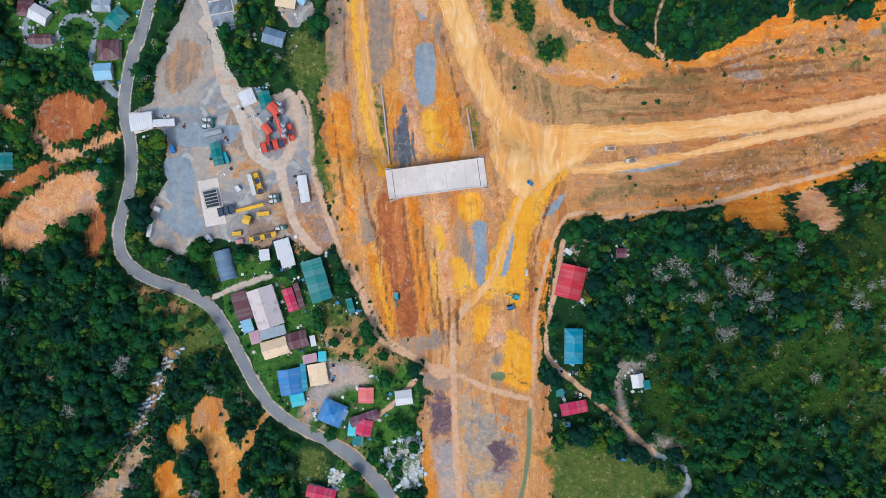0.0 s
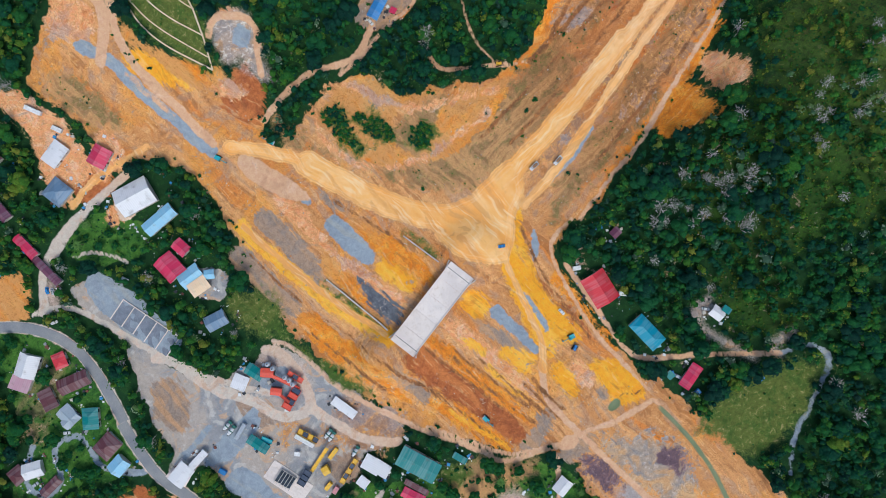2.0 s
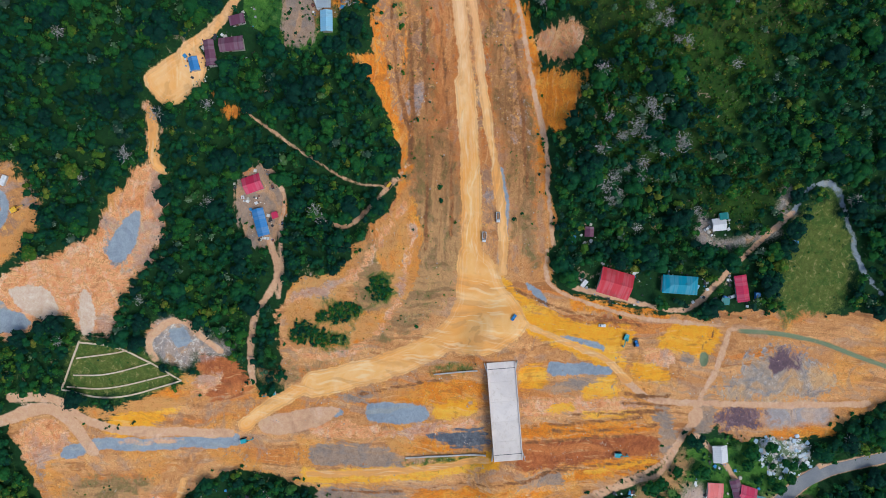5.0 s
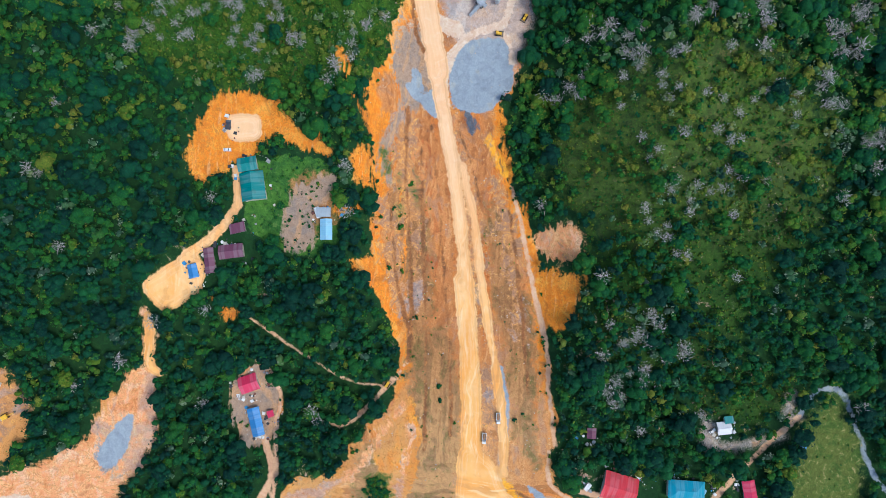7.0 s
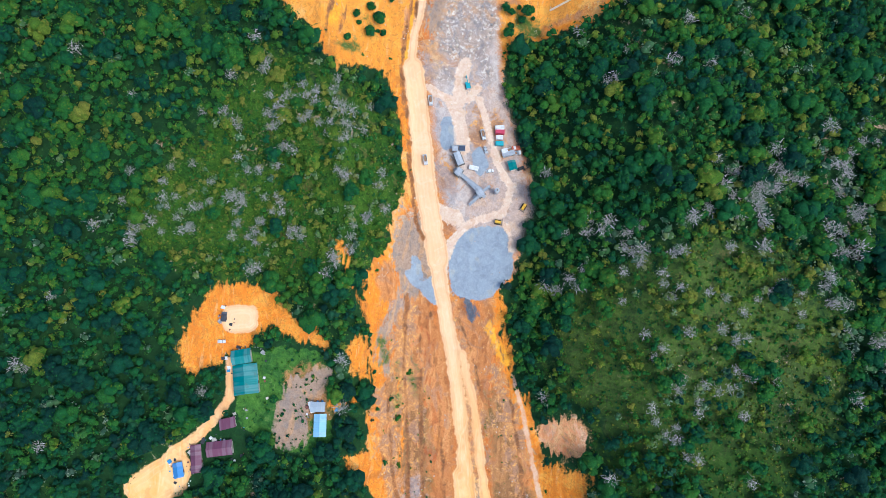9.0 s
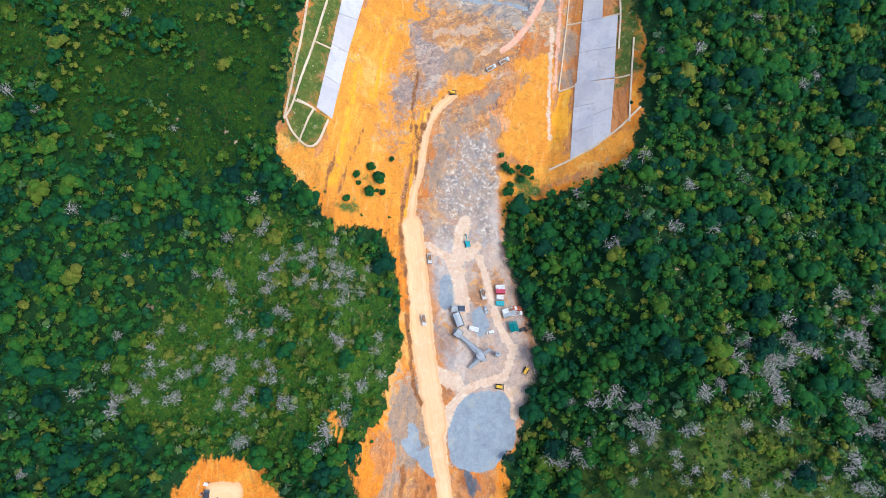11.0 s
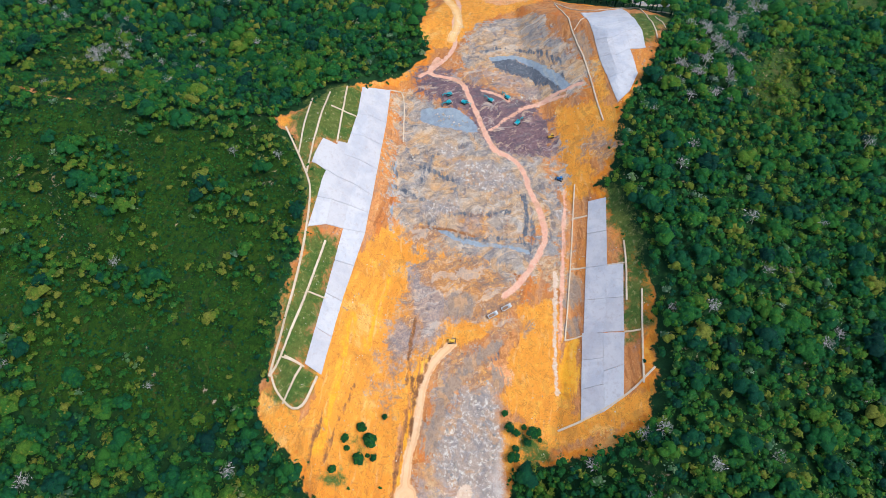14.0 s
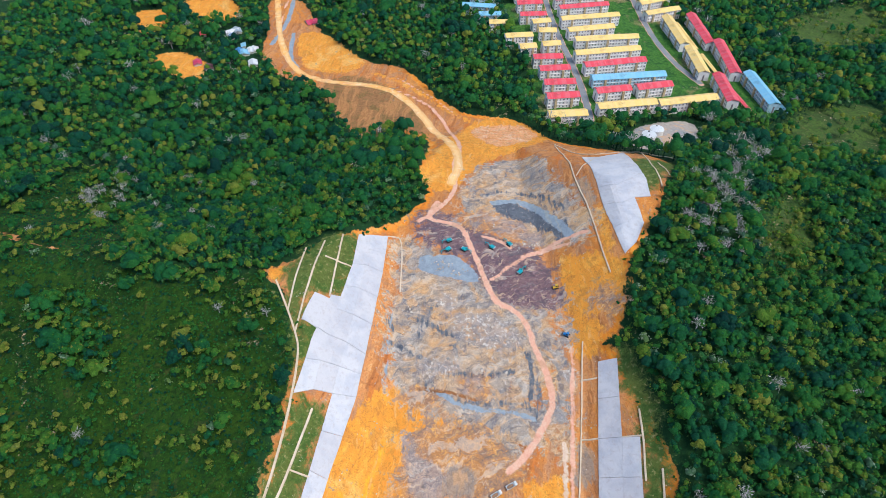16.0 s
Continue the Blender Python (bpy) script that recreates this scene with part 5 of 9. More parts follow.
def ripple(x, y, scale, seed):
    """Cheap smooth noise in -1..1 by summed waves."""
    rng = np.random.default_rng(seed)
    z = np.zeros_like(x)
    for _ in range(9):
        a, k, ph = rng.uniform(0, 6.283), rng.uniform(0.6, 1.8) / scale, rng.uniform(0, 6.283)
        z += np.sin((x * np.cos(a) + y * np.sin(a)) * k * 6.283 + ph)
    return z / 5.0


LAYERS = ("scrub", "grass", "dirt", "weed", "red", "orange", "pink", "ochre", "yard", "gravel", "shale", "coal", "rock", "purple", "rust", "clay", "slate", "trail", "cream", "olive", "stone", "pale", "gully", "water")
EARTH = ("dirt", "pink", "red", "orange", "ochre", "yard", "clay", "coal", "gravel", "shale", "rock", "purple", "rust", "slate", "trail", "cream", "pale", "gully")


def spread(*runs):
    """Stations along runs of (from, to, step), then ever wider ones for 3 km on both sides."""
    core = np.concatenate([np.arange(a, b - 0.3 * step, step) for a, b, step in runs] + [[runs[-1][1]]])
    out = np.cumsum(6.0 * 1.28 ** np.arange(20))
    return np.concatenate([core[0] - out[::-1], core, core[-1] + out])


def build_ground():
    xs = spread((-192, 515, 1.15), (515, 860, 4.0))
    ys = spread((-330, -144, 4.0), (-144, -60, 1.7), (-60, 130, 1.15), (130, 242, 1.7), (242, 330, 4.0))
    gx, gy = (g.ravel() for g in np.meshgrid(xs, ys))
    z = ground_z(gx, gy)
    fields = {k: field(k, gx, gy) for k in LAYERS}
    bare = np.clip(np.max([fields[k] for k in EARTH], axis=0) / 4, 0, 1)
    z += bare * (0.3 * ripple(gx, gy, 15, 3) + 0.22 * ripple(gx, gy, 5.5, 4)) + (1 - bare) * 0.45 * ripple(gx, gy, 20, 5)
    z += np.clip(fields["scrub"] / 5, 0, 1) * (1 - bare) * (0.35 * ripple(gx, gy, 7, 8) + 0.3 * ripple(gx, gy, 3.6, 9))
    z += np.clip(fields["rock"] / 3, 0, 1) * 0.35 * ripple(gx, gy, 2.6, 6)
    z += np.clip(fields["shale"] / 3, 0, 1) * (0.35 * ripple(gx + 0.4 * gy, 0.4 * gy, 4.2, 51) + 0.25 * ripple(gx, gy, 3.0, 52))
    z += np.clip(fields["gully"] + 0.6, 0, 1) * -0.35
    z -= np.clip((fields["water"] + 1) / 2, 0, 1) * 0.6
    far = np.clip((np.hypot(gx - 210, gy - 56) - 750) / 1200, 0, 1)
    z += far * 40 * (ripple(gx, gy, 700, 7) + 0.6)
    w, h = len(xs), len(ys)
    i = (np.arange(h - 1)[:, None] * w + np.arange(w - 1)[None, :]).ravel()
    me = bpy.data.meshes.new("ground")
    me.vertices.add(len(gx))
    me.vertices.foreach_set("co", np.column_stack([gx, gy, z]).astype(np.float32).ravel())
    me.loops.add(4 * len(i)), me.polygons.add(len(i))
    me.loops.foreach_set("vertex_index", np.column_stack([i, i + 1, i + 1 + w, i + w]).astype(np.int32).ravel())
    me.polygons.foreach_set("loop_start", np.arange(0, 4 * len(i), 4, dtype=np.int32))
    me.update()
    for k, v in fields.items():
        me.attributes.new(k, "FLOAT", "POINT").data.foreach_set("value", v.astype(np.float32))
    me.shade_smooth()
    return me, z.reshape(h, w), xs, ys


def ground_material():
    n = Net("ground_cover")
    at = n.coord()
    sep = n.t.nodes.new("ShaderNodeSeparateXYZ")
    n.t.links.new(at, sep.inputs[0])
    wide, mid, small, fine = n.noise(0.03, 5, 0.62, at, 0.8), n.noise(0.16, 6, 0.66, at, 0.9), n.noise(0.55, 5, 0.68, at, 0.5), n.noise(2.2, 4, 0.72, at)
    east = n.step(sep.outputs[0], 44, 62)

    bend = n.t.nodes.new("ShaderNodeTexNoise")
    bend.inputs["Scale"].default_value, bend.inputs["Detail"].default_value = 0.045, 2.0
    n.t.links.new(at, bend.inputs["Vector"])

    def vec(op, a, b):
        v = n.t.nodes.new("ShaderNodeVectorMath")
        v.operation = op
        n.put(v.inputs[0], a), n.put(v.inputs[1], b)
        return v.outputs[0]

    bent = vec("ADD", at, vec("MULTIPLY", vec("SUBTRACT", bend.outputs["Color"], (0.5, 0.5, 0.5)), (11.0, 11.0, 0.0)))

    def lanes(k, seed):
        """Soft bands drawn out along the way the machines drove: north-south by the bridge, along the cutting farther on."""
        x = n.noise(1, 2.0, 0.45, vec("MULTIPLY", bent, (0.018 * k, 0.24 * k, 0.1 + seed)), 0.0)
        y = n.noise(1, 2.0, 0.45, vec("MULTIPLY", bent, (0.24 * k, 0.024 * k, 0.1 + seed)), 0.0)
        return n.mix(east, y, x)

    lane_a, lane_b, lane_c = lanes(0.6, 0.0), lanes(1.1, 0.7), lanes(3.2, 0.3)
    grain = n.math("SUBTRACT", n.math("ADD", n.math("MULTIPLY", mid, 0.75), n.math("ADD", n.math("MULTIPLY", small, 0.5), n.math("MULTIPLY", wide, 0.6))), 0.92)

    def line(v, level, half):
        """Thin curved lines where a noise passes a level: wheel marks, furrows, cracks."""
        return n.math("SUBTRACT", 1.0, n.step(n.math("ABSOLUTE", n.math("SUBTRACT", v, level)), half * 0.4, half))

    swirl = n.noise(0.09, 3, 0.55, at, 1.6)
    marks = n.math("MULTIPLY", n.math("MAXIMUM", line(lane_a, 0.5, 0.014), line(lane_b, 0.46, 0.012)), n.step(mid, 0.46, 0.56))
    cracks = n.math("MAXIMUM", line(swirl, 0.5, 0.012), n.math("MAXIMUM", line(swirl, 0.42, 0.008), line(swirl, 0.58, 0.008)))

    ex, ey = sep.outputs[0], sep.outputs[1]
    slant = n.t.nodes.new("ShaderNodeCombineXYZ")
    n.put(slant.inputs[0], n.math("MULTIPLY", n.math("ADD", ex, n.math("MULTIPLY", n.math("ADD", ey, n.math("MULTIPLY", swirl, 30.0)), 0.4)), 0.22))
    n.put(slant.inputs[1], n.math("MULTIPLY", n.math("SUBTRACT", ey, n.math("MULTIPLY", ex, 0.3)), 0.045))
    strata = n.noise(1, 4, 0.6, slant.outputs[0], 0.3)
    beds = n.noise(2.6, 4, 0.65, slant.outputs[0], 0.5)

    def soil(base, *washes, grit=0.4):
        """A base tone under washes of (colour, noise, from, to, amount), with grit."""
        c = base
        for colour, v, lo, hi, amount in washes:
            c = n.mix(n.math("MULTIPLY", n.step(v, lo, hi), amount), c, colour)
        c = n.mix(grit, c, n.mix(n.step(small, 0.25, 0.75), (0.22, 0.22, 0.22), (0.80, 0.80, 0.80)), "OVERLAY")
        return n.mix(grit * 0.9, c, n.mix(n.step(fine, 0.2, 0.8), (0.2, 0.2, 0.2), (0.82, 0.82, 0.82)), "OVERLAY")

    soils = dict(
        scrub=(soil(lin(50, 84, 22), (lin(72, 98, 28), mid, 0.47, 0.58, 0.7), (lin(30, 66, 22), wide, 0.50, 0.60, 0.7), (lin(98, 92, 48), mid, 0.44, 0.36, 0.65), (lin(112, 92, 66), small, 0.60, 0.70, 0.55), (lin(26, 62, 24), small, 0.44, 0.34, 0.75), (lin(84, 116, 34), fine, 0.58, 0.70, 0.6), (lin(22, 52, 20), fine, 0.42, 0.30, 0.6), grit=0.6), 14.0),
        dirt=(soil(lin(208, 146, 90), (lin(232, 172, 112), lane_a, 0.48, 0.60, 0.7), (lin(222, 134, 58), lane_a, 0.45, 0.36, 0.7), (lin(156, 100, 62), lane_b, 0.42, 0.34, 0.6), (lin(176, 146, 126), lane_b, 0.54, 0.66, 0.5), (lin(232, 158, 72), wide, 0.50, 0.61, 0.7), (lin(170, 140, 118), swirl, 0.56, 0.66, 0.5), (lin(150, 92, 54), small, 0.40, 0.30, 0.5),
                   (lin(156, 106, 76), mid, 0.56, 0.68, 0.5), (lin(236, 194, 148), small, 0.60, 0.72, 0.35), grit=0.3), 4.0),
        weed=(soil(lin(164, 126, 86), (lin(124, 112, 66), mid, 0.5, 0.6, 0.7), (lin(200, 150, 98), lane_b, 0.48, 0.58, 0.75), (lin(136, 96, 64), lane_c, 0.54, 0.64, 0.35), (lin(84, 100, 46), small, 0.59, 0.67, 0.7)), 8.0),
        pink=(soil(lin(234, 166, 112), (lin(238, 190, 152), mid, 0.49, 0.62, 0.8), (lin(214, 126, 66), swirl, 0.54, 0.66, 0.55), (lin(180, 104, 62), small, 0.60, 0.72, 0.4), (lin(176, 154, 144), wide, 0.53, 0.61, 0.6), (lin(176, 104, 64), mid, 0.42, 0.35, 0.45)), 4.0),
        red=(soil(lin(178, 102, 58), (lin(150, 84, 52), mid, 0.48, 0.6, 0.8), (lin(206, 126, 70), lane_a, 0.50, 0.62, 0.7), (lin(132, 84, 62), small, 0.58, 0.7, 0.5)), 3.0),
        orange=(soil(lin(230, 138, 42), (lin(242, 170, 72), mid, 0.48, 0.62, 0.65), (lin(208, 116, 38), lane_b, 0.52, 0.66, 0.55), (lin(196, 126, 66), small, 0.60, 0.72, 0.45), (lin(186, 108, 46), swirl, 0.57, 0.68, 0.7), (lin(244, 194, 120), wide, 0.55, 0.63, 0.5), (lin(196, 116, 50), mid, 0.42, 0.34, 0.7), grit=0.35), 5.0),
        ochre=(soil(lin(242, 166, 46), (lin(246, 186, 76), lane_a, 0.48, 0.6, 0.7), (lin(218, 136, 44), mid, 0.54, 0.66, 0.6), (lin(206, 130, 56), small, 0.6, 0.7, 0.5), grit=0.25), 1.8),
        gravel=(soil(lin(190, 164, 148), (lin(160, 154, 154), wide, 0.46, 0.58, 0.7), (lin(204, 170, 142), mid, 0.50, 0.62, 0.7), (lin(128, 132, 138), small, 0.58, 0.70, 0.5), (lin(214, 196, 182), lane_a, 0.56, 0.66, 0.5), (lin(186, 128, 82), swirl, 0.58, 0.68, 0.6), grit=0.35), 3.0),
        shale=(soil(lin(174, 154, 136), (lin(130, 132, 138), mid, 0.42, 0.64, 0.65), (lin(204, 164, 122), wide, 0.46, 0.62, 0.85), (lin(194, 182, 174), small, 0.54, 0.72, 0.55), (lin(104, 104, 114), lane_b, 0.57, 0.68, 0.6), (lin(212, 160, 104), swirl, 0.50, 0.60, 0.6)), 14.0),
        yard=(soil(lin(178, 164, 152), (lin(144, 146, 150), wide, 0.48, 0.58, 0.8), (lin(208, 166, 128), swirl, 0.46, 0.38, 0.7), (lin(206, 198, 188), swirl, 0.55, 0.66, 0.6), (lin(128, 132, 138), mid, 0.58, 0.68, 0.5), grit=0.2), 3.0),
        rock=(soil(lin(180, 158, 142), (lin(196, 146, 98), swirl, 0.52, 0.64, 0.6), (lin(146, 140, 140), mid, 0.45, 0.60, 0.7), (lin(212, 198, 184), small, 0.52, 0.64, 0.8)), 5.0),
        purple=(soil(lin(126, 98, 100), (lin(102, 82, 90), mid, 0.46, 0.58, 0.8), (lin(158, 134, 130), small, 0.56, 0.67, 0.6)), 12.0),
        rust=(soil(lin(194, 136, 84), (lin(160, 122, 98), mid, 0.46, 0.58, 0.8), (lin(226, 160, 76), small, 0.54, 0.66, 0.7), (lin(150, 146, 148), wide, 0.52, 0.6, 0.6)), 12.0),
        slate=(soil(lin(152, 160, 168), (lin(132, 140, 150), mid, 0.48, 0.62, 0.6), (lin(172, 168, 156), lane_b, 0.58, 0.70, 0.5), grit=0.2), 3.0),
        trail=(soil(n.mix(n.step(sep.outputs[0], -40, -75), n.mix(n.step(sep.outputs[0], 300, 340), lin(218, 170, 132), lin(228, 172, 144)), lin(206, 190, 174)), (lin(228, 192, 164), mid, 0.5, 0.64, 0.45), (lin(194, 146, 112), swirl, 0.54, 0.66, 0.5), grit=0.22), 1.5),
        grass=(soil(lin(72, 112, 42), (lin(46, 88, 38), mid, 0.46, 0.58, 0.85), (lin(98, 120, 58), small, 0.56, 0.68, 0.6), (lin(150, 128, 92), wide, 0.56, 0.64, 0.6), (lin(34, 72, 32), small, 0.44, 0.34, 0.7)), 3.5),
        olive=(soil(lin(92, 102, 46), (lin(68, 94, 38), mid, 0.46, 0.6, 0.8), (lin(150, 132, 90), small, 0.55, 0.68, 0.7)), 7.0),
        stone=(soil(lin(196, 190, 184), (lin(90, 112, 70), mid, 0.44, 0.54, 0.9), (lin(228, 224, 218), small, 0.54, 0.64, 0.8)), 5.0),
        pale=(soil(lin(246, 194, 128), (lin(242, 176, 92), wide, 0.48, 0.6, 0.8), (lin(250, 216, 170), mid, 0.52, 0.64, 0.6), (lin(214, 156, 98), swirl, 0.60, 0.68, 0.4), grit=0.15), 2.2),
        cream=(soil(lin(222, 192, 166), (lin(212, 172, 138), mid, 0.5, 0.64, 0.6), (lin(234, 212, 192), small, 0.55, 0.7, 0.5), grit=0.25), 3.2),
        clay=(soil(lin(166, 138, 116), (lin(142, 128, 118), mid, 0.46, 0.60, 0.7), (lin(196, 150, 108), lane_b, 0.50, 0.62, 0.7), (lin(120, 104, 96), small, 0.58, 0.70, 0.5), grit=0.35), 3.0),
        coal=(soil(lin(104, 106, 112), (lin(84, 88, 98), mid, 0.46, 0.60, 0.7), (lin(150, 140, 132), small, 0.56, 0.68, 0.6), grit=0.4), 2.6),
        gully=(soil(lin(150, 98, 60), (lin(116, 82, 56), mid, 0.48, 0.62, 0.7), (lin(190, 126, 72), small, 0.52, 0.66, 0.7), grit=0.35), 2.6),
        water=(lin(112, 124, 88), 0.8))
    c = soil(lin(28, 60, 30), (lin(38, 72, 32), mid, 0.48, 0.62, 0.8), (lin(54, 80, 38), small, 0.6, 0.7, 0.5))
    for k in LAYERS:
        colour, rough_edge = soils[k]
        if k in ("dirt", "orange", "ochre", "red", "pink"):
            colour = n.mix(n.math("MULTIPLY", marks, 0.12), colour, lin(118, 76, 50))
            colour = n.mix(n.math("MULTIPLY", n.step(lane_c, 0.56, 0.66), n.math("MULTIPLY", n.step(mid, 0.42, 0.58), 0.34)), colour, lin(160, 104, 62))
            colour = n.mix(n.math("MULTIPLY", n.step(lane_c, 0.42, 0.33), n.math("MULTIPLY", n.step(mid, 0.58, 0.42), 0.36)), colour, lin(244, 200, 140))
        if k in ("dirt", "weed"):
            colour = n.mix(n.math("MULTIPLY", n.step(ex, 55, 110), 0.8), colour, lin(238, 216, 200), "MULTIPLY")
        if k == "orange":
            colour = n.mix(n.math("MULTIPLY", n.step(ex, 255, 300), 0.25), colour, lin(248, 192, 84))
            tan = n.math("MULTIPLY", n.math("MULTIPLY", n.step(ex, 105, 75), n.step(ey, 55, 75)), n.step(n.math("ADD", lane_a, n.math("MULTIPLY", swirl, 0.5)), 0.52, 0.74))
            colour = n.mix(n.math("MULTIPLY", tan, 0.7), colour, lin(208, 156, 98))
        if k in ("orange", "dirt", "pink"):
            # rain rills
            rills = n.math("MAXIMUM", line(n.noise(0.2, 4, 0.6, at, 1.2), 0.5, 0.022), line(n.noise(0.45, 3, 0.6, at, 0.8), 0.48, 0.03))
            colour = n.mix(n.math("MULTIPLY", n.math("MULTIPLY", rills, n.step(small, 0.40, 0.58)), 0.55), colour, lin(168, 98, 50))
        if k in ("shale", "rock", "purple"):
            colour = n.mix(n.math("MULTIPLY", cracks, n.math("MULTIPLY", n.step(small, 0.35, 0.55), 0.4)), colour, lin(104, 84, 74))
        if k in ("shale", "rust", "gravel", "purple"):
            # tilted rock beds laid bare by blasting
            east_cut = n.step(ex, 290, 330)
            colour = n.mix(n.math("MULTIPLY", n.math("MULTIPLY", n.step(strata, 0.55, 0.62), east_cut), 0.4), colour, lin(216, 200, 182))
            colour = n.mix(n.math("MULTIPLY", n.math("MULTIPLY", n.step(strata, 0.44, 0.38), east_cut), 0.36), colour, lin(106, 106, 110))
            colour = n.mix(n.math("MULTIPLY", n.math("MULTIPLY", n.step(beds, 0.46, 0.36), east_cut), 0.5), colour, lin(98, 92, 92))
            colour = n.mix(n.math("MULTIPLY", n.math("MULTIPLY", n.step(beds, 0.55, 0.66), east_cut), 0.45), colour, lin(226, 192, 156))
        edge = n.math("ADD", n.attr(k), n.math("MULTIPLY", grain, rough_edge * (2.4 if rough_edge > 6 else 1.2)))
        f = n.step(edge, -0.35, 0.35)
        if k == "scrub":
            f = n.step(edge, -5, 5)
            lush = n.math("MULTIPLY", n.step(ex, 275, 300), n.step(ey, 60, 90))
            colour = n.mix(n.math("MULTIPLY", lush, 0.8), n.mix(n.math("MULTIPLY", n.step(ey, 60, 30), 0.2), colour, lin(112, 108, 70)), n.mix(0.8, colour, lin(120, 150, 90), "MULTIPLY"))
            colour = n.mix(n.math("MULTIPLY", n.math("MULTIPLY", n.step(ex, 170, 130), n.step(ey, 30, 15)), 0.8), colour, n.mix(1.0, colour, lin(150, 196, 160), "MULTIPLY"))
        if k in ("orange", "ochre", "clay", "coal", "red", "pink"):
            f = n.step(n.math("ADD", edge, n.math("ADD", n.math("MULTIPLY", n.math("SUBTRACT", lane_c, 0.5), 6.0), n.math("MULTIPLY", n.math("SUBTRACT", small, 0.5), 2.5))), -0.7, 0.9)
        if k in ("shale", "purple", "weed", "gravel", "rock", "olive", "rust"):
            f = n.step(n.math("ADD", edge, n.math("MULTIPLY", n.math("SUBTRACT", fine, 0.5), 5.0)), -2.2, 2.2)
        if k == "pale":
            # wheel lines beside each other along the haul roads
            colour = n.mix(n.math("MULTIPLY", n.math("MULTIPLY", n.step(ex, 70, 160), n.step(ex, 400, 330)), 0.6), colour, lin(244, 200, 164))
            # churned orange lanes on the western junction
            churned = n.step(ex, 200, 90)
            colour = n.mix(n.math("MULTIPLY", churned, 0.75), colour, n.mix(n.step(swirl, 0.42, 0.62), lin(250, 184, 104), lin(252, 196, 128)))
            colour = n.mix(n.math("MULTIPLY", n.math("MULTIPLY", n.step(lane_a, 0.46, 0.60), churned), 0.6), colour, lin(242, 160, 70))
            colour = n.mix(n.math("MULTIPLY", n.math("MULTIPLY", n.step(lane_b, 0.54, 0.64), churned), 0.45), colour, lin(212, 146, 88))
            colour = n.mix(n.math("MULTIPLY", n.math("MULTIPLY", n.step(lane_c, 0.44, 0.34), churned), 0.5), colour, lin(252, 218, 168))
            across = n.t.nodes.new("ShaderNodeCombineXYZ")
            n.put(across.inputs[0], n.math("MULTIPLY", n.attr(k), 0.75)), n.put(across.inputs[1], n.math("MULTIPLY", wide, 2.0)), n.put(across.inputs[2], n.math("MULTIPLY", mid, 0.5))
            rut = n.mix(n.step(n.attr(k), 3.2, 4.6), n.noise(1, 3, 0.6, across.outputs[0]), (0.49, 0.49, 0.49))
            colour = n.mix(n.math("MULTIPLY", n.step(rut, 0.50, 0.66), 0.4), colour, lin(208, 150, 98))
            colour = n.mix(n.math("MULTIPLY", n.math("SUBTRACT", 1.0, n.step(rut, 0.32, 0.48)), 0.3), colour, lin(250, 222, 184))
        c = n.mix(f, c, colour)
        if k == "dirt":
            # raw orange subsoil slipping at the rim of the cutting
            rim = n.math("MULTIPLY", n.step(edge, -0.5, 0.6), n.math("SUBTRACT", 1.0, n.step(edge, 2.0, 4.5)))
            c = n.mix(n.math("MULTIPLY", n.math("MULTIPLY", rim, n.step(n.math("ABSOLUTE", n.math("SUBTRACT", sep.outputs[1], 56.0)), 75, 60)), n.step(sep.outputs[0], 60, 100)), c, soils["orange"][0])
        wet = f
    n.bump(n.math("ADD", n.math("ADD", fine, n.math("MULTIPLY", small, 2.0)), n.math("ADD", lane_c, n.math("MULTIPLY", mid, 2.0))), 0.4, 0.3)
    return n.done(c, n.math("SUBTRACT", 0.95, n.math("MULTIPLY", wet, 0.75)), 0, 0.2)


ground_mesh, GZ, GXS, GYS = build_ground()
ground_mesh.materials.append(ground_material())
ground = tagged(new("ground", ground_mesh), "bare orange earthworks among grass and forest floor", "ground", kind="structure")


def at_z(x, y):
    """Height of the finished ground sheet."""
    i = min(max(int(np.searchsorted(GXS, x)) - 1, 0), len(GXS) - 2)
    j = min(max(int(np.searchsorted(GYS, y)) - 1, 0), len(GYS) - 2)
    fx, fy = (x - GXS[i]) / (GXS[i + 1] - GXS[i]), (y - GYS[j]) / (GYS[j + 1] - GYS[j])
    a = GZ[j, i] * (1 - fx) + GZ[j, i + 1] * fx
    b = GZ[j + 1, i] * (1 - fx) + GZ[j + 1, i + 1] * fx
    return float(a * (1 - fy) + b * fy)


# ---- asphalt roads: ribbons with a raised edge ----
def asphalt_material():
    n = Net("asphalt")
    at = n.coord()
    big, fine = n.noise(0.12, 5, 0.65, at), n.noise(2.5, 4, 0.7, at)
    c = n.mix(n.step(big, 0.35, 0.7), lin(132, 133, 137), lin(152, 150, 148))
    c = n.mix(0.35, c, n.mix(fine, (0.1, 0.1, 0.1), (0.9, 0.9, 0.9)), "OVERLAY")
    n.bump(fine, 0.3, 0.03)
    return n.done(c, 0.85)


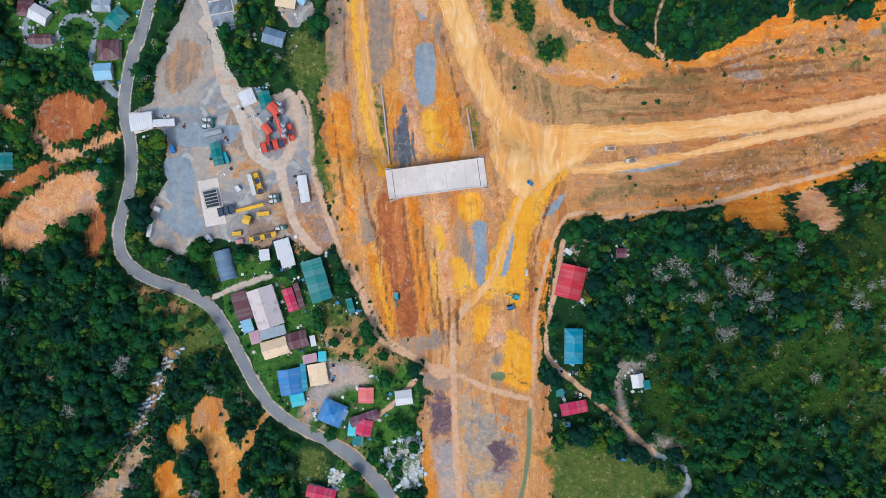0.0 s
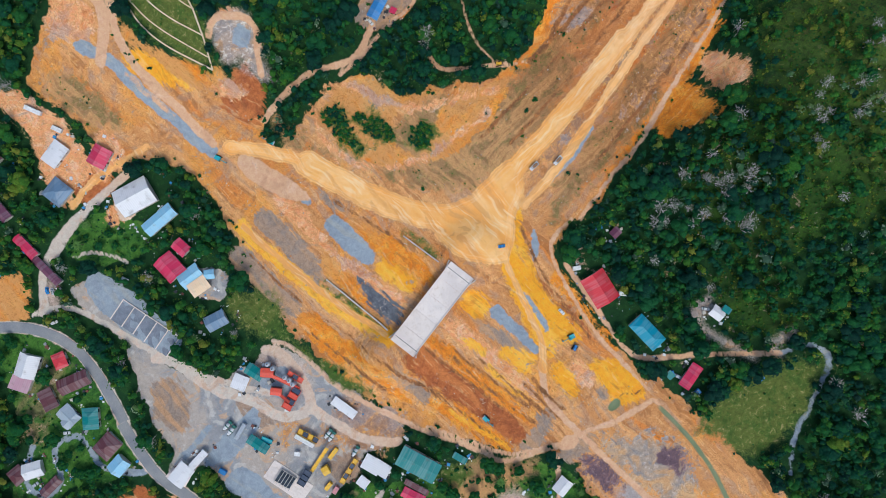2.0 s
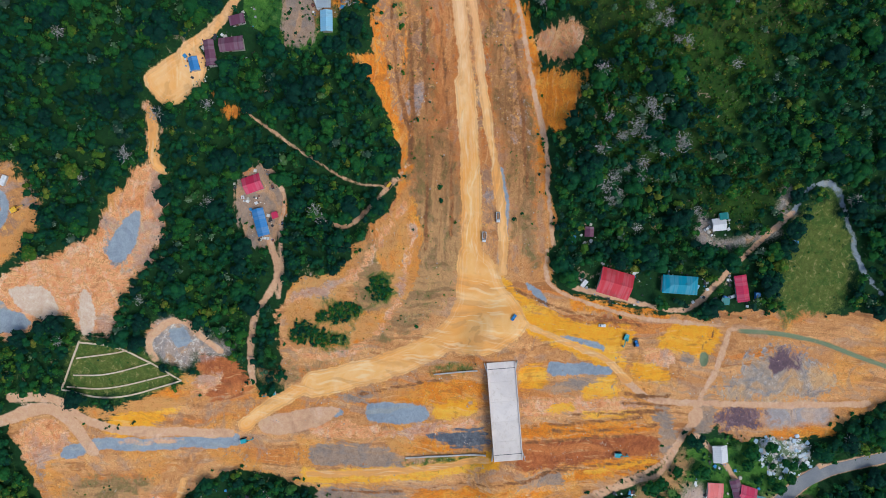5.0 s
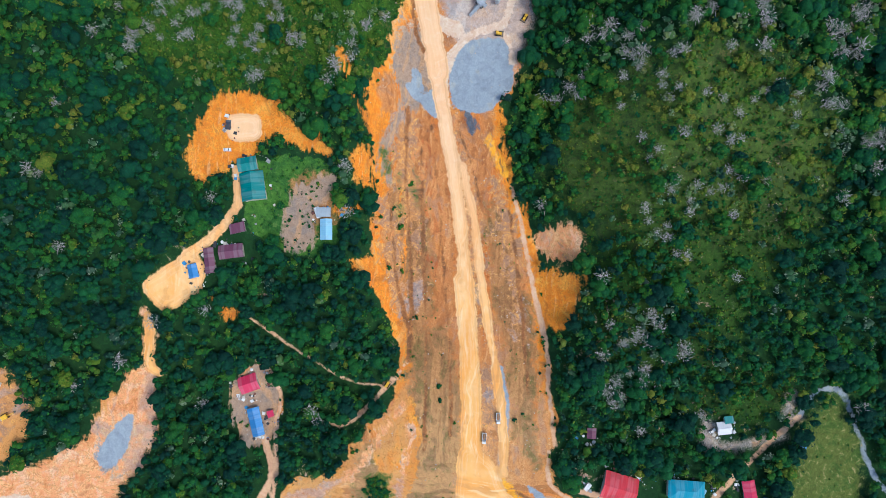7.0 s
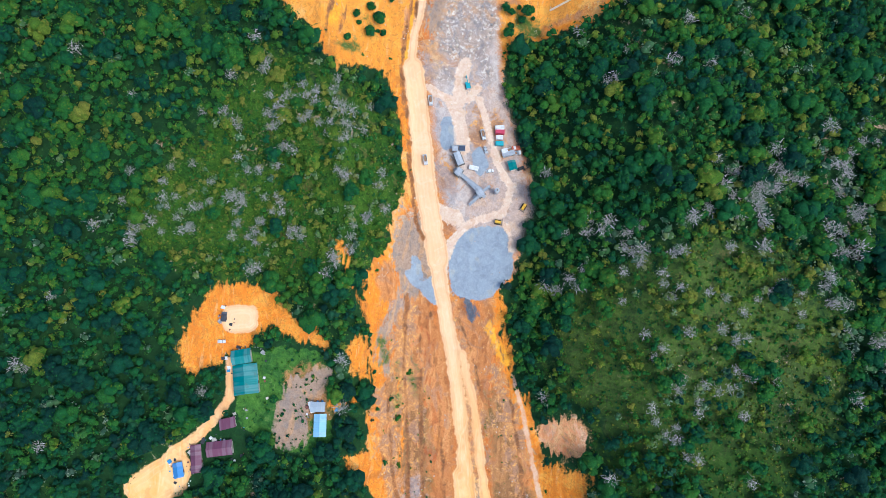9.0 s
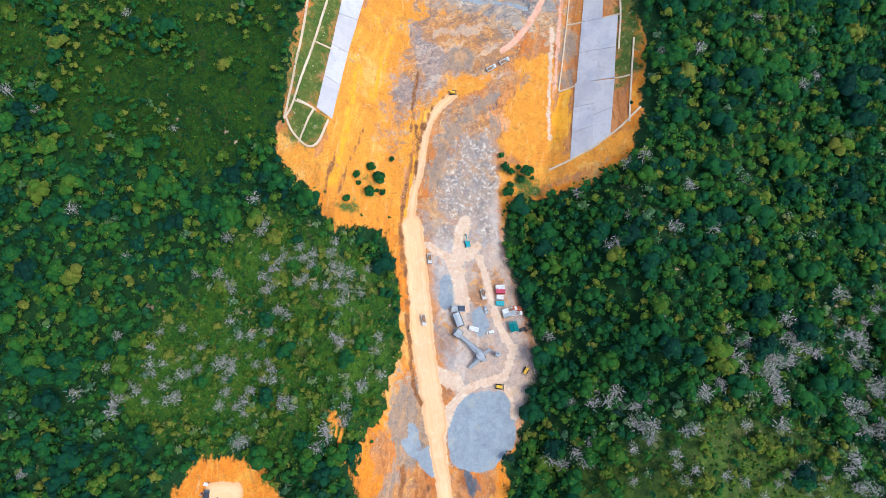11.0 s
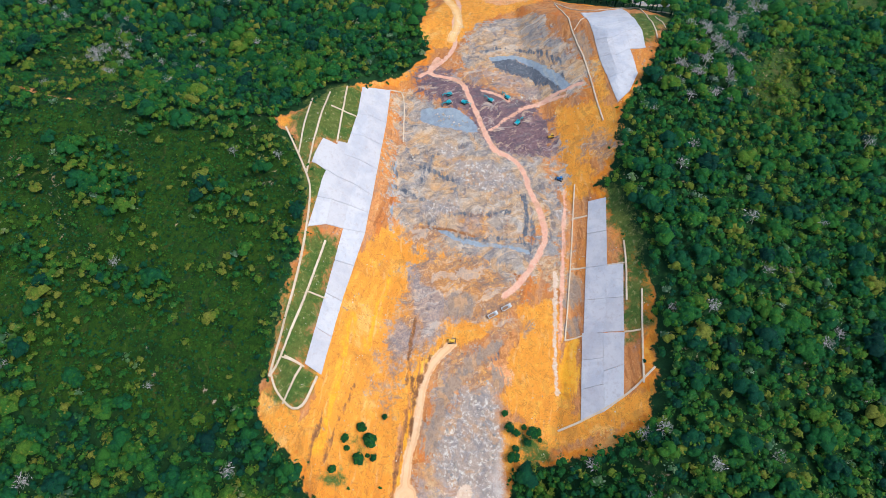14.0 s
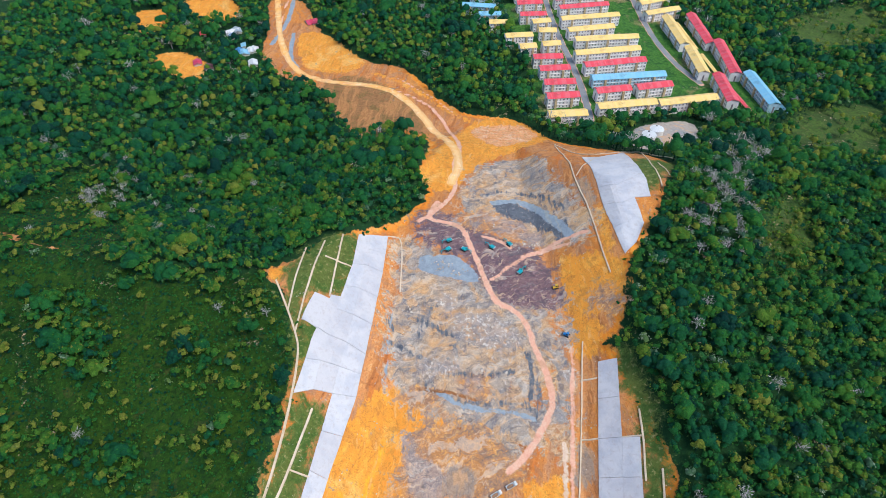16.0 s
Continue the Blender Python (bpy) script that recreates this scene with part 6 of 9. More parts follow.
def ribbon(name, xy, width, lift, material, label, category="road", thick=0.25, off=0.0, kind="structure", parent=None):
    """A strip along a plan line, draped over the ground, with thickness."""
    p = smooth_line(np.array(xy, float).reshape(-1, 2), 3)
    length = np.concatenate([[0], np.cumsum(np.hypot(*np.diff(p, axis=0).T))])
    s = np.linspace(0, length[-1], max(3, int(length[-1] / 1.8)))
    p = np.column_stack([np.interp(s, length, p[:, 0]), np.interp(s, length, p[:, 1])])
    t = np.gradient(p, axis=0)
    t /= np.maximum(np.hypot(t[:, 0], t[:, 1]), 1e-9)[:, None]
    nrm = np.column_stack([-t[:, 1], t[:, 0]])
    bm, rows = bmesh.new(), []
    for k in range(len(p)):
        a, b = p[k] + nrm[k] * (off + width / 2), p[k] + nrm[k] * (off - width / 2)
        za, zb, zc = at_z(*a), at_z(*b), at_z(*p[k])
        za, zb = (max(za, zc) + lift, max(zb, zc) + lift) if width < 12 else (za + lift, zb + lift)
        rows.append([bm.verts.new((*a, za)), bm.verts.new((*b, zb)), bm.verts.new((*b, zb - thick - 0.6)), bm.verts.new((*a, za - thick - 0.6))])
    for q, r in zip(rows[:-1], rows[1:]):
        for i in range(4):
            bm.faces.new((q[i], q[(i + 1) % 4], r[(i + 1) % 4], r[i]))
    bm.faces.new(rows[0]), bm.faces.new(rows[-1][::-1])
    ob = part(name, bm, material, parent)
    return tagged(ob, label, category, kind=kind) if parent is None else ob


ASPHALT = asphalt_material()
for line, width in COVER["asphalt"]:
    ribbon("road", line, width, 0.12, ASPHALT, "grey asphalt lane winding past the village")


# ---- forest: lobed crowns with leaf clumps, joined ----
def leaf_material(name):
    n = Net(name)
    at, tint, isl = n.coord(), n.attr("tint"), n.island()
    ramp = n.t.nodes.new("ShaderNodeValToRGB")
    n.t.links.new(n.math("ADD", tint, n.math("MULTIPLY", n.math("SUBTRACT", isl, 0.5), 0.22)), ramp.inputs[0])
    ramp.color_ramp.elements.remove(ramp.color_ramp.elements[1])
    for i, (p, col) in enumerate(((0.0, lin(14, 54, 48)), (0.2, lin(24, 78, 56)), (0.42, lin(38, 98, 48)), (0.65, lin(60, 114, 40)), (0.85, lin(100, 128, 38)), (1.0, lin(136, 138, 54)))):
        e = ramp.color_ramp.elements[0] if i == 0 else ramp.color_ramp.elements.new(p)
        e.position, e.color = p, (*col, 1)
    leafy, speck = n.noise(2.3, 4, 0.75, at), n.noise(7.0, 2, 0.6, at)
    # shade in gaps between leaves put into the colour by noise, with paler flecks
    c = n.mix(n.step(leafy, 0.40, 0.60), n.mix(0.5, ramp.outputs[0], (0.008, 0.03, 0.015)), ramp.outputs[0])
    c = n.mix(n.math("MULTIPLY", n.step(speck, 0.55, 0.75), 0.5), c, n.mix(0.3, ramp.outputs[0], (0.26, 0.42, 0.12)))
    c = n.mix(n.math("MULTIPLY", n.attr("grey"), 0.9), c, n.mix(isl, lin(118, 140, 112), lin(156, 164, 142)))
    n.bump(n.math("ADD", leafy, n.math("MULTIPLY", speck, 0.4)), 1.0, 0.5)
    return n.done(c, 0.8, 0, 0.08)


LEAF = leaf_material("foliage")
BARK = surface("bark", lin(112, 98, 84), lin(78, 68, 58), 0.9)


def twig_material():
    """Bare wood: each twig between lilac grey, ash white and lichen green."""
    n = Net("dead_twigs")
    ramp = n.t.nodes.new("ShaderNodeValToRGB")
    n.t.links.new(n.island(), ramp.inputs[0])
    for i, (p, col) in enumerate(((0.0, lin(96, 118, 84)), (0.35, lin(138, 138, 126)), (0.7, lin(164, 152, 154)), (1.0, lin(196, 186, 188)))):
        e = ramp.color_ramp.elements[i] if i < 2 else ramp.color_ramp.elements.new(p)
        e.position, e.color = p, (*col, 1)
    return n.done(ramp.outputs[0], 0.9, 0, 0.1)


TWIG = twig_material()


def blocked(x, y):
    """Signed distance into anything that keeps trees away."""
    return np.max([field(k, x, y, 6.0) + (2.2 if k == "asphalt" else 0.0) for k in (*EARTH, "stone", "water", "asphalt", "grass", "olive", "keep")], axis=0)


def tri_mesh(name, v, faces, material, **values):
    me = bpy.data.meshes.new(name)
    me.vertices.add(len(v)), me.loops.add(3 * len(faces)), me.polygons.add(len(faces))
    me.vertices.foreach_set("co", v.astype(np.float32).ravel())
    me.loops.foreach_set("vertex_index", faces.astype(np.int32).ravel())
    me.polygons.foreach_set("loop_start", np.arange(0, 3 * len(faces), 3, dtype=np.int32))
    me.update()
    for k, val in values.items():
        me.attributes.new(k, "FLOAT", "POINT").data.foreach_set("value", val.astype(np.float32))
    me.materials.append(material)
    return me


def stems(x, y, z, radius, tall):
    """Tapered three-sided trunks."""
    n, ang = len(x), np.arange(3) * 2.094
    foot = np.stack([np.cos(ang), np.sin(ang), np.zeros(3)], -1)
    low = np.stack([x, y, z - 0.3], -1)[:, None, :] + foot * (radius * 0.08)[:, None, None]
    top = np.stack([x, y, z + tall * 0.8], -1)[:, None, :] + foot * (radius * 0.03)[:, None, None]
    k = np.arange(n)[:, None] * 6
    return np.concatenate([low, top], 1).reshape(-1, 3), np.concatenate([k + np.array(q) for q in ((0, 1, 4), (0, 4, 3), (1, 2, 5), (1, 5, 4), (2, 0, 3), (2, 3, 5))])


def forest_mesh(name, x, y, radius, tall, tint, lobes, clumps, seed, stemmed=True, grey=None):
    """Every tree: a tapered stem, a crown of uneven lobes, and leaf clumps that break its outline."""
    rng = np.random.default_rng(seed)
    n = len(x)
    z = np.array([at_z(a, b) for a, b in zip(x, y)])
    root = np.stack([x, y, z], -1)
    # lobes: one on top, the others about it
    i = np.arange(lobes)
    az = i[None] * 2.4 + rng.uniform(0, 6.28, (n, 1)) + rng.normal(0, 0.3, (n, lobes))
    out = np.where(i[None] == 0, 0.12, rng.uniform(0.38, 0.72, (n, lobes)))
    lr = np.where(i[None] == 0, rng.uniform(0.48, 0.66, (n, lobes)), rng.uniform(0.36, 0.62, (n, lobes)))
    drop = np.where(i[None] == 0, 0.0, rng.uniform(0.08, 0.45, (n, lobes)))
    c = np.stack([out * np.cos(az), out * np.sin(az), -drop], -1) * radius[:, None, None]
    c[..., 2] += (tall - radius * 0.45)[:, None]
    ring = np.arange(6) * np.pi / 3
    dome = np.concatenate([np.stack([np.cos(ring), np.sin(ring), np.full(6, -0.35)], -1), np.stack([0.75 * np.cos(ring + 0.5), 0.75 * np.sin(ring + 0.5), np.full(6, 0.45)], -1), [[0, 0, 0.85]]])
    v = dome[None, None] * (lr * radius[:, None])[..., None, None] * rng.uniform(0.62, 1.25, (n, lobes, 13, 1))
    v = (v + c[:, :, None, :] + root[:, None, None, :]).reshape(-1, 3)
    q = [(a, (a + 1) % 6, 6 + a) for a in range(6)] + [((a + 1) % 6, 6 + (a + 1) % 6, 6 + a) for a in range(6)] + [(6 + a, 6 + (a + 1) % 6, 12) for a in range(6)]
    faces = (np.arange(n * lobes)[:, None, None] * 13 + np.array(q)[None]).reshape(-1, 3)
    tv = np.repeat(np.repeat(tint, lobes), 13)
    # leaf clumps over the dome
    u, az = rng.uniform(-0.1, 1, (n, clumps)), rng.uniform(0, 6.28, (n, clumps))
    rr = np.sqrt(np.maximum(1 - u * u, 0.05))
    d = np.stack([rr * np.cos(az), rr * np.sin(az), u], -1)
    c = d * (rng.uniform(0.75, 1.12, (n, clumps)) * radius[:, None])[..., None]
    c[..., 2] = c[..., 2] * 0.6 + (tall - radius * 0.55)[:, None]
    nrm = d + rng.normal(0, 0.4, d.shape) + np.array([0, 0, 0.4])
    nrm /= np.linalg.norm(nrm, axis=-1, keepdims=True)
    a = np.cross(nrm, rng.normal(0, 1, d.shape))
    a /= np.linalg.norm(a, axis=-1, keepdims=True)
    b = np.cross(nrm, a)
    size = (np.minimum(radius, 2.2)[:, None] * rng.uniform(0.14, 0.30, (n, clumps)))[..., None]
    base = root[:, None, :] + c
    w = np.stack([base - a * size, base - b * size * 0.7 - nrm * size * 0.4, base + a * size, base + b * size * 0.7 - nrm * size * 0.4], 2).reshape(-1, 3)
    f = len(v) + np.arange(len(w)).reshape(-1, 4)
    tw = np.repeat(np.clip(tint[:, None] + rng.normal(0.08, 0.12, (n, clumps)), 0, 1).reshape(-1), 4)
    s, sf = stems(x, y, z, radius, tall) if stemmed else (np.zeros((0, 3)), np.zeros((0, 3), int))
    faces = np.concatenate([faces, f[:, [0, 1, 2]], f[:, [0, 2, 3]], sf + len(v) + len(w)])
    grey = np.zeros(n) if grey is None else grey
    ash = np.concatenate([np.repeat(grey * 0.3, lobes * 13), np.repeat(grey, clumps * 4), np.zeros(len(s))])
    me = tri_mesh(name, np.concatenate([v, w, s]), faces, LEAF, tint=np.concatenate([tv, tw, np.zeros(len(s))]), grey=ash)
    return me


def dead_mesh(name, x, y, radius, tall, seed):
    """Bleached trees: a stem and a spray of bare twigs."""
    rng = np.random.default_rng(seed)
    n, k = len(x), 130
    z = np.array([at_z(a, b) for a, b in zip(x, y)])
    d = rng.normal(0, 1, (n, k, 3)) + np.array([0, 0, 0.6])
    d[..., 2] = np.abs(d[..., 2]) * 0.6
    d /= np.linalg.norm(d, axis=-1, keepdims=True)
    foot = np.stack([x, y, z + tall * 0.75], -1)[:, None, :] + d * (radius[:, None] * rng.uniform(0.05, 0.8, (n, k)))[..., None]
    tip = foot + (d * 0.5 + rng.normal(0, 0.6, d.shape)) * (radius[:, None] * rng.uniform(0.1, 0.32, (n, k)))[..., None]
    side = np.cross(tip - foot, np.array([0.0, 0.0, 1.0]) + rng.normal(0, 0.2, d.shape))
    side *= (radius[:, None] * rng.uniform(0.018, 0.05, (n, k)))[..., None] / np.maximum(np.linalg.norm(side, axis=-1, keepdims=True), 1e-6)
    v = np.stack([foot - side, foot + side, tip], 2).reshape(-1, 3)
    faces = np.arange(len(v)).reshape(-1, 3)
    s, sf = stems(x, y, z, radius, tall)
    return tri_mesh(name, np.concatenate([v, s]), np.concatenate([faces, sf + len(v)]), TWIG)


def plant(name, label, x0, x1, y0, y1, gap, lobes, clumps, seed, keep):
    rng = np.random.default_rng(seed)
    gx, gy = (g.ravel() for g in np.meshgrid(np.arange(x0, x1, gap), np.arange(y0, y1, gap)))
    x, y = gx + rng.uniform(-0.5, 0.5, len(gx)) * gap, gy + rng.uniform(-0.5, 0.5, len(gx)) * gap
    ok = (blocked(x, y) < -0.8) & keep(x, y)
    x, y = x[ok], y[ok]
    scrub = np.clip(field("scrub", x, y) / 7 + 0.5, 0, 1)
    grove = ripple(x, y, 42, 12) + 0.6 * ripple(x, y, 17, 14)
    dry = np.clip(field("dryscrub", x, y) / 7 + 0.5, 0, 1)
    grown = np.clip(field("grove", x, y) / 3 + 0.3, 0, 1)
    thin = rng.uniform(0, 1, len(x)) > 0.06 + scrub * (1 - 0.92 * grown) * (0.88 - 0.42 * dry - 0.58 * np.clip((grove - 0.05) * 3.5, 0, 1))
    x, y, scrub, grove = x[thin], y[thin], (scrub * (1 - grown))[thin], grove[thin]
    clump = ripple(x, y, 30, 33)
    big = rng.uniform(0, 1, len(x)) + 0.08 * clump
    giant = big > 0.93
    radius = gap * np.where(giant, rng.uniform(1.05, 1.55, len(x)), rng.uniform(0.5, 0.9, len(x)) + 0.12 * np.clip(clump, 0, 1)) * (1 - 0.25 * scrub)
    tall = radius * rng.uniform(1.2, 1.8, len(x)) + gap * np.where(giant, 0.55, 0.4)
    hue = 0.5 + 0.5 * ripple(x, y, 70, 15) + 0.5 * ripple(x, y, 19, 16)
    west = np.clip((200 - x) / 50, 0, 1) * np.clip((x + 60) / 60, 0, 1) - 0.6 * np.clip((x - 175) / 30, 0, 1) * np.clip((55 - y) / 20, 0, 1)
    west = np.maximum(west, np.clip((-50 - x) / 20, 0, 1) * np.clip((-5 - y) / 15, 0, 1))
    tint = np.clip(rng.normal(0.36 - 0.24 * west + 0.28 * hue, 0.2, len(x)) + 0.25 * scrub + 0.3 * (rng.uniform(0, 1, len(x)) > 0.92) - 0.12 * giant, 0, 1)
    pale = np.clip(field("dryscrub", x, y) / 9 + 0.4, 0, 1) * np.clip(0.55 + ripple(x, y, 24, 13), 0, 1)
    luck = rng.uniform(0, 1, len(x))
    dead = luck < 0.008 + 0.46 * pale
    grey = np.where(luck < 0.03 + 0.75 * pale, rng.uniform(0.45, 0.95, len(x)), np.where(luck > 0.95, 0.12, 0.0))
    dead, grey = dead & ~giant, np.where(giant, 0.0, grey)
    for pick, n_lobes, n_clumps, k in ((~dead & ~giant, lobes, clumps, 1), (~dead & giant, 3 * lobes, 3 * clumps, 3)):
        tagged(new(name, forest_mesh(name, x[pick], y[pick], radius[pick], tall[pick], tint[pick], n_lobes, n_clumps, seed + k, True, grey[pick])), label, "forest", kind="stuff")
    tagged(new("dead_trees", dead_mesh("dead_trees", x[dead], y[dead], radius[dead] * 1.25 + 0.6, tall[dead] * 1.1, seed + 2)), "bleached bare trees standing among the forest", "dead trees", kind="stuff")


def wide_view(x, y):
    """The stretch of land round the highway that can be seen."""
    half = np.interp(x, [-210, 70, 280, 400, 520, 910], [205, 200, 195, 290, 400, 560])
    return np.abs(y - 56) < half


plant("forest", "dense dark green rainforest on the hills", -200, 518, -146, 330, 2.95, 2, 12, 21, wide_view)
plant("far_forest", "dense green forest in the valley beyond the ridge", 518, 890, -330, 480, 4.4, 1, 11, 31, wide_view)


# ---- houses ----
WALL = surface("render_wall", lin(214, 206, 194), lin(180, 170, 158), 0.9, 0.4)
CONCRETE = surface("concrete", lin(205, 198, 190), lin(176, 168, 160), 0.9, 0.25)
WORDS = dict(teal="teal-green", tealblue="blue-green", pale="pale pinkish-grey", maroon="dark maroon", plum="faded plum", sky="light blue", blue="bright blue",
             rose="pinkish", cream="cream", white="white", grey="light grey", crimson="crimson", red="red", coral="coral red", bluegrey="weathered blue-grey",
             cyan="cyan", slate="dark slate", yellow="yellow")
FORMS = dict(gable="ridged", hip="hipped", shed="lean-to", low="low-pitched", arch="curved")


def house(colour, x, y, length, width, turn, h, form):
    """A house with walls, a sheet roof of its form with a ridge cap, and openings."""
    z = min(at_z(x, y), at_z(x + 3, y), at_z(x, y + 3)) - 0.1
    name = "house" if length > 9 else "shed"
    ob = thing(name, pose(x, y, z, 0, 0, turn), "%s with a %s %s metal roof" % (name, WORDS[colour], FORMS[form]), name)
    hl, hw, sheet = length / 2, width / 2, roofing(colour, ROOF[colour])
    rise = dict(gable=0.42, hip=0.45, shed=0.12, low=0.10, arch=0.6)[form] * hw
    eave = h - rise * 0.5
    bm = bmesh.new()
    box(bm, 0, 0, -1.2, length - 1.0, width - 1.0, eave + 1.15)
    part("wall", bm, WALL, ob)
    bm = bmesh.new()
    if form in ("gable", "low"):
        shell(bm, [(-hw, eave), (0, eave + rise), (hw, eave)], hl, 0.12)
    elif form == "shed":
        shell(bm, [(-hw, eave + rise * 2), (hw, eave)], hl, 0.12)
    elif form == "arch":
        shell(bm, [(hw * math.sin(a), eave - 0.6 + (rise + 0.6) * math.cos(a)) for a in np.linspace(-1.5, 1.5, 11)], hl, 0.12)
    else:
        run = max(hl - hw, 0.3)
        pts = [(-hl, -hw, eave), (hl, -hw, eave), (hl, hw, eave), (-hl, hw, eave), (-run, 0, eave + rise), (run, 0, eave + rise)]
        v = [bm.verts.new(p) for p in pts]
        for f in ((0, 1, 5, 4), (1, 2, 5), (2, 3, 4, 5), (3, 0, 4), (3, 2, 1, 0)):
            bm.faces.new([v[i] for i in f])
    roof = part("roof", bm, sheet, ob)
    if form in ("gable", "hip"):
        cap = hl if form == "gable" else max(hl - hw, 0.3)
        bm = bmesh.new()
        shell(bm, [(-0.35, eave + rise - 0.1), (0, eave + rise + 0.07), (0.35, eave + rise - 0.1)], cap, 0.05)
        part("ridge_cap", bm, sheet, roof)
    for side in (-1, 1):
        bm = bmesh.new()
        box(bm, side * length * 0.12, side * (hw - 0.47), 0, 0.95, 0.1, 2.05)
        part("door", bm, surface("door_wood", lin(110, 80, 60)), ob)
        for k in (-0.3, 0.32):
            bm = bmesh.new()
            box(bm, k * length, side * (hw - 0.48), 1.0, 1.3, 0.08, min(1.1, max(0.5, eave - 1.3)))
            part("window", bm, surface("dark_glass", lin(50, 60, 70), None, 0.2, 0.5, 0, 0.5), ob)
    COVER.setdefault("keep", [])
    return ob


house("teal", -50.5, -12.5, 17.1, 8.5, -73, 4.8, "low")
house("pale", -71.2, -23.5, 16.4, 10.9, -72, 4.8, "gable")
house("maroon", -80.8, -22.9, 11.4, 6.1, -74, 3.2, "shed")
house("sky", -79.0, -30.6, 6.0, 4.3, -72, 2.4, "shed")
house("rose", -75.9, -35.7, 5.2, 4.0, -74, 2.4, "shed")
house("cream", -67.7, -39.9, 10.7, 7.2, 17, 3.2, "gable")
house("maroon", -58.6, -36.6, 8.1, 6.7, 15, 2.8, "gable")
house("white", -52.4, -37.0, 4.4, 2.1, -79, 2.4, "shed")
house("grey", -68.6, -33.6, 10.6, 4.0, 15, 2.6, "shed")
house("crimson", -61.4, -20.4, 9.6, 4.3, -71, 2.8, "gable")
house("maroon", -57.9, -18.9, 10.7, 2.2, -73, 2.4, "shed")
house("white", -64.8, 1.8, 6.3, 4.3, 17, 2.4, "shed")
house("white", -63.9, -1.7, 6.5, 4.0, 16, 2.4, "shed")
house("white", -62.6, -5.2, 5.7, 4.0, 16, 2.4, "shed")
house("white", -72.0, -2.4, 4.6, 4.0, -82, 2.4, "shed")
house("bluegrey", -88.2, -6.5, 12.3, 7.1, -75, 2.4, "arch")
house("teal", -37.2, -22.8, 6.1, 2.6, -75, 2.0, "shed")
house("blue", -61.5, -53.5, 10.4, 9.6, -80, 3.2, "gable")
house("tealblue", -56.1, -51.6, 11.0, 2.2, -84, 2.4, "shed")
house("cream", -50.3, -50.4, 8.8, 7.6, -80, 2.8, "low")
house("rose", -53.6, -44.1, 5.9, 3.5, 12, 2.4, "shed")
house("cyan", -48.5, -43.2, 4.1, 3.2, -87, 2.4, "shed")
house("cyan", -58.7, -60.6, 5.7, 5.5, -77, 2.4, "shed")
house("blue", -44.4, -66.0, 10.0, 9.4, -23, 3.2, "hip")
house("bluegrey", -39.7, -66.4, 4.4, 2.5, 66, 2.4, "shed")
house("coral", -30.9, -58.7, 6.3, 6.2, -90, 2.4, "low")
house("plum", -31.5, -67.8, 11.8, 4.0, 19, 2.8, "gable")
house("crimson", -31.5, -71.4, 6.7, 6.4, 76, 3.2, "gable")
house("cyan", -36.3, -71.7, 6.8, 3.6, 83, 2.4, "shed")
house("teal", -34.1, -76.8, 4.3, 3.5, -5, 2.4, "shed")
house("white", -15.6, -59.2, 6.8, 5.9, 7, 2.8, "gable")
house("crimson", -49.0, -98.3, 11.9, 5.1, -12, 3.2, "gable")
house("red", 50.2, -12.9, 13.1, 10.4, 77, 3.6, "gable")
house("tealblue", 51.1, -38.0, 13.9, 7.2, 89, 4.0, "hip")
house("crimson", 51.0, -62.0, 10.5, 4.9, 11, 2.8, "gable")
house("white", 75.4, -51.0, 5.4, 4.9, -81, 2.8, "gable")
house("teal", 78.7, -52.4, 3.5, 2.7, -81, 2.4, "shed")
house("teal", 45.6, -56.1, 3.1, 2.8, 90, 2.0, "shed")
house("plum", 70.1, -1.6, 4.0, 3.6, 0, 2.4, "gable")
house("white", -163.6, 95.0, 8.2, 6.5, -28, 3.2, "gable")
house("maroon", -169.5, 97.9, 6.9, 6.5, 85, 3.2, "hip")
house("maroon", -163.2, 85.2, 9.5, 4.1, 0, 2.4, "gable")
house("teal", -132.1, 93.3, 8.9, 6.6, 49, 3.6, "hip")
house("grey", -138.7, 98.8, 7.6, 4.5, -1, 2.8, "gable")
house("maroon", -135.3, 80.6, 9.6, 8.2, 3, 3.6, "hip")
house("sky", -137.5, 71.8, 7.2, 6.9, 4, 3.2, "gable")
house("teal", -91.1, 38.3, 9.3, 4.2, -78, 3.2, "gable")
house("white", -121.7, 51.4, 9.2, 7.1, 7, 3.2, "low")
house("white", -112.7, 50.9, 9.0, 3.0, 3, 3.2, "low")
house("teal", -71.8, 60.0, 7.6, 4.8, -77, 3.2, "gable")
house("white", -56.3, 24.3, 11.1, 3.8, -81, 2.2, "low")
house("white", -79.2, 61.3, 6.3, 6.2, -67, 2.4, "low")
house("blue", 704.9, 257.2, 9.8, 5.4, 22, 2.4, "gable")
house("white", 707.5, 249.1, 9.1, 5.3, 20, 2.4, "gable")
house("white", 684.4, 239.8, 9.9, 7.2, 21, 2.8, "gable")
house("grey", 744.5, 272.1, 10.3, 8.1, 28, 2.8, "gable")
house("sky", 716.5, 257.4, 7.1, 4.4, 21, 2.4, "shed")
house("red", 735.8, 297.7, 8.4, 5.5, 26, 2.4, "gable")
house("white", -135.4, 126.5, 9.6, 8.7, 29, 4.0, "gable")
house("rose", -142.4, 123.3, 8.3, 5.7, -63, 3.2, "shed")
house("red", -124.8, 118.9, 6.5, 5.5, 68, 3.2, "hip")
house("maroon", -139.6, 111.2, 8.7, 6.1, 72, 2.8, "gable")
house("maroon", -127.1, 108.7, 13.0, 6.5, -21, 2.8, "gable")
house("grey", -138.3, 100.5, 8.4, 6.7, -90, 2.8, "gable")
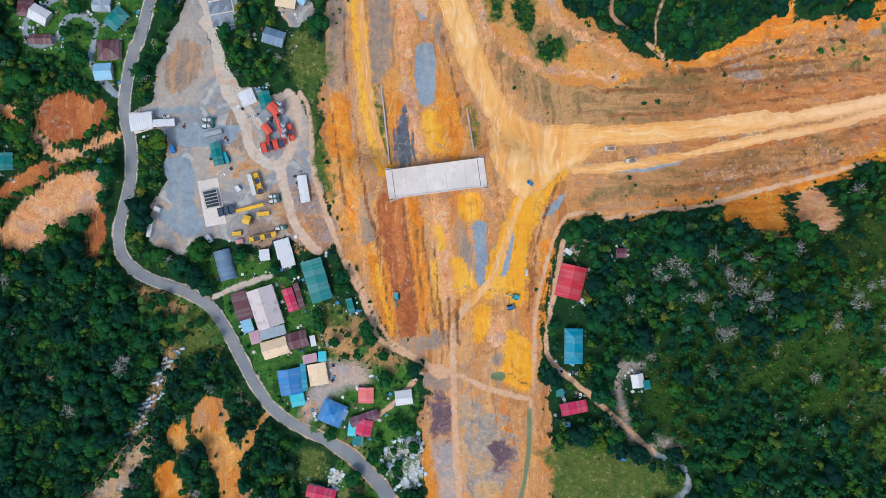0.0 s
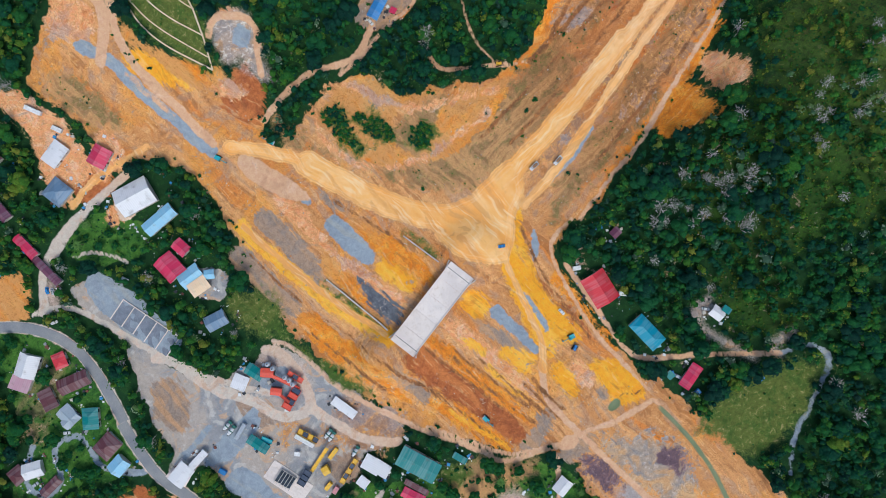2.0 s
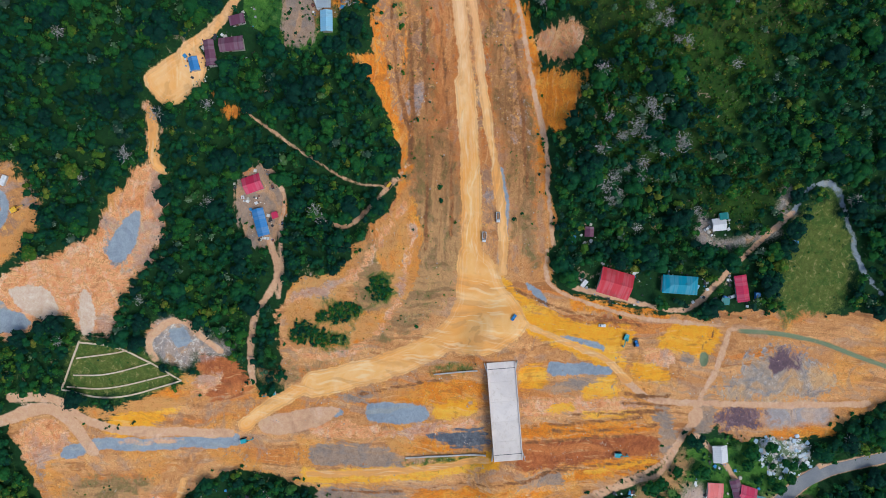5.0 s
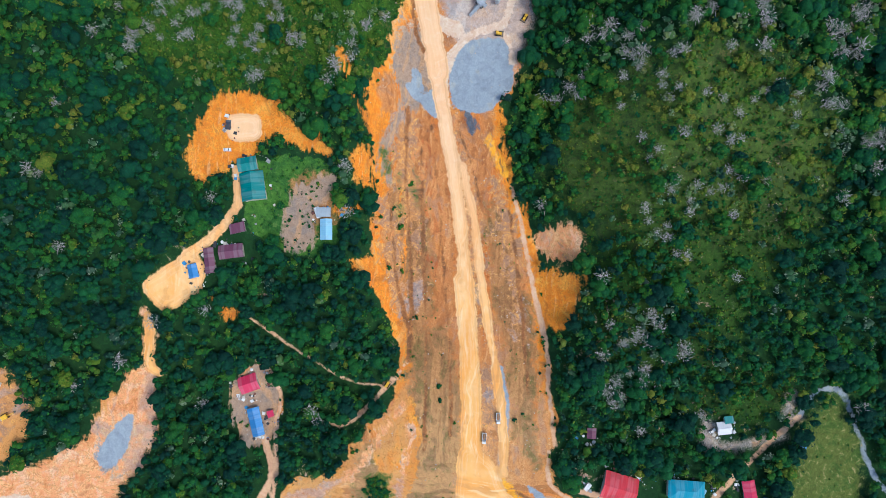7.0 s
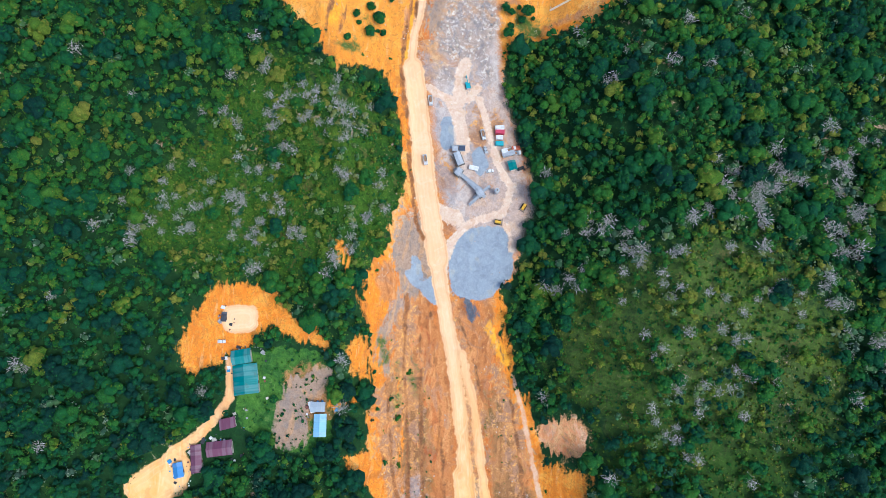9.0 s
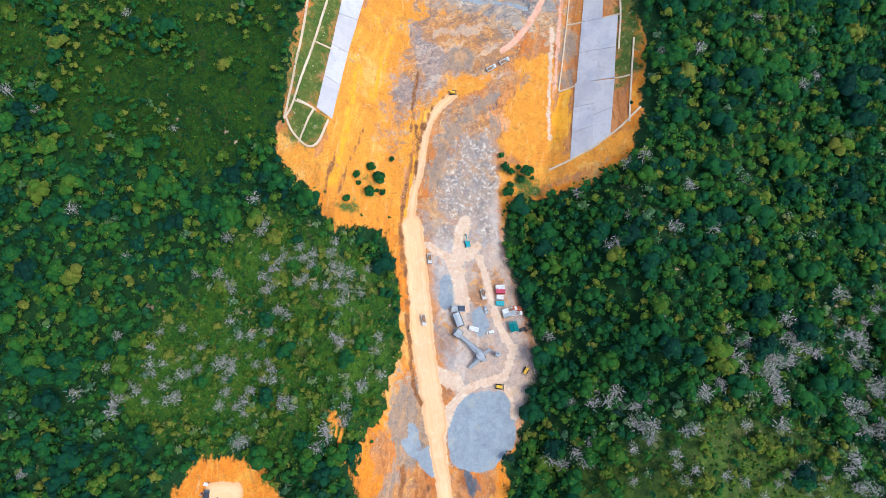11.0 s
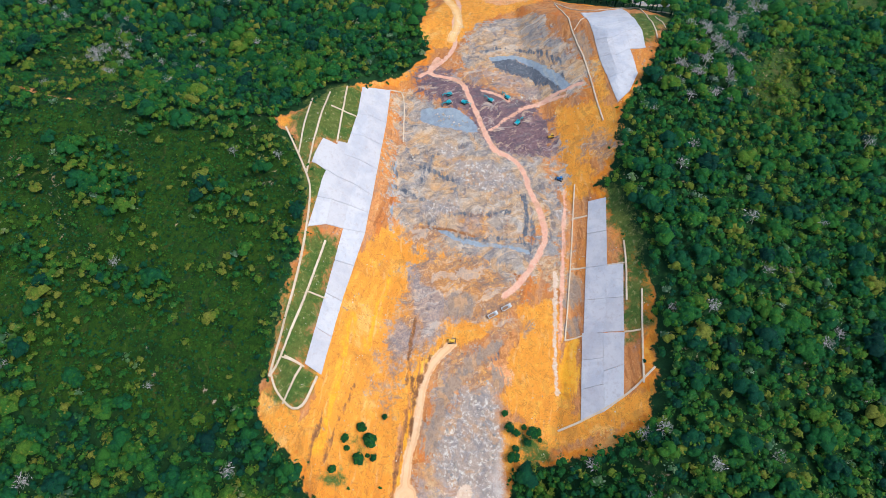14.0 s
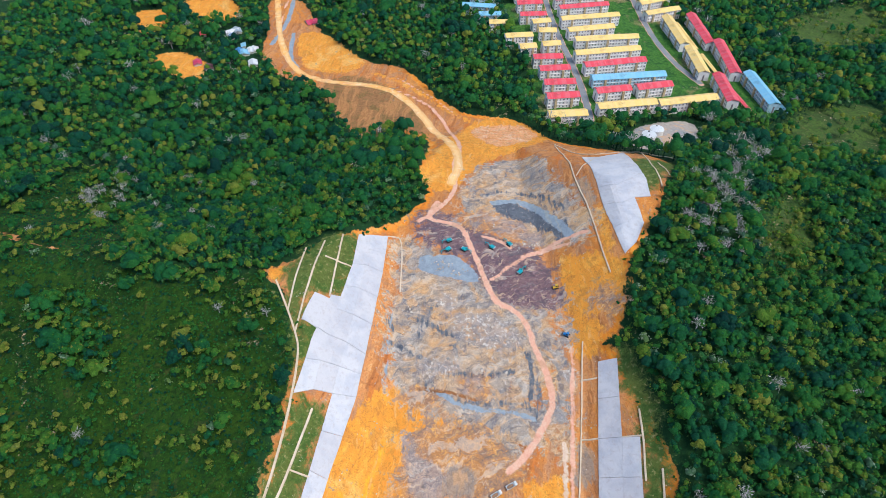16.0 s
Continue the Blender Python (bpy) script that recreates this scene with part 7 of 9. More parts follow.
house("crimson", -66.4, 114.3, 10.4, 8.8, 88, 3.6, "gable")
house("crimson", -57.5, 116.7, 6.6, 5.3, -87, 3.6, "gable")
house("sky", -63.2, 105.9, 9.7, 7.0, -8, 3.2, "gable")
house("cream", -63.4, 100.5, 8.2, 6.1, -10, 3.2, "low")
house("bluegrey", -68.5, 85.8, 8.8, 6.5, -17, 2.8, "gable")
house("sky", -120.0, 165.1, 4.8, 4.2, 76, 2.4, "gable")
house("teal", -176.3, 35.3, 7.1, 5.6, -87, 3.2, "gable")
house("crimson", -54.2, 164.5, 8.2, 7.8, 17, 3.2, "gable")
house("white", -56.0, 143.9, 14.8, 11.5, -16, 4.0, "gable")
house("sky", -55.8, 130.8, 14.4, 6.1, -4, 3.2, "gable")
house("bluegrey", -76.3, 166.6, 9.2, 9.1, -83, 3.2, "hip")
house("white", -65.9, 177.4, 9.8, 7.1, 9, 2.4, "low")
house("maroon", -84.6, 193.8, 7.5, 5.5, -85, 2.8, "gable")
house("crimson", 81.9, 132.1, 7.4, 6.6, -68, 3.2, "gable")
house("blue", 67.0, 128.9, 11.1, 4.8, 18, 3.2, "gable")
house("crimson", 70.2, 123.6, 2.6, 2.6, -68, 2.4, "shed")
house("teal", 163.9, 133.0, 7.1, 5.2, -77, 3.2, "gable")
house("teal", 156.1, 130.9, 10.7, 8.9, 11, 3.6, "gable")
house("plum", 127.9, 145.6, 9.6, 3.8, 11, 2.8, "gable")
house("plum", 131.8, 138.0, 9.1, 5.2, -80, 2.8, "gable")
house("plum", 140.5, 136.0, 5.7, 3.8, -73, 2.4, "shed")
house("blue", 123.7, 151.5, 5.3, 3.5, 17, 2.4, "gable")
house("sky", 141.7, 103.0, 7.9, 4.5, 4, 2.8, "gable")
house("grey", 148.0, 104.3, 5.3, 3.5, -87, 2.4, "low")
house("slate", 177.5, 140.4, 3.5, 2.0, -0, 2.0, "low")
house("crimson", 682.6, 282.8, 8.5, 6.7, 26, 2.4, "gable")
house("white", 743.0, 275.2, 11.3, 10.3, -61, 2.4, "gable")
house("sky", 702.5, 252.8, 9.1, 9.0, 23, 2.4, "gable")
house("white", 709.2, 246.6, 9.1, 7.7, 22, 2.4, "gable")
house("crimson", 769.6, 214.0, 10.4, 10.3, -56, 2.4, "gable")
house("blue", 732.8, 271.3, 9.7, 6.5, 23, 2.4, "gable")
house("maroon", 675.1, 271.3, 8.5, 6.8, 25, 2.4, "gable")
house("crimson", -101.0, 160.1, 11.2, 3.9, 89, 2.7, "gable")
house("plum", -102.4, 147.9, 14.7, 3.2, 90, 2.7, "gable")
house("plum", -97.6, 177.6, 10.4, 4.5, 86, 2.7, "gable")
house("sky", -57.1, 101.0, 4.2, 3.9, -36, 2.7, "gable")
house("teal", 243.4, 37.9, 4.0, 3.2, 16, 2.6, "gable")


# ---- concrete works: bridge, slope facings, drains, walls, pads ----
def slab_material(name, a, b, stain):
    n = Net(name)
    at = n.coord()
    big, mid, fine = n.noise(0.12, 4, 0.6, at, 0.5), n.noise(0.7, 5, 0.65, at, 0.4), n.noise(6, 3, 0.6, at)
    c = n.mix(n.step(big, 0.38, 0.66), a, b)
    c = n.mix(n.math("MULTIPLY", n.step(mid, 0.5, 0.72), 0.55), c, stain)
    c = n.mix(0.25, c, n.mix(fine, (0.1, 0.1, 0.1), (0.9, 0.9, 0.9)), "OVERLAY")
    c = n.mix(n.math("MULTIPLY", n.rand(), 0.25), c, stain)
    n.bump(n.math("ADD", fine, mid), 0.4, 0.06)
    return n.done(c, 0.9, 0, 0.2)


DECK = slab_material("bridge_concrete", lin(236, 222, 212), lin(222, 208, 200), lin(204, 184, 166))
SPRAYED = slab_material("sprayed_concrete", lin(208, 203, 204), lin(190, 188, 194), lin(182, 168, 164))
DRAIN = slab_material("drain_concrete", lin(226, 206, 180), lin(208, 186, 158), lin(190, 158, 122))
TAR = surface("joint_tar", lin(95, 92, 95), lin(70, 68, 70), 0.95)


def bridge(_, *xy):
    p = [Vector((xy[i], xy[i + 1])) for i in range(0, 8, 2)]
    a, b = (p[0] + p[3]) / 2, (p[1] + p[2]) / 2
    mid, run = (a + b) / 2, (b - a)
    length, width = run.length, ((p[0] - p[3]).length + (p[1] - p[2]).length) / 2
    top = 3.3
    ob = thing("bridge", pose(mid.x, mid.y, 0, 0, 0, math.degrees(math.atan2(run.y, run.x))), "pale concrete road bridge without surfacing, standing in bare earth", "bridge")
    n = 5
    for k in range(n):
        bm = bmesh.new()
        w = length / n
        box(bm, -length / 2 + w * (k + 0.5), 0, top - 0.55, w - 0.05, width, 0.55, 0, 0.03)
        part("deck_slab", bm, DECK, ob)
    for side in (-1, 1):
        bm = bmesh.new()
        box(bm, 0, side * (width / 2 - 0.16), top, length, 0.3, 0.55, 0, 0.04)
        part("parapet", bm, DECK, ob)
        bm = bmesh.new()
        box(bm, side * (length / 2 - 2.6), 0, top + 0.004, 0.22, width - 0.7, 0.02)
        part("joint", bm, TAR, ob, "dark expansion joint")
        bm = bmesh.new()
        box(bm, side * (length / 2 - 0.9), 0, -4, 1.6, width - 0.2, top + 3.4, 0, 0.05)
        part("abutment", bm, CONCRETE, ob)
        for k in (-1, 1):
            bm = bmesh.new()
            box(bm, side * (length / 2 - 2.2), k * (width / 2 + 0.3), -3.5, 4.5, 0.35, top + 3.2, k * side * 14)
            part("wing_wall", bm, CONCRETE, ob)
    for k in range(6):
        bm = bmesh.new()
        box(bm, 0, -width / 2 + width / 6 * (k + 0.5), top - 1.25, length - 1.8, 0.5, 0.7)
        part("girder", bm, CONCRETE, ob)
    for x in (-0.17, 0.17):
        bm = bmesh.new()
        box(bm, x * length, 0, top - 1.9, 0.9, width - 1, 0.65)
        for k in range(3):
            rod(bm, (x * length, (k - 1) * width / 3, -4), (x * length, (k - 1) * width / 3, top - 1.9), 0.4, None, 12)
        part("pier", bm, CONCRETE, ob)


NORTH = thing("slope_facing", pose(0, 0, 0), "white sprayed-concrete panels facing the north cut slope", "slope facing", kind="structure")
SOUTH = thing("slope_facing", pose(0, 0, 0), "white sprayed-concrete panels facing the south cut slope", "slope facing", kind="structure")


def drape(q, nu, nv, lift, thick):
    """A slab over four plan corners that follows the ground, with closed sides."""
    bm = bmesh.new()
    grid = []
    for i in range(nu + 1):
        row = []
        for j in range(nv + 1):
            u, v = i / nu, j / nv
            x, y = (q[0] * (1 - u) + q[1] * u) * (1 - v) + (q[3] * (1 - u) + q[2] * u) * v
            row.append((x, y, at_z(x, y) + lift))
        grid.append(row)
    top = [[bm.verts.new(p) for p in row] for row in grid]
    low = [[bm.verts.new((p[0], p[1], p[2] - thick)) for p in row] for row in grid]
    for i in range(nu):
        for j in range(nv):
            bm.faces.new((top[i][j], top[i + 1][j], top[i + 1][j + 1], top[i][j + 1]))
            bm.faces.new((low[i][j], low[i][j + 1], low[i + 1][j + 1], low[i + 1][j]))
    rim = [(i, 0) for i in range(nu)] + [(nu, j) for j in range(nv)] + [(i, nv) for i in range(nu, 0, -1)] + [(0, j) for j in range(nv, 0, -1)]
    for (a, b), (c, d) in zip(rim, rim[1:] + rim[:1]):
        bm.faces.new((top[a][b], low[a][b], low[c][d], top[c][d]))
    return bm


def panel(face, *xy):
    """A facing field, cast in bays with open joints."""
    q = np.array(xy, float).reshape(4, 2)
    along = np.hypot(*(q[3] - q[0]))
    n = max(1, round(along / 13))
    for k in range(n):
        a, b = k / n + 0.05 / along, (k + 1) / n - 0.05 / along
        bay = [q[0] * (1 - a) + q[3] * a, q[1] * (1 - a) + q[2] * a, q[1] * (1 - b) + q[2] * b, q[0] * (1 - b) + q[3] * b]
        mid = sum(bay) / 4
        bay = [mid + (c - mid) * 0.994 for c in bay]
        part("panel", drape(bay, 6, 8, 0.38, 0.8), SPRAYED, face)


def drain(width, *xy):
    ribbon("drain", xy, width, 0.42, DRAIN, "pale concrete slope drain", "drain")


def low_wall(h, *xy):
    ribbon("retaining_wall", xy, 0.5, h, CONCRETE, "low pale concrete retaining wall", "retaining wall", 1.2)


def pad(colour, *xy):
    q = np.array(xy, float).reshape(4, 2)
    tagged(part("slab", drape([*q], 8, 8, 0.28, 0.6), DECK), "stained concrete yard slab", "slab", kind="structure")


def bays(n, *xy):
    """Aggregate bays: upright dividers with dark stone between them."""
    q = [Vector((xy[i], xy[i + 1])) for i in range(0, 8, 2)]
    mid, run, across = sum(q, Vector((0, 0))) / 4, q[3] - q[0], q[1] - q[0]
    ob = thing("aggregate_bay", pose(mid.x, mid.y, at_z(*mid) + 0.3, 0, 0, math.degrees(math.atan2(across.y, across.x))), "concrete aggregate bays filled with dark crushed stone", "aggregate bay")
    w, d = across.length, run.length
    for k in range(n + 1):
        bm = bmesh.new()
        box(bm, 0, -d / 2 + d * k / n, 0, w, 0.22, 1.3, 0, 0.03)
        part("divider", bm, CONCRETE, ob)
    stone = surface("crushed_stone", lin(72, 82, 96), lin(58, 64, 74), 0.95, 1.2, 0, 0.2, 0.5, 0.8)
    for k in range(n):
        bm = bmesh.new()
        rng = random.Random(k)
        bmesh.ops.create_grid(bm, x_segments=8, y_segments=4, size=0.5, matrix=Matrix.Translation((0, -d / 2 + d * (k + 0.5) / n, 0.25)) @ Matrix.Diagonal((w * 0.86, d / n - 0.3, 1, 1)))
        for v in bm.verts:
            v.co.z += 0.5 * max(0, 1 - abs(v.co.x) / (w * 0.43)) + rng.uniform(-0.06, 0.06)
        part("stone_fill", bm, stone, ob)
    bm = bmesh.new()
    box(bm, w / 2, 0, 0, 0.22, d, 1.4, 0, 0.03)
    part("back_wall", bm, CONCRETE, ob)


def court(n, *xy):
    """A walled yard divided by low kerbs."""
    q = [Vector((xy[i], xy[i + 1])) for i in range(0, 8, 2)]
    mid, run, across = sum(q, Vector((0, 0))) / 4, q[3] - q[0], q[1] - q[0]
    ob = thing("casting_yard", pose(mid.x, mid.y, at_z(*mid) + 0.15, 0, 0, math.degrees(math.atan2(across.y, across.x))), "gravel yard divided by low white concrete kerbs", "yard")
    w, d = across.length, run.length
    bm = bmesh.new()
    box(bm, 0, 0, -0.7, w, d, 0.8)
    part("yard_floor", bm, surface("yard_gravel", lin(136, 140, 150), lin(112, 118, 128), 0.95, 0.3, 0, 0.2, 0.4), ob)
    for k in range(n + 2):
        bm = bmesh.new()
        box(bm, 0, -d / 2 + d * k / (n + 1), 0, w, 0.4, 0.5, 0, 0.04)
        part("kerb", bm, DECK, ob)
    bm = bmesh.new()
    box(bm, w / 2, 0, 0, 0.4, d + 0.4, 0.5, 0, 0.04)
    part("kerb", bm, DECK, ob)


# ---- machines and site plant ----
PAINT = {k: surface("paint_" + k, v, tuple(c * 0.75 + 0.03 for c in v), 0.5, 1.5, 0, 0.4, 0.2) for k, v in dict(
    teal=lin(30, 165, 175), yellow=lin(240, 185, 40), blue=lin(40, 130, 200), white=lin(228, 226, 224), red=lin(235, 85, 60), green=lin(20, 105, 90),
    grey=lin(176, 180, 186), slate=lin(52, 66, 92), crimson=lin(200, 60, 90), rust=lin(190, 90, 55), rose=lin(220, 150, 150), sky=lin(140, 190, 215), black=lin(35, 36, 40), silver=lin(180, 184, 190)).items()}
RUBBER = surface("rubber", lin(42, 42, 44), lin(60, 54, 48), 0.9, 3)
STEEL = surface("worn_steel", lin(120, 118, 116), lin(96, 88, 80), 0.55, 2, 0.6, 0.5)
GLASS = surface("cab_glass", lin(38, 50, 60), lin(30, 40, 48), 0.12, 1, 0, 0.6)
MADE = {}


def stand(x, y, turn, lift=0.0):
    """A pose on the ground, tipped with its slope."""
    e = 1.5
    nrm = Vector((at_z(x - e, y) - at_z(x + e, y), at_z(x, y - e) - at_z(x, y + e), 2 * e)).normalized()
    tip = Vector((0, 0, 1)).rotation_difference(nrm).to_matrix().to_4x4()
    return Matrix.Translation((x, y, at_z(x, y) + lift)) @ tip @ Matrix.Rotation(radians(turn), 4, "Z")


def again(key, m, build):
    """The first of a kind is built, the others are copies of it."""
    if key not in MADE:
        MADE[key] = build(m)
        return MADE[key]
    return copy_thing(MADE[key], m)


def wheel_set(ob, xs, y, r, w):
    for x in xs:
        for s in (-1, 1):
            bm = bmesh.new()
            rod(bm, (x, s * y - w / 2, r), (x, s * y + w / 2, r), r, None, 14)
            tyre = part("wheel", bm, RUBBER, ob)
            bm = bmesh.new()
            rod(bm, (x, s * y - w / 2 - 0.01, r), (x, s * y + w / 2 + 0.01, r), r * 0.55, None, 10)
            part("rim", bm, STEEL, tyre)


def excavator(colour, x, y, turn, size):
    def build(m):
        ob = thing("excavator", m, "%s tracked excavator at work on bare soil" % dict(teal="turquoise", yellow="yellow")[colour], "excavator", "excavators on the earthworks")
        paint = PAINT[colour]
        for s in (-1, 1):
            bm = bmesh.new()
            box(bm, -0.9, s * 0.85, 0.02, 2.7, 0.42, 0.62, 0, 0.18)
            part("track", bm, RUBBER, ob)
        bm = box(bmesh.new(), -0.9, 0, 0.3, 1.5, 1.4, 0.4, 0, 0.05)
        part("undercarriage", bm, STEEL, ob)
        bm = box(bmesh.new(), -1.1, -0.1, 0.72, 2.2, 1.7, 0.75, 0, 0.1)
        part("engine_house", bm, paint, ob)
        bm = box(bmesh.new(), -2.25, 0, 0.75, 0.45, 1.75, 0.7, 0, 0.15)
        part("counterweight", bm, PAINT["grey"], ob)
        bm = box(bmesh.new(), -0.25, 0.55, 0.75, 1.15, 0.7, 1.15, 0, 0.08)
        cab = part("cab", bm, paint, ob)
        bm = box(bmesh.new(), -0.22, 0.55, 1.15, 1.17, 0.72, 0.5, 0, 0.02)
        part("cab_window", bm, GLASS, cab)
        bm = bmesh.new()
        box(bm, 0.7, -0.05, 1.35, 2.2, 0.3, 0.34, 0, 0.04, -38)
        box(bm, 2.0, -0.05, 1.85, 1.5, 0.28, 0.3, 0, 0.04, 20)
        part("boom", bm, paint, ob)
        bm = box(bmesh.new(), 2.75, -0.05, 0.75, 0.24, 0.22, 1.5, 0, 0.03, 14)
        part("arm", bm, paint, ob)
        bm = bmesh.new()
        prism(bm, [(2.45, -0.4), (2.95, -0.4), (3.1, 0.3), (2.5, 0.3)], 0.15, 0.65)
        part("bucket", bm, STEEL, ob)
        return ob
    again("excavator" + colour, stand(x, y, turn), build)


def bulldozer(colour, x, y, turn, size):
    def build(m):
        ob = thing("bulldozer", m, "%s tracked loader with a front blade" % colour, "bulldozer")
        for s in (-1, 1):
            bm = box(bmesh.new(), -0.2, s * 0.75, 0.02, 2.4, 0.45, 0.75, 0, 0.2)
            part("track", bm, RUBBER, ob)
        part("hull", box(bmesh.new(), 0.1, 0, 0.4, 2.2, 1.05, 0.8, 0, 0.08), PAINT[colour], ob)
        cab = part("cab", box(bmesh.new(), -0.6, 0, 1.2, 1.0, 1.1, 0.95, 0, 0.06), PAINT[colour], ob)
        part("cab_window", box(bmesh.new(), -0.6, 0, 1.4, 1.03, 1.13, 0.45, 0, 0.02), GLASS, cab)
        bm = bmesh.new()
        shell(bm, [(-0.5, 0.0), (-0.35, 0.4), (-0.42, 0.9)], 1.3, 0.12)
        bmesh.ops.rotate(bm, verts=bm.verts, matrix=Matrix.Rotation(radians(-90), 3, "Z"))
        bmesh.ops.translate(bm, verts=bm.verts, vec=(2.1, 0, 0.05))
        part("blade", bm, STEEL, ob)
        for s in (-1, 1):
            part("push_arm", box(bmesh.new(), 1.0, s * 0.95, 0.4, 1.7, 0.16, 0.2), STEEL, ob)
        return ob
    again("bulldozer" + colour, stand(x, y, turn), build)


def mixer_truck(x, y, turn, size):
    def build(m):
        ob = thing("mixer_truck", m, "concrete mixer truck with a teal and white drum, parked", "mixer truck", "mixer trucks in the yard")
        part("chassis", box(bmesh.new(), 0, 0, 0.45, 5.0, 1.0, 0.25), STEEL, ob)
        cab = part("cab", box(bmesh.new(), 2.0, 0, 0.5, 1.05, 1.6, 1.35, 0, 0.12), PAINT["green"], ob)
        part("windscreen", box(bmesh.new(), 2.5, 0, 1.15, 0.1, 1.35, 0.5), GLASS, cab)
        bm = bmesh.new()
        rod(bm, (1.2, 0, 1.3), (0.4, 0, 1.45), 0.5, 0.85, 16), rod(bm, (0.4, 0, 1.45), (-0.9, 0, 1.65), 0.85, 0.8, 16), rod(bm, (-0.9, 0, 1.65), (-2.0, 0, 1.95), 0.8, 0.35, 16)
        part("drum", bm, PAINT["white"], ob)
        bm = rod(bmesh.new(), (0.1, 0, 1.5), (-0.35, 0, 1.57), 0.875, 0.865, 16)
        part("drum_band", bm, PAINT["green"], ob)
        part("chute", box(bmesh.new(), -2.35, 0, 1.0, 0.8, 0.5, 0.12, 0, 0.02, 30), STEEL, ob)
        wheel_set(ob, (1.75, -0.9, -1.7), 0.7, 0.36, 0.26)
        return ob
    again("mixer_truck", stand(x, y, turn), build)


def dump_truck(x, y, turn, size):
    def build(m):
        ob = thing("dump_truck", m, "dusty white tipper truck on the haul road", "dump truck", "tipper trucks on site")
        part("chassis", box(bmesh.new(), 0, 0, 0.42, 4.0, 0.9, 0.25), STEEL, ob)
        cab = part("cab", box(bmesh.new(), 1.6, 0, 0.45, 0.95, 1.5, 1.3, 0, 0.1), PAINT["white"], ob)
        part("windscreen", box(bmesh.new(), 2.06, 0, 1.1, 0.08, 1.3, 0.5), GLASS, cab)
        bed = part("tipper_floor", box(bmesh.new(), -0.55, 0, 0.75, 3.0, 1.55, 0.12), PAINT["grey"], ob)
        for s in (-1, 1):
            part("tipper_side", box(bmesh.new(), -0.55, s * 0.75, 0.87, 3.0, 0.09, 0.65), PAINT["white"], bed)
            part("tipper_end", box(bmesh.new(), -0.55 + s * 1.46, 0, 0.87, 0.09, 1.4, 0.65), PAINT["white"], bed)
        bm = bmesh.new()
        bmesh.ops.create_icosphere(bm, subdivisions=2, radius=1, matrix=Matrix.Translation((-0.55, 0, 0.95)) @ Matrix.Diagonal((1.3, 0.62, 0.45, 1)))
        part("load", bm, surface("spoil", lin(170, 130, 96), lin(140, 110, 90), 0.95, 1.5, 0, 0.2, 0.4), ob)
        wheel_set(ob, (1.4, -0.8, -1.5), 0.62, 0.34, 0.25)
        return ob
    again("dump_truck", stand(x, y, turn), build)


def car(x, y, turn, size):
    tone = ("white", "silver", "white", "black", "white", "blue", "silver")[len(MADE.setdefault("cars", [])) % 7]
    MADE["cars"].append(tone)

    def build(m):
        ob = thing("car", m, "small %s car parked on open ground" % tone, "car")
        bm = box(bmesh.new(), 0, 0, 0.22, 2.9, 1.25, 0.5, 0, 0.12)
        part("body", bm, PAINT[tone], ob)
        bm = box(bmesh.new(), -0.15, 0, 0.72, 1.6, 1.1, 0.38, 0, 0.12)
        part("windows", bm, GLASS, ob)
        bm = box(bmesh.new(), -0.15, 0, 1.06, 1.3, 1.0, 0.08, 0, 0.03)
        part("roof", bm, PAINT[tone], ob)
        wheel_set(ob, (0.9, -0.9), 0.56, 0.24, 0.18)
        return ob
    again("car" + tone, stand(x, y, turn), build)


def container(colour, x, y, turn, size):
    w = 1.7
    ob = thing("container", stand(x, y, turn), "%s steel site container" % WORDS.get(colour, colour), "container")
    h, paint = 1.75, PAINT[colour]
    bm = box(bmesh.new(), 0, 0, 0, size, w, h, 0, 0.04)
    part("body", bm, paint, ob)
    for s in (-1, 1):
        bm = bmesh.new()
        for k in range(int(size / 0.4)):
            box(bm, -size / 2 + 0.3 + 0.4 * k, s * (w / 2 + 0.02), 0.15, 0.16, 0.06, h - 0.3)
        part("side_ribs", bm, paint, ob)
        part("roof_rail", box(bmesh.new(), 0, s * (w / 2 - 0.05), h, size, 0.1, 0.07), paint, ob)
        part("door", box(bmesh.new(), size / 2 + 0.03, s * w * 0.24, 0.1, 0.06, w * 0.45, h - 0.2), paint, ob)


def hopper_bar(colour, w, x, y, turn, size):
    """A row of feed hoppers on legs over a collecting belt."""
    ob = thing("hopper_row", stand(x, y, turn), "%s steel row of aggregate hoppers on legs" % WORDS.get(colour, colour), "hopper")
    n = max(2, round(size / 2.4))
    for k in range(n):
        cx = -size / 2 + size * (k + 0.5) / n
        bm = bmesh.new()
        v = [[bm.verts.new((cx + a * s, b * s * w / size * n, z)) for a, b in ((-r, -r), (r, -r), (r, r), (-r, r))] for s, r, z in ((1, size / n / 2 - 0.06, 2.6), (1, size / n / 2 - 0.06, 2.1), (0.35, size / n / 2, 1.0))]
        for q, r in zip(v[:-1], v[1:]):
            for i in range(4):
                bm.faces.new((q[i], q[(i + 1) % 4], r[(i + 1) % 4], r[i]))
        bm.faces.new(v[-1])
        part("hopper", bm, PAINT[colour], ob)
        part("hopper_fill", box(bmesh.new(), cx, 0, 2.2, size / n - 0.35, w - 0.5, 0.12), PAINT["slate"] if k % 2 else PAINT[colour], ob)
        for s in (-1, 1):
            bm = box(bmesh.new(), cx - size / n / 2 + 0.1, s * (w / 2 - 0.15), -0.5, 0.16, 0.16, 2.7)
            part("leg", bm, PAINT[colour], ob)
    for s in (-1, 1):
        part("beam", box(bmesh.new(), 0, s * (w / 2 - 0.08), 2.5, size, 0.14, 0.2), PAINT[colour], ob)


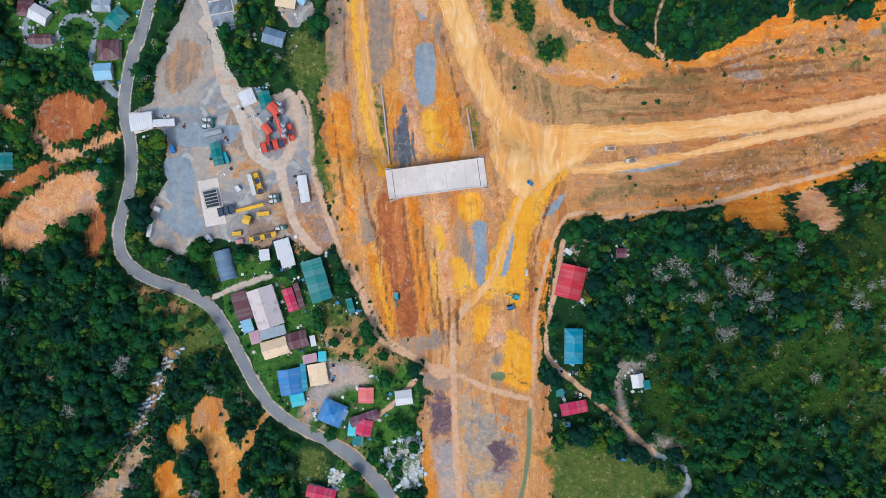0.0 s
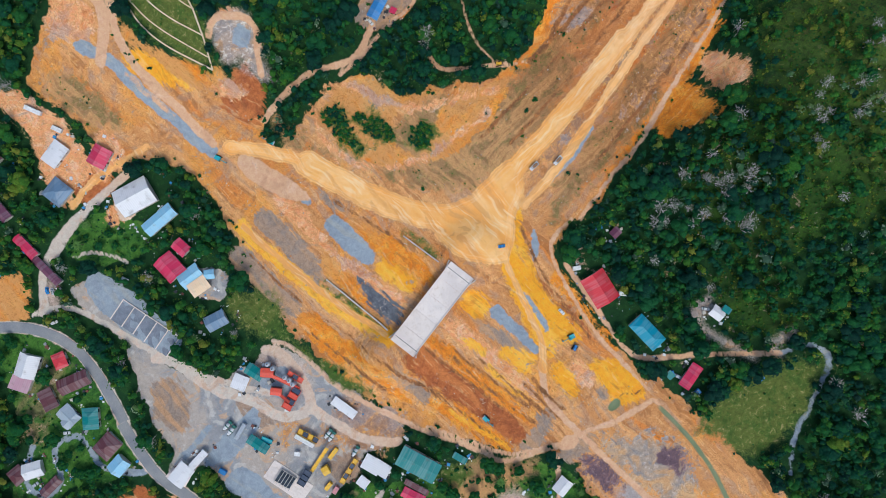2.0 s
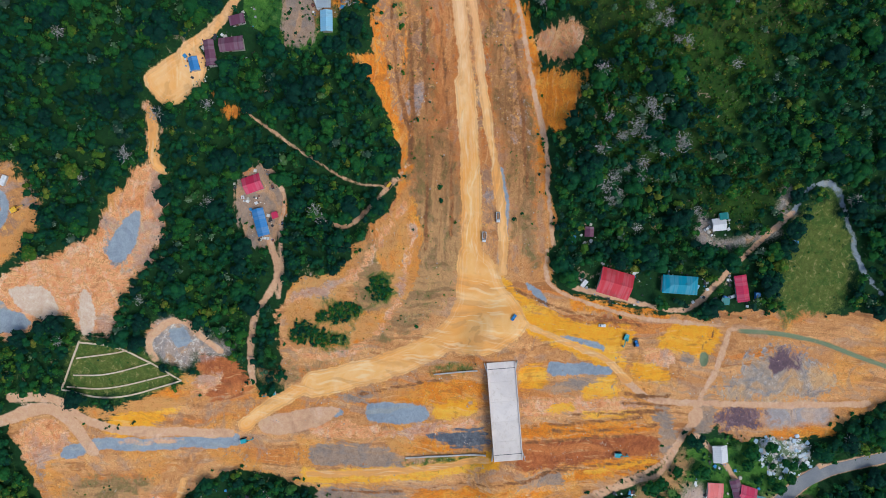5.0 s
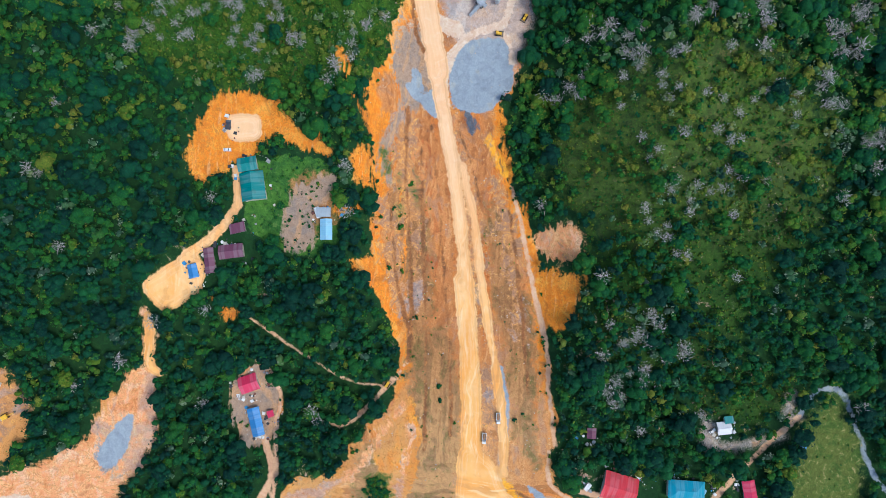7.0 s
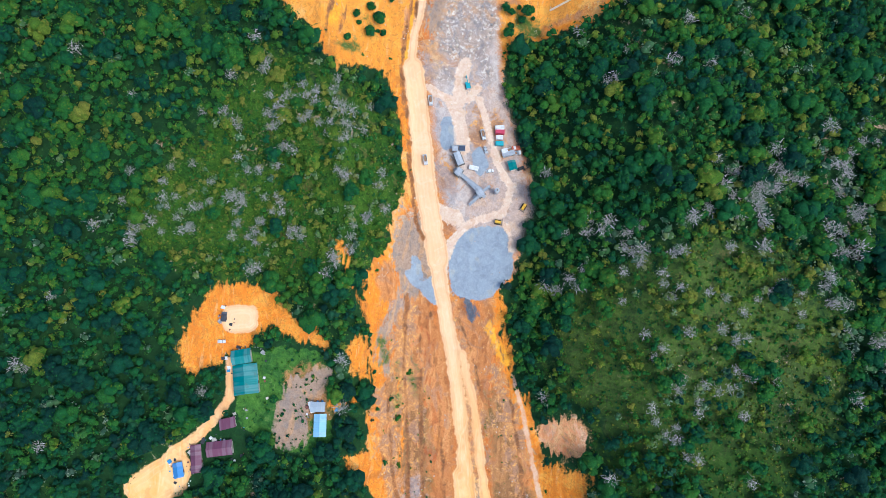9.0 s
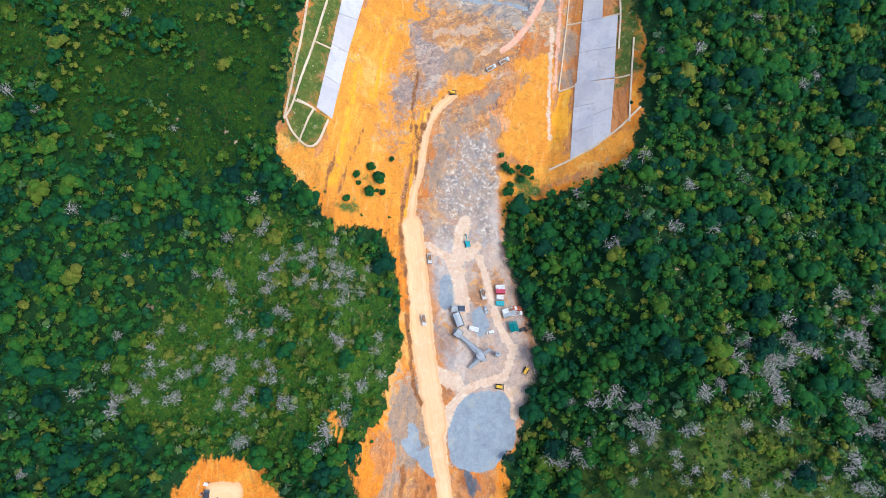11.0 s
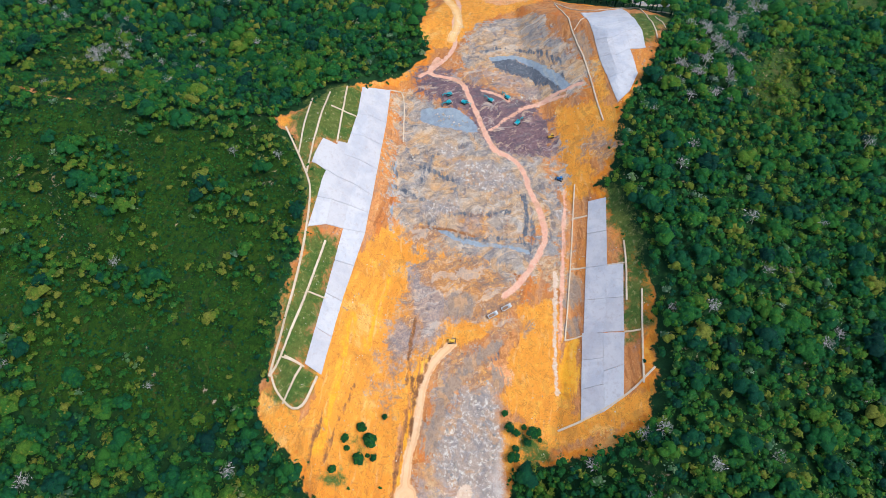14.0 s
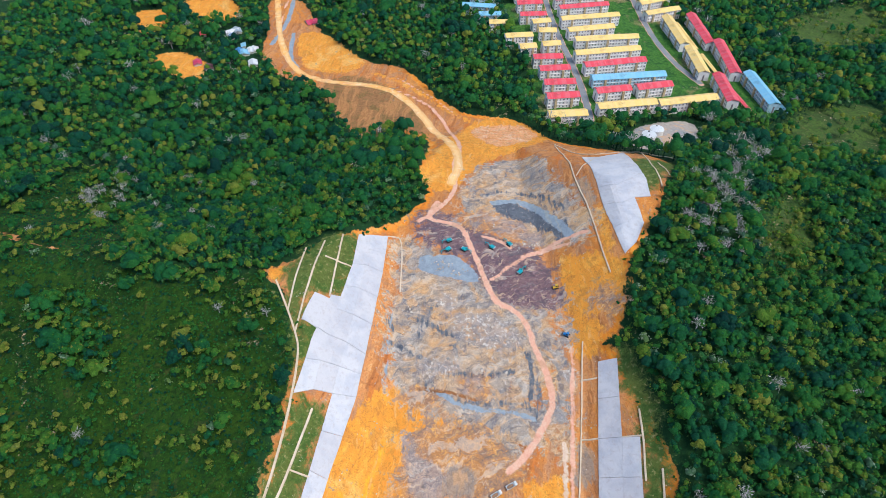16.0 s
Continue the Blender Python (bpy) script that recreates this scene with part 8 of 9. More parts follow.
def belt(colour, w, x, y, turn, size):
    """An inclined conveyor: lattice frame, belt, legs."""
    ob = thing("conveyor", stand(x, y, turn), "inclined %s conveyor on a lattice frame" % WORDS.get(colour, colour), "conveyor")
    h0, h1 = 1.0, 3.4
    at = lambda f: (-size / 2 + size * f, h0 + (h1 - h0) * f)
    bm = bmesh.new()
    for s in (-1, 1):
        for dz in (0, 0.5):
            (xa, za), (xb, zb) = at(0), at(1)
            rod(bm, (xa, s * w / 2, za + dz), (xb, s * w / 2, zb + dz), 0.09, None, 5)
        n = max(3, int(size / 1.2))
        for k in range(n):
            (xa, za), (xb, zb) = at(k / n), at((k + 1) / n)
            rod(bm, (xa, s * w / 2, za + 0.5 * (k % 2)), (xb, s * w / 2, zb + 0.5 * ((k + 1) % 2)), 0.05, None, 4)
    part("frame", bm, PAINT[colour], ob)
    bm = bmesh.new()
    box(bm, 0, 0, (h0 + h1) / 2 + 0.3, math.hypot(size, h1 - h0), w * 0.8, 0.1, 0, 0, -math.degrees(math.atan2(h1 - h0, size)))
    part("belt", bm, PAINT[colour], ob)
    for f in (0.12, 0.55, 0.92):
        xa, za = at(f)
        bm = bmesh.new()
        for s in (-1, 1):
            rod(bm, (xa, s * w / 2, -0.4), (xa, s * w / 2, za), 0.08, None, 5)
        part("trestle", bm, PAINT[colour], ob)


def tower(colour, w, x, y, turn, size):
    """A mixing tower: cladded house on legs with a railing and a low roof."""
    ob = thing("mixing_tower", stand(x, y, turn), "%s cladded plant tower on steel legs" % WORDS.get(colour, colour), "plant tower")
    paint, l = PAINT[colour], max(size, 2.0)
    part("house", box(bmesh.new(), 0, 0, 1.8, l, w, 2.2, 0, 0.05), paint, ob)
    bm = bmesh.new()
    shell(bm, [(-w / 2 - 0.15, 4.0), (0, 4.35), (w / 2 + 0.15, 4.0)], l / 2 + 0.15, 0.08)
    part("roof", bm, paint, ob)
    for a in (-1, 1):
        for b in (-1, 1):
            part("leg", box(bmesh.new(), a * (l / 2 - 0.15), b * (w / 2 - 0.15), -0.5, 0.2, 0.2, 2.4), paint, ob)
    bm = bmesh.new()
    for b in (-1, 1):
        box(bm, 0, b * (w / 2 + 0.45), 2.5, l + 0.9, 0.05, 0.06)
    box(bm, 0, 0, 1.7, l + 0.9, w + 0.9, 0.08)
    part("gangway", bm, STEEL, ob)


def silo(x, y):
    def build(m):
        ob = thing("silo", m, "round pale grey cement silo with a railed top", "silo", "cement silos")
        bm = bmesh.new()
        rod(bm, (0, 0, 1.6), (0, 0, 4.6), 0.95, None, 20), rod(bm, (0, 0, 4.6), (0, 0, 4.95), 0.95, 0.3, 20), rod(bm, (0, 0, 0.7), (0, 0, 1.6), 0.2, 0.95, 20)
        part("vessel", bm, PAINT["silver"], ob)
        part("filter", rod(bmesh.new(), (0, 0, 4.9), (0, 0, 5.5), 0.25, None, 10), STEEL, ob)
        for k in range(4):
            a = k * math.pi / 2 + 0.78
            part("leg", rod(bmesh.new(), (0.8 * math.cos(a), 0.8 * math.sin(a), -0.4), (0.8 * math.cos(a), 0.8 * math.sin(a), 1.9), 0.08, None, 6), STEEL, ob)
        return ob
    again("silo", stand(x, y, 0), build)


# ---- far housing estate ----
ESTATE = surface("estate_wall", lin(250, 240, 236), lin(240, 224, 220), 0.9, 0.3)
PANE = surface("window_shade", lin(146, 128, 134), lin(112, 102, 112), 0.3, 0.6, 0, 0.5)
TONE = dict(yellow=lin(246, 204, 118), red=lin(226, 70, 84), blue=lin(132, 188, 214))


def shared(name, key, build, material, parent, m):
    """An alike piece: an object of its own on one mesh."""
    if key not in MADE:
        MADE[key] = finish(name, build(), material)
    ob = new(name, MADE[key])
    ob.parent = parent
    ob.matrix_basis = m
    return ob


def apartment(colour, ax, ay, bx, by):
    a, b = Vector((ax, ay)), Vector((bx, by))
    run = b - a
    length, deep, h = run.length, 7.6, 7.6
    turn = math.degrees(math.atan2(run.y, run.x))
    mid = (a + b) / 2 + Vector((-run.y, run.x)).normalized() * deep / 2
    ob = thing("apartment_block", pose(mid.x, mid.y, at_z(*mid) - 0.1, 0, 0, turn), "three-storey pale apartment block with a %s roof" % WORDS[colour], "apartment block", "blocks of the estate")
    part("wall", box(bmesh.new(), 0, 0, -2.5, length, deep, h + 2.5), ESTATE if colour != "blue" else surface("estate_wall_blue", lin(190, 212, 222), lin(160, 190, 205), 0.9), ob)
    bm = bmesh.new()
    shell(bm, [(-deep / 2 - 0.5, h), (0, h + 1.7), (deep / 2 + 0.5, h)], length / 2 + 0.4, 0.15)
    roof = part("roof", bm, roofing("estate_" + colour, TONE[colour]), ob)
    bm = bmesh.new()
    shell(bm, [(-0.3, h + 1.63), (0, h + 1.82), (0.3, h + 1.63)], length / 2 + 0.4, 0.05)
    part("ridge_cap", bm, roofing("estate_" + colour, TONE[colour]), roof)
    n = max(4, int(length / 2.3))
    for side in (-1, 1):
        for f in range(3):
            part("floor_band", box(bmesh.new(), 0, side * (deep / 2 + 0.12), 2.5 * f + 2.25, length, 0.3, 0.22), ESTATE, ob)
            for k in range(n):
                x = -length / 2 + length * (k + 0.5) / n
                kind = ("wide", "tall")[k % 2]
                wide = (1.05, 0.95) if kind == "wide" else (0.55, 1.2)
                shared("window", "win" + kind, lambda: box(bmesh.new(), 0, 0, 0, wide[0], 0.12, wide[1]), PANE, ob, pose(x, side * (deep / 2 + 0.03), 2.5 * f + 0.75))
    for s in (-1, 1):
        shared("gable_window", "wingable", lambda: box(bmesh.new(), 0, 0, 0, 0.12, 1.1, 4.6), PANE, ob, pose(s * (length / 2 + 0.03), 0, 0.8))
    k = 3 if length > 30 else 2
    for i in range(k):
        x = -length / 2 + length * (i + 0.5) / k
        part("stair_bay", box(bmesh.new(), x, -deep / 2 - 0.5, 0, 1.5, 1.0, h - 0.2), surface("stair_wall", lin(216, 140, 132) if colour == "red" else lin(222, 190, 150), None, 0.9), ob)


def walkway(colour, ax, ay, bx, by):
    run = Vector((bx - ax, by - ay))
    x, y = (ax + bx) / 2, (ay + by) / 2
    ob = thing("covered_walkway", pose(x, y, at_z(x, y), 0, 0, math.degrees(math.atan2(run.y, run.x))), "long low %s canopy over a walkway" % WORDS[colour], "walkway")
    bm = bmesh.new()
    shell(bm, [(-1.5, 2.3), (0, 2.7), (1.5, 2.3)], run.length / 2, 0.1)
    part("canopy", bm, roofing("estate_" + colour, TONE[colour]), ob)
    for k in range(int(run.length / 4) + 1):
        for s in (-1, 1):
            shared("post", "walkpost", lambda: box(bmesh.new(), 0, 0, -2, 0.15, 0.15, 4.35), CONCRETE, ob, pose(-run.length / 2 + 0.3 + 4 * k, s * 1.3, 0))


def tank(x, y):
    def build(m):
        ob = thing("water_tank", m, "round white water tank with a low domed roof", "water tank", "tanks on the ridge")
        bm = rod(bmesh.new(), (0, 0, -2), (0, 0, 4), 4.2, None, 40)
        part("shell", bm, PAINT["white"], ob)
        part("dome", rod(bmesh.new(), (0, 0, 4), (0, 0, 4.7), 4.35, 1.0, 40), PAINT["white"], ob)
        part("hatch", rod(bmesh.new(), (2, 0, 4.4), (2, 0, 5.0), 0.5, None, 12), STEEL, ob)
        return ob
    again("tank", pose(x, y, at_z(x, y)), build)


apartment("yellow", 594, 20, 598, -4)
apartment("red", 617, 20, 621, -1)
apartment("red", 637, 21, 640, -0)
apartment("red", 657, 23, 661, 2)
apartment("red", 676, 27, 679, 6)
apartment("yellow", 694, 36, 697, 24)
apartment("yellow", 698, 19, 701, 6)
apartment("yellow", 714, 47, 718, 26)
apartment("yellow", 723, 21, 724, 8)
apartment("yellow", 741, 25, 745, 11)
apartment("yellow", 742, 60, 744, 42)
apartment("red", 756, 35, 759, 14)
apartment("red", 780, 37, 784, 16)
apartment("red", 801, 39, 803, 20)
apartment("yellow", 605, -12, 614, -50)
apartment("yellow", 613, -52, 624, -91)
apartment("red", 625, -13, 631, -36)
apartment("red", 633, -41, 640, -65)
apartment("blue", 644, -12, 654, -63)
apartment("red", 663, -9, 675, -53)
apartment("yellow", 682, -4, 694, -52)
apartment("yellow", 707, -6, 716, -54)
apartment("yellow", 723, -2, 733, -38)
apartment("yellow", 745, 2, 757, -45)
apartment("red", 768, 2, 779, -39)
apartment("red", 787, 5, 796, -37)
apartment("yellow", 791, -69, 804, -95)
apartment("yellow", 768, -70, 781, -99)
apartment("yellow", 763, -80, 713, -85)
apartment("red", 773, -102, 719, -106)
apartment("yellow", 705, -86, 665, -88)
apartment("red", 720, -111, 668, -111)
apartment("red", 661, -96, 624, -97)
apartment("blue", 667, -119, 624, -124)
apartment("blue", 795, 78, 797, 58)
apartment("blue", 780, 84, 778, 56)
apartment("blue", 759, 69, 761, 51)

# excavators and other machines
excavator("teal", -18.5, -19.9, -88, 7.4)
excavator("teal", 28.0, -18.8, 162, 4.3)
excavator("teal", -21.3, 131.3, -74, 4.1)
excavator("teal", -1.9, 122.3, 109, 5.4)
excavator("teal", 275.9, 57.1, 13, 6.3)
excavator("teal", 464.6, 76.0, 122, 5.1)
excavator("teal", 458.4, 76.0, 129, 4.5)
excavator("teal", 458.8, 66.9, -122, 4.8)
excavator("teal", 462.7, 55.6, 57, 6.4)
excavator("teal", 465.2, 47.4, 47, 6.5)
excavator("teal", 447.9, 41.3, -43, 6.8)
excavator("yellow", 70.7, 225.1, 40, 6)
excavator("yellow", 67, 217.3, -60, 6)
excavator("yellow", 79.5, 231, 120, 6)
bulldozer("yellow", 337.2, 66.6, -81, 4.1)
bulldozer("yellow", 221.5, 42.4, -94, 4.0)
bulldozer("yellow", 227.8, 32.8, 153, 3.7)
bulldozer("yellow", 439.0, 26.2, 92, 4.1)
bulldozer("yellow", 84.3, 78.3, -29, 2.1)
bulldozer("yellow", 16.5, 225.9, -17, 4.5)
bulldozer("blue", 414.2, 23.3, 65, 2.9)
bulldozer("blue", 26.8, -23.2, 14, 3.0)
mixer_truck(-95.3, 52.3, 2, 5.1)
mixer_truck(-95.5, 49.9, 8, 4.8)
mixer_truck(-68.6, 21.4, 7, 5.2)
mixer_truck(-68.3, 19.4, 13, 5.2)
mixer_truck(-65.9, 8.4, 13, 5.0)
dump_truck(348.5, 50.9, -56, 4.1)
dump_truck(352.0, 45.5, -59, 4.0)
dump_truck(268.1, 71.4, -172, 5.1)
dump_truck(244.4, 72.0, -167, 2.7)
dump_truck(66.0, 39.7, 180, 3.3)
dump_truck(73.9, 34.8, -177, 3.6)
dump_truck(250.2, 38.8, -68, 2.8)
dump_truck(248.8, 36.9, -81, 4.5)
dump_truck(255.7, 49.7, -165, 4.2)
car(33.2, -9.3, -90, 2.9)
car(-49.0, -54.7, 0, 2.8)
car(-47.6, -53.7, 5, 2.8)
car(-38.7, -72.2, 63, 2.5)
car(-51.8, -66.8, -110, 2.6)
car(34.4, 26.2, -33, 2.1)
car(-168.0, 90.4, -9, 2.4)
car(-144.4, 96.4, -39, 1.4)
car(249.8, 48.6, -162, 2.6)
car(241.3, 46.5, -78, 2.2)
car(243.0, 34.5, -67, 2.2)
car(169.0, 140.9, -87, 1.9)
car(-108.9, 143.0, -130, 3.1)
car(-107.6, 141.2, -123, 2.9)
car(-116.2, 131.9, -24, 2.3)
car(-57.4, 161.2, -73, 2.5)
car(60.9, 127.3, -96, 2.7)
car(83.5, 122.9, -97, 2.5)
car(73.9, -47.5, -49, 2.3)
car(67.1, 4.2, -28, 1.9)
car(47.5, -59.1, -71, 2.1)
car(-83.5, 124.2, -70, 2.5)
# site containers and cabins
container("white", 258.6, 43.4, -86, 3.5)
container("crimson", 256.9, 43.3, -89, 3.5)
container("white", 254.7, 43.4, -89, 2.6)
container("teal", 252.4, 43.3, -89, 3.1)
container("white", 249.6, 41.2, -68, 2.3)
container("rust", 250.7, 36.9, -82, 3.3)
container("grey", 248.5, 39.4, -72, 5.0)
container("white", 242.3, 52.8, -101, 3.6)
container("white", -77.5, 26.1, -75, 8.6)
container("white", -118.5, 8.5, -99, 7.4)
container("white", -83.0, 24.5, -53, 2.3)
container("grey", -93.2, 46.9, 15, 7.1)
container("white", -72.8, 40.5, 33, 3.3)
container("teal", -88.2, 37.1, -68, 4.5)
container("white", -94.8, 4.2, -54, 3.1)
container("white", 148.0, 106.5, -158, 4.0)
container("white", -59.7, 195.7, -69, 6.7)
container("white", -58.5, 184.1, -71, 3.9)
container("blue", -109.8, 40.5, -72, 3.0)
container("yellow", -83.4, 6.2, 7, 3.5)
container("rose", -82.4, 2.9, 13, 3.0)
container("yellow", -72.8, 14.3, 8, 5.0)
container("white", -115.7, 16.2, -21, 2.5)
container("sky", 51.0, -44.7, -114, 2.4)
container("blue", 46.5, -56.5, -121, 2.4)
container("white", 55.4, -20.9, -48, 3.0)
container("white", 49.6, -1.1, -35, 3.1)
container("blue", 69.4, -81.0, -6, 3.0)
container("blue", 48.3, -68.6, -0, 3.1)
container("blue", 83.9, 228.1, 30, 5.0)
container("white", 77.1, 221.4, -20, 4.0)
container("blue", -138.0, 35.5, -13, 4.2)
# batching plants
hopper_bar("red", 4, -68.9, 41.7, 15, 9.7)
belt("red", 1.2, -66.1, 49.0, 107, 13.7)
tower("red", 3.5, -68.4, 56.1, -47, 4.8)
tower("red", 2.6, -71.0, 48.5, -52, 4.1)
belt("red", 1, -71.0, 44.1, -78, 5.6)
hopper_bar("red", 2.2, -61.4, 47.1, -75, 7.1)
hopper_bar("slate", 3.4, -87.6, 15.4, 14, 6.7)
belt("yellow", 1.3, -77.9, 16.6, 12, 12.5)
hopper_bar("yellow", 2.4, -74.8, 26.3, -71, 9.2)
tower("yellow", 3.2, -78.7, 12.0, -15, 2.6)
hopper_bar("yellow", 2.2, -72.8, 4.9, 13, 11.5)
belt("grey", 1.3, 236.6, 54.8, -127, 13.5)
belt("grey", 1.2, 235.7, 54.2, -134, 16.8)
belt("grey", 0.9, 232.5, 49.2, -53, 7.9)
belt("grey", 0.9, 229.3, 51.9, -47, 5.7)
tower("grey", 2.6, 240.1, 58.8, -125, 2.0)
hopper_bar("grey", 2.4, 249.3, 59.2, -87, 5.3)
tower("grey", 2.2, 245.2, 58.9, -156, 4.8)
tower("grey", 2, 232.0, 49.9, -134, 2.6)
silo(-65.8, 58.3)
silo(-65.1, 55.6)
silo(-63.7, 49.6)
silo(-63.4, 47.6)
silo(-63.3, 45.6)
silo(233.1, 43.9)
# aggregate bays and open courts
bays(5, -98.0, 23.0, -91.9, 24.4, -90.4, 17.7, -96.3, 16.3)
pad("pale", -99.9, 27.4, -91.7, 29.0, -87.9, 10.4, -96.3, 9.0)
pad("pale", -128.1, 55.5, -118.0, 56.2, -117.4, 49.1, -125.5, 46.8)
court(4, -99.5, 116.8, -90.1, 118.7, -84.0, 92.1, -93.4, 89.9)
# bridge and slope facings
bridge(0.0, -23.3, 30.8, 16.4, 36.3, 17.2, 24.6, -20.8, 19.9)
panel(NORTH, 459.3, 110.5, 463.6, 103.9, 439.5, 103.0, 439.0, 110.3)
panel(NORTH, 439.0, 110.3, 439.5, 103.0, 394.7, 103.5, 396.4, 111.0)
panel(NORTH, 396.4, 111.0, 394.7, 103.5, 376.7, 104.4, 374.6, 112.5)
panel(NORTH, 374.6, 112.5, 376.7, 104.4, 345.3, 109.2, 346.4, 115.2)
panel(NORTH, 346.4, 115.2, 345.3, 109.2, 315.7, 112.3, 317.7, 117.9)
panel(NORTH, 455.7, 115.8, 459.3, 110.5, 439.0, 110.3, 436.3, 115.2)
panel(NORTH, 436.3, 115.2, 439.0, 110.3, 396.4, 111.0, 396.6, 117.9)
panel(NORTH, 396.6, 117.9, 396.4, 111.0, 374.6, 112.5, 373.4, 118.8)
panel(NORTH, 415.4, 120.0, 416.6, 115.9, 396.6, 117.9, 397.9, 122.0)
panel(NORTH, 397.9, 122.0, 396.6, 117.9, 373.4, 118.8, 369.5, 124.7)
panel(NORTH, 413.4, 125.8, 413.3, 120.1, 397.2, 121.6, 398.9, 128.0)
panel(SOUTH, 522.7, 9.5, 521.5, 3.0, 473.3, -2.4, 475.4, 5.0)
panel(SOUTH, 521.5, 3.0, 525.0, -4.9, 477.6, -8.9, 473.3, -2.4)
panel(SOUTH, 475.4, 5.0, 473.3, -2.4, 450.6, -6.5, 444.5, -1.1)
panel(SOUTH, 473.3, -2.4, 477.6, -8.9, 461.6, -11.1, 450.6, -6.5)
panel(SOUTH, 525.0, -4.9, 532.2, -13.6, 478.1, -16.2, 477.6, -8.9)
panel(SOUTH, 399.6, 12.2, 398.8, 5.6, 368.0, 6.6, 369.3, 14.2)
panel(SOUTH, 369.3, 14.2, 368.0, 6.6, 340.1, 8.7, 341.2, 16.0)
panel(SOUTH, 368.0, 6.6, 366.6, 1.2, 339.0, 2.7, 340.1, 8.7)
panel(SOUTH, 342.1, 16.5, 340.1, 9.5, 310.3, 10.8, 308.5, 18.4)
panel(SOUTH, 340.1, 9.5, 338.4, 2.6, 314.1, 4.6, 310.3, 10.8)
# slope drains
drain(0.59, 438.0, 135.0, 403.1, 134.0)
drain(0.59, 444.3, 128.3, 393.6, 129.2)
drain(0.59, 451.0, 121.7, 414.4, 120.5)
drain(0.72, 416.1, 141.9, 403.7, 134.6, 393.6, 129.2, 385.9, 125.9, 367.4, 125.0, 347.7, 125.4, 327.3, 127.0, 311.9, 129.5)
drain(0.65, 366.8, 118.0, 343.8, 121.3, 318.6, 125.8, 311.9, 129.5)
drain(0.52, 344.4, 121.5, 344.2, 114.9)
drain(0.52, 318.6, 125.8, 316.6, 117.9)
drain(0.52, 433.7, 125.8, 434.6, 115.0)
drain(0.72, 313.6, 129.3, 306.8, 126.3, 299.5, 117.0, 314.8, 113.5)
drain(0.59, 319.0, 125.0, 316.9, 118.7)
drain(0.59, 303.3, 123.4, 316.9, 118.7)
drain(0.52, 463.4, 103.9, 467.5, 97.3, 431.6, 94.5)
drain(0.52, 409.7, 17.2, 370.6, 19.8, 340.1, 22.6)
drain(0.45, 393.3, 18.8, 392.8, 12.9)
drain(0.52, 369.8, 19.7, 369.3, 14.2)
drain(0.52, 368.0, 6.6, 366.9, 0.6)
drain(0.45, 340.1, 22.6, 340.9, 16.2)
drain(0.52, 338.7, 2.7, 338.2, -2.6)
drain(0.59, 376.8, 0.4, 365.3, 0.2, 351.3, 1.0)
drain(0.59, 354.3, -4.2, 332.1, -2.6, 318.1, -1.8)
drain(0.72, 305.9, 26.0, 308.0, 18.1, 314.3, 3.8, 323.2, -5.6)
drain(0.52, 553.4, 20.2, 502.8, 16.2, 474.6, 10.3, 449.1, 7.0, 437.7, 5.0)
drain(0.45, 501.7, 14.7, 519.3, 4.0)
drain(0.52, 532.7, -22.7, 485.1, -22.3)
drain(0.52, 557.3, 19.8, 524.0, 10.0, 535.5, -14.3, 526.8, -39.5)
drain(0.45, 513.7, -26.9, 496.5, -28.4)
drain(0.59, 17.1, 194.4, 9.1, 197.2, -2.5, 201.4)
drain(0.59, -2.5, 201.4, -6.5, 182.3, 2.2, 157.1)
drain(0.52, 10.2, 195.6, 12.9, 180.2, 14.0, 177.2)
drain(0.52, 3.4, 196.9, 3.8, 184.3, 9.1, 168.4)
drain(0.52, -1.3, 199.3, -2.1, 184.5, 4.5, 161.7)
drain(0.59, 16.5, 194.7, 15.8, 181.3, 9.1, 168.4)
drain(0.52, 9.1, 168.4, 2.2, 157.1)
# retaining walls by the bridge
low_wall(0.9, -25.0, 66.3, -21.5, 34.1)
low_wall(0.9, 9.6, 56.7, 12.3, 39.3)
walkway("yellow", 765.5, -93.6, 718.2, -99.9)
walkway("yellow", 705.2, -100.0, 669.2, -105.3)
walkway("red", 658.6, -105.4, 617.4, -113.5)
walkway("blue", 669.4, -130.7, 623.1, -137.5)
tank(587.3, -45.2)
tank(574.0, -37.4)


# ---- single trees, palms and shrubs about the houses ----
def tree_kind(seed, radius, tall):
    """Trunk with limbs and a crown of leaf clumps, as two meshes."""
    rng = random.Random(seed)
    bm = bmesh.new()
    rod(bm, (0, 0, -0.4), (0, 0, tall * 0.62), radius * 0.09, radius * 0.05, 7)
    for k in range(5):
        a, r = k * 1.256 + rng.uniform(-0.4, 0.4), radius * rng.uniform(0.45, 0.75)
        rod(bm, (0, 0, tall * rng.uniform(0.35, 0.55)), (r * math.cos(a), r * math.sin(a), tall * rng.uniform(0.65, 0.85)), radius * 0.045, radius * 0.015, 5)
    crown = forest_mesh("crown", np.array([0.0]), np.array([0.0]), np.array([radius]), np.array([tall]), np.array([rng.uniform(0.25, 0.6)]), 9, 60, seed)
    z0 = at_z(0.0, 0.0)
    for v in crown.vertices:
        v.co.z -= z0
    return finish("trunk", bm, BARK), crown


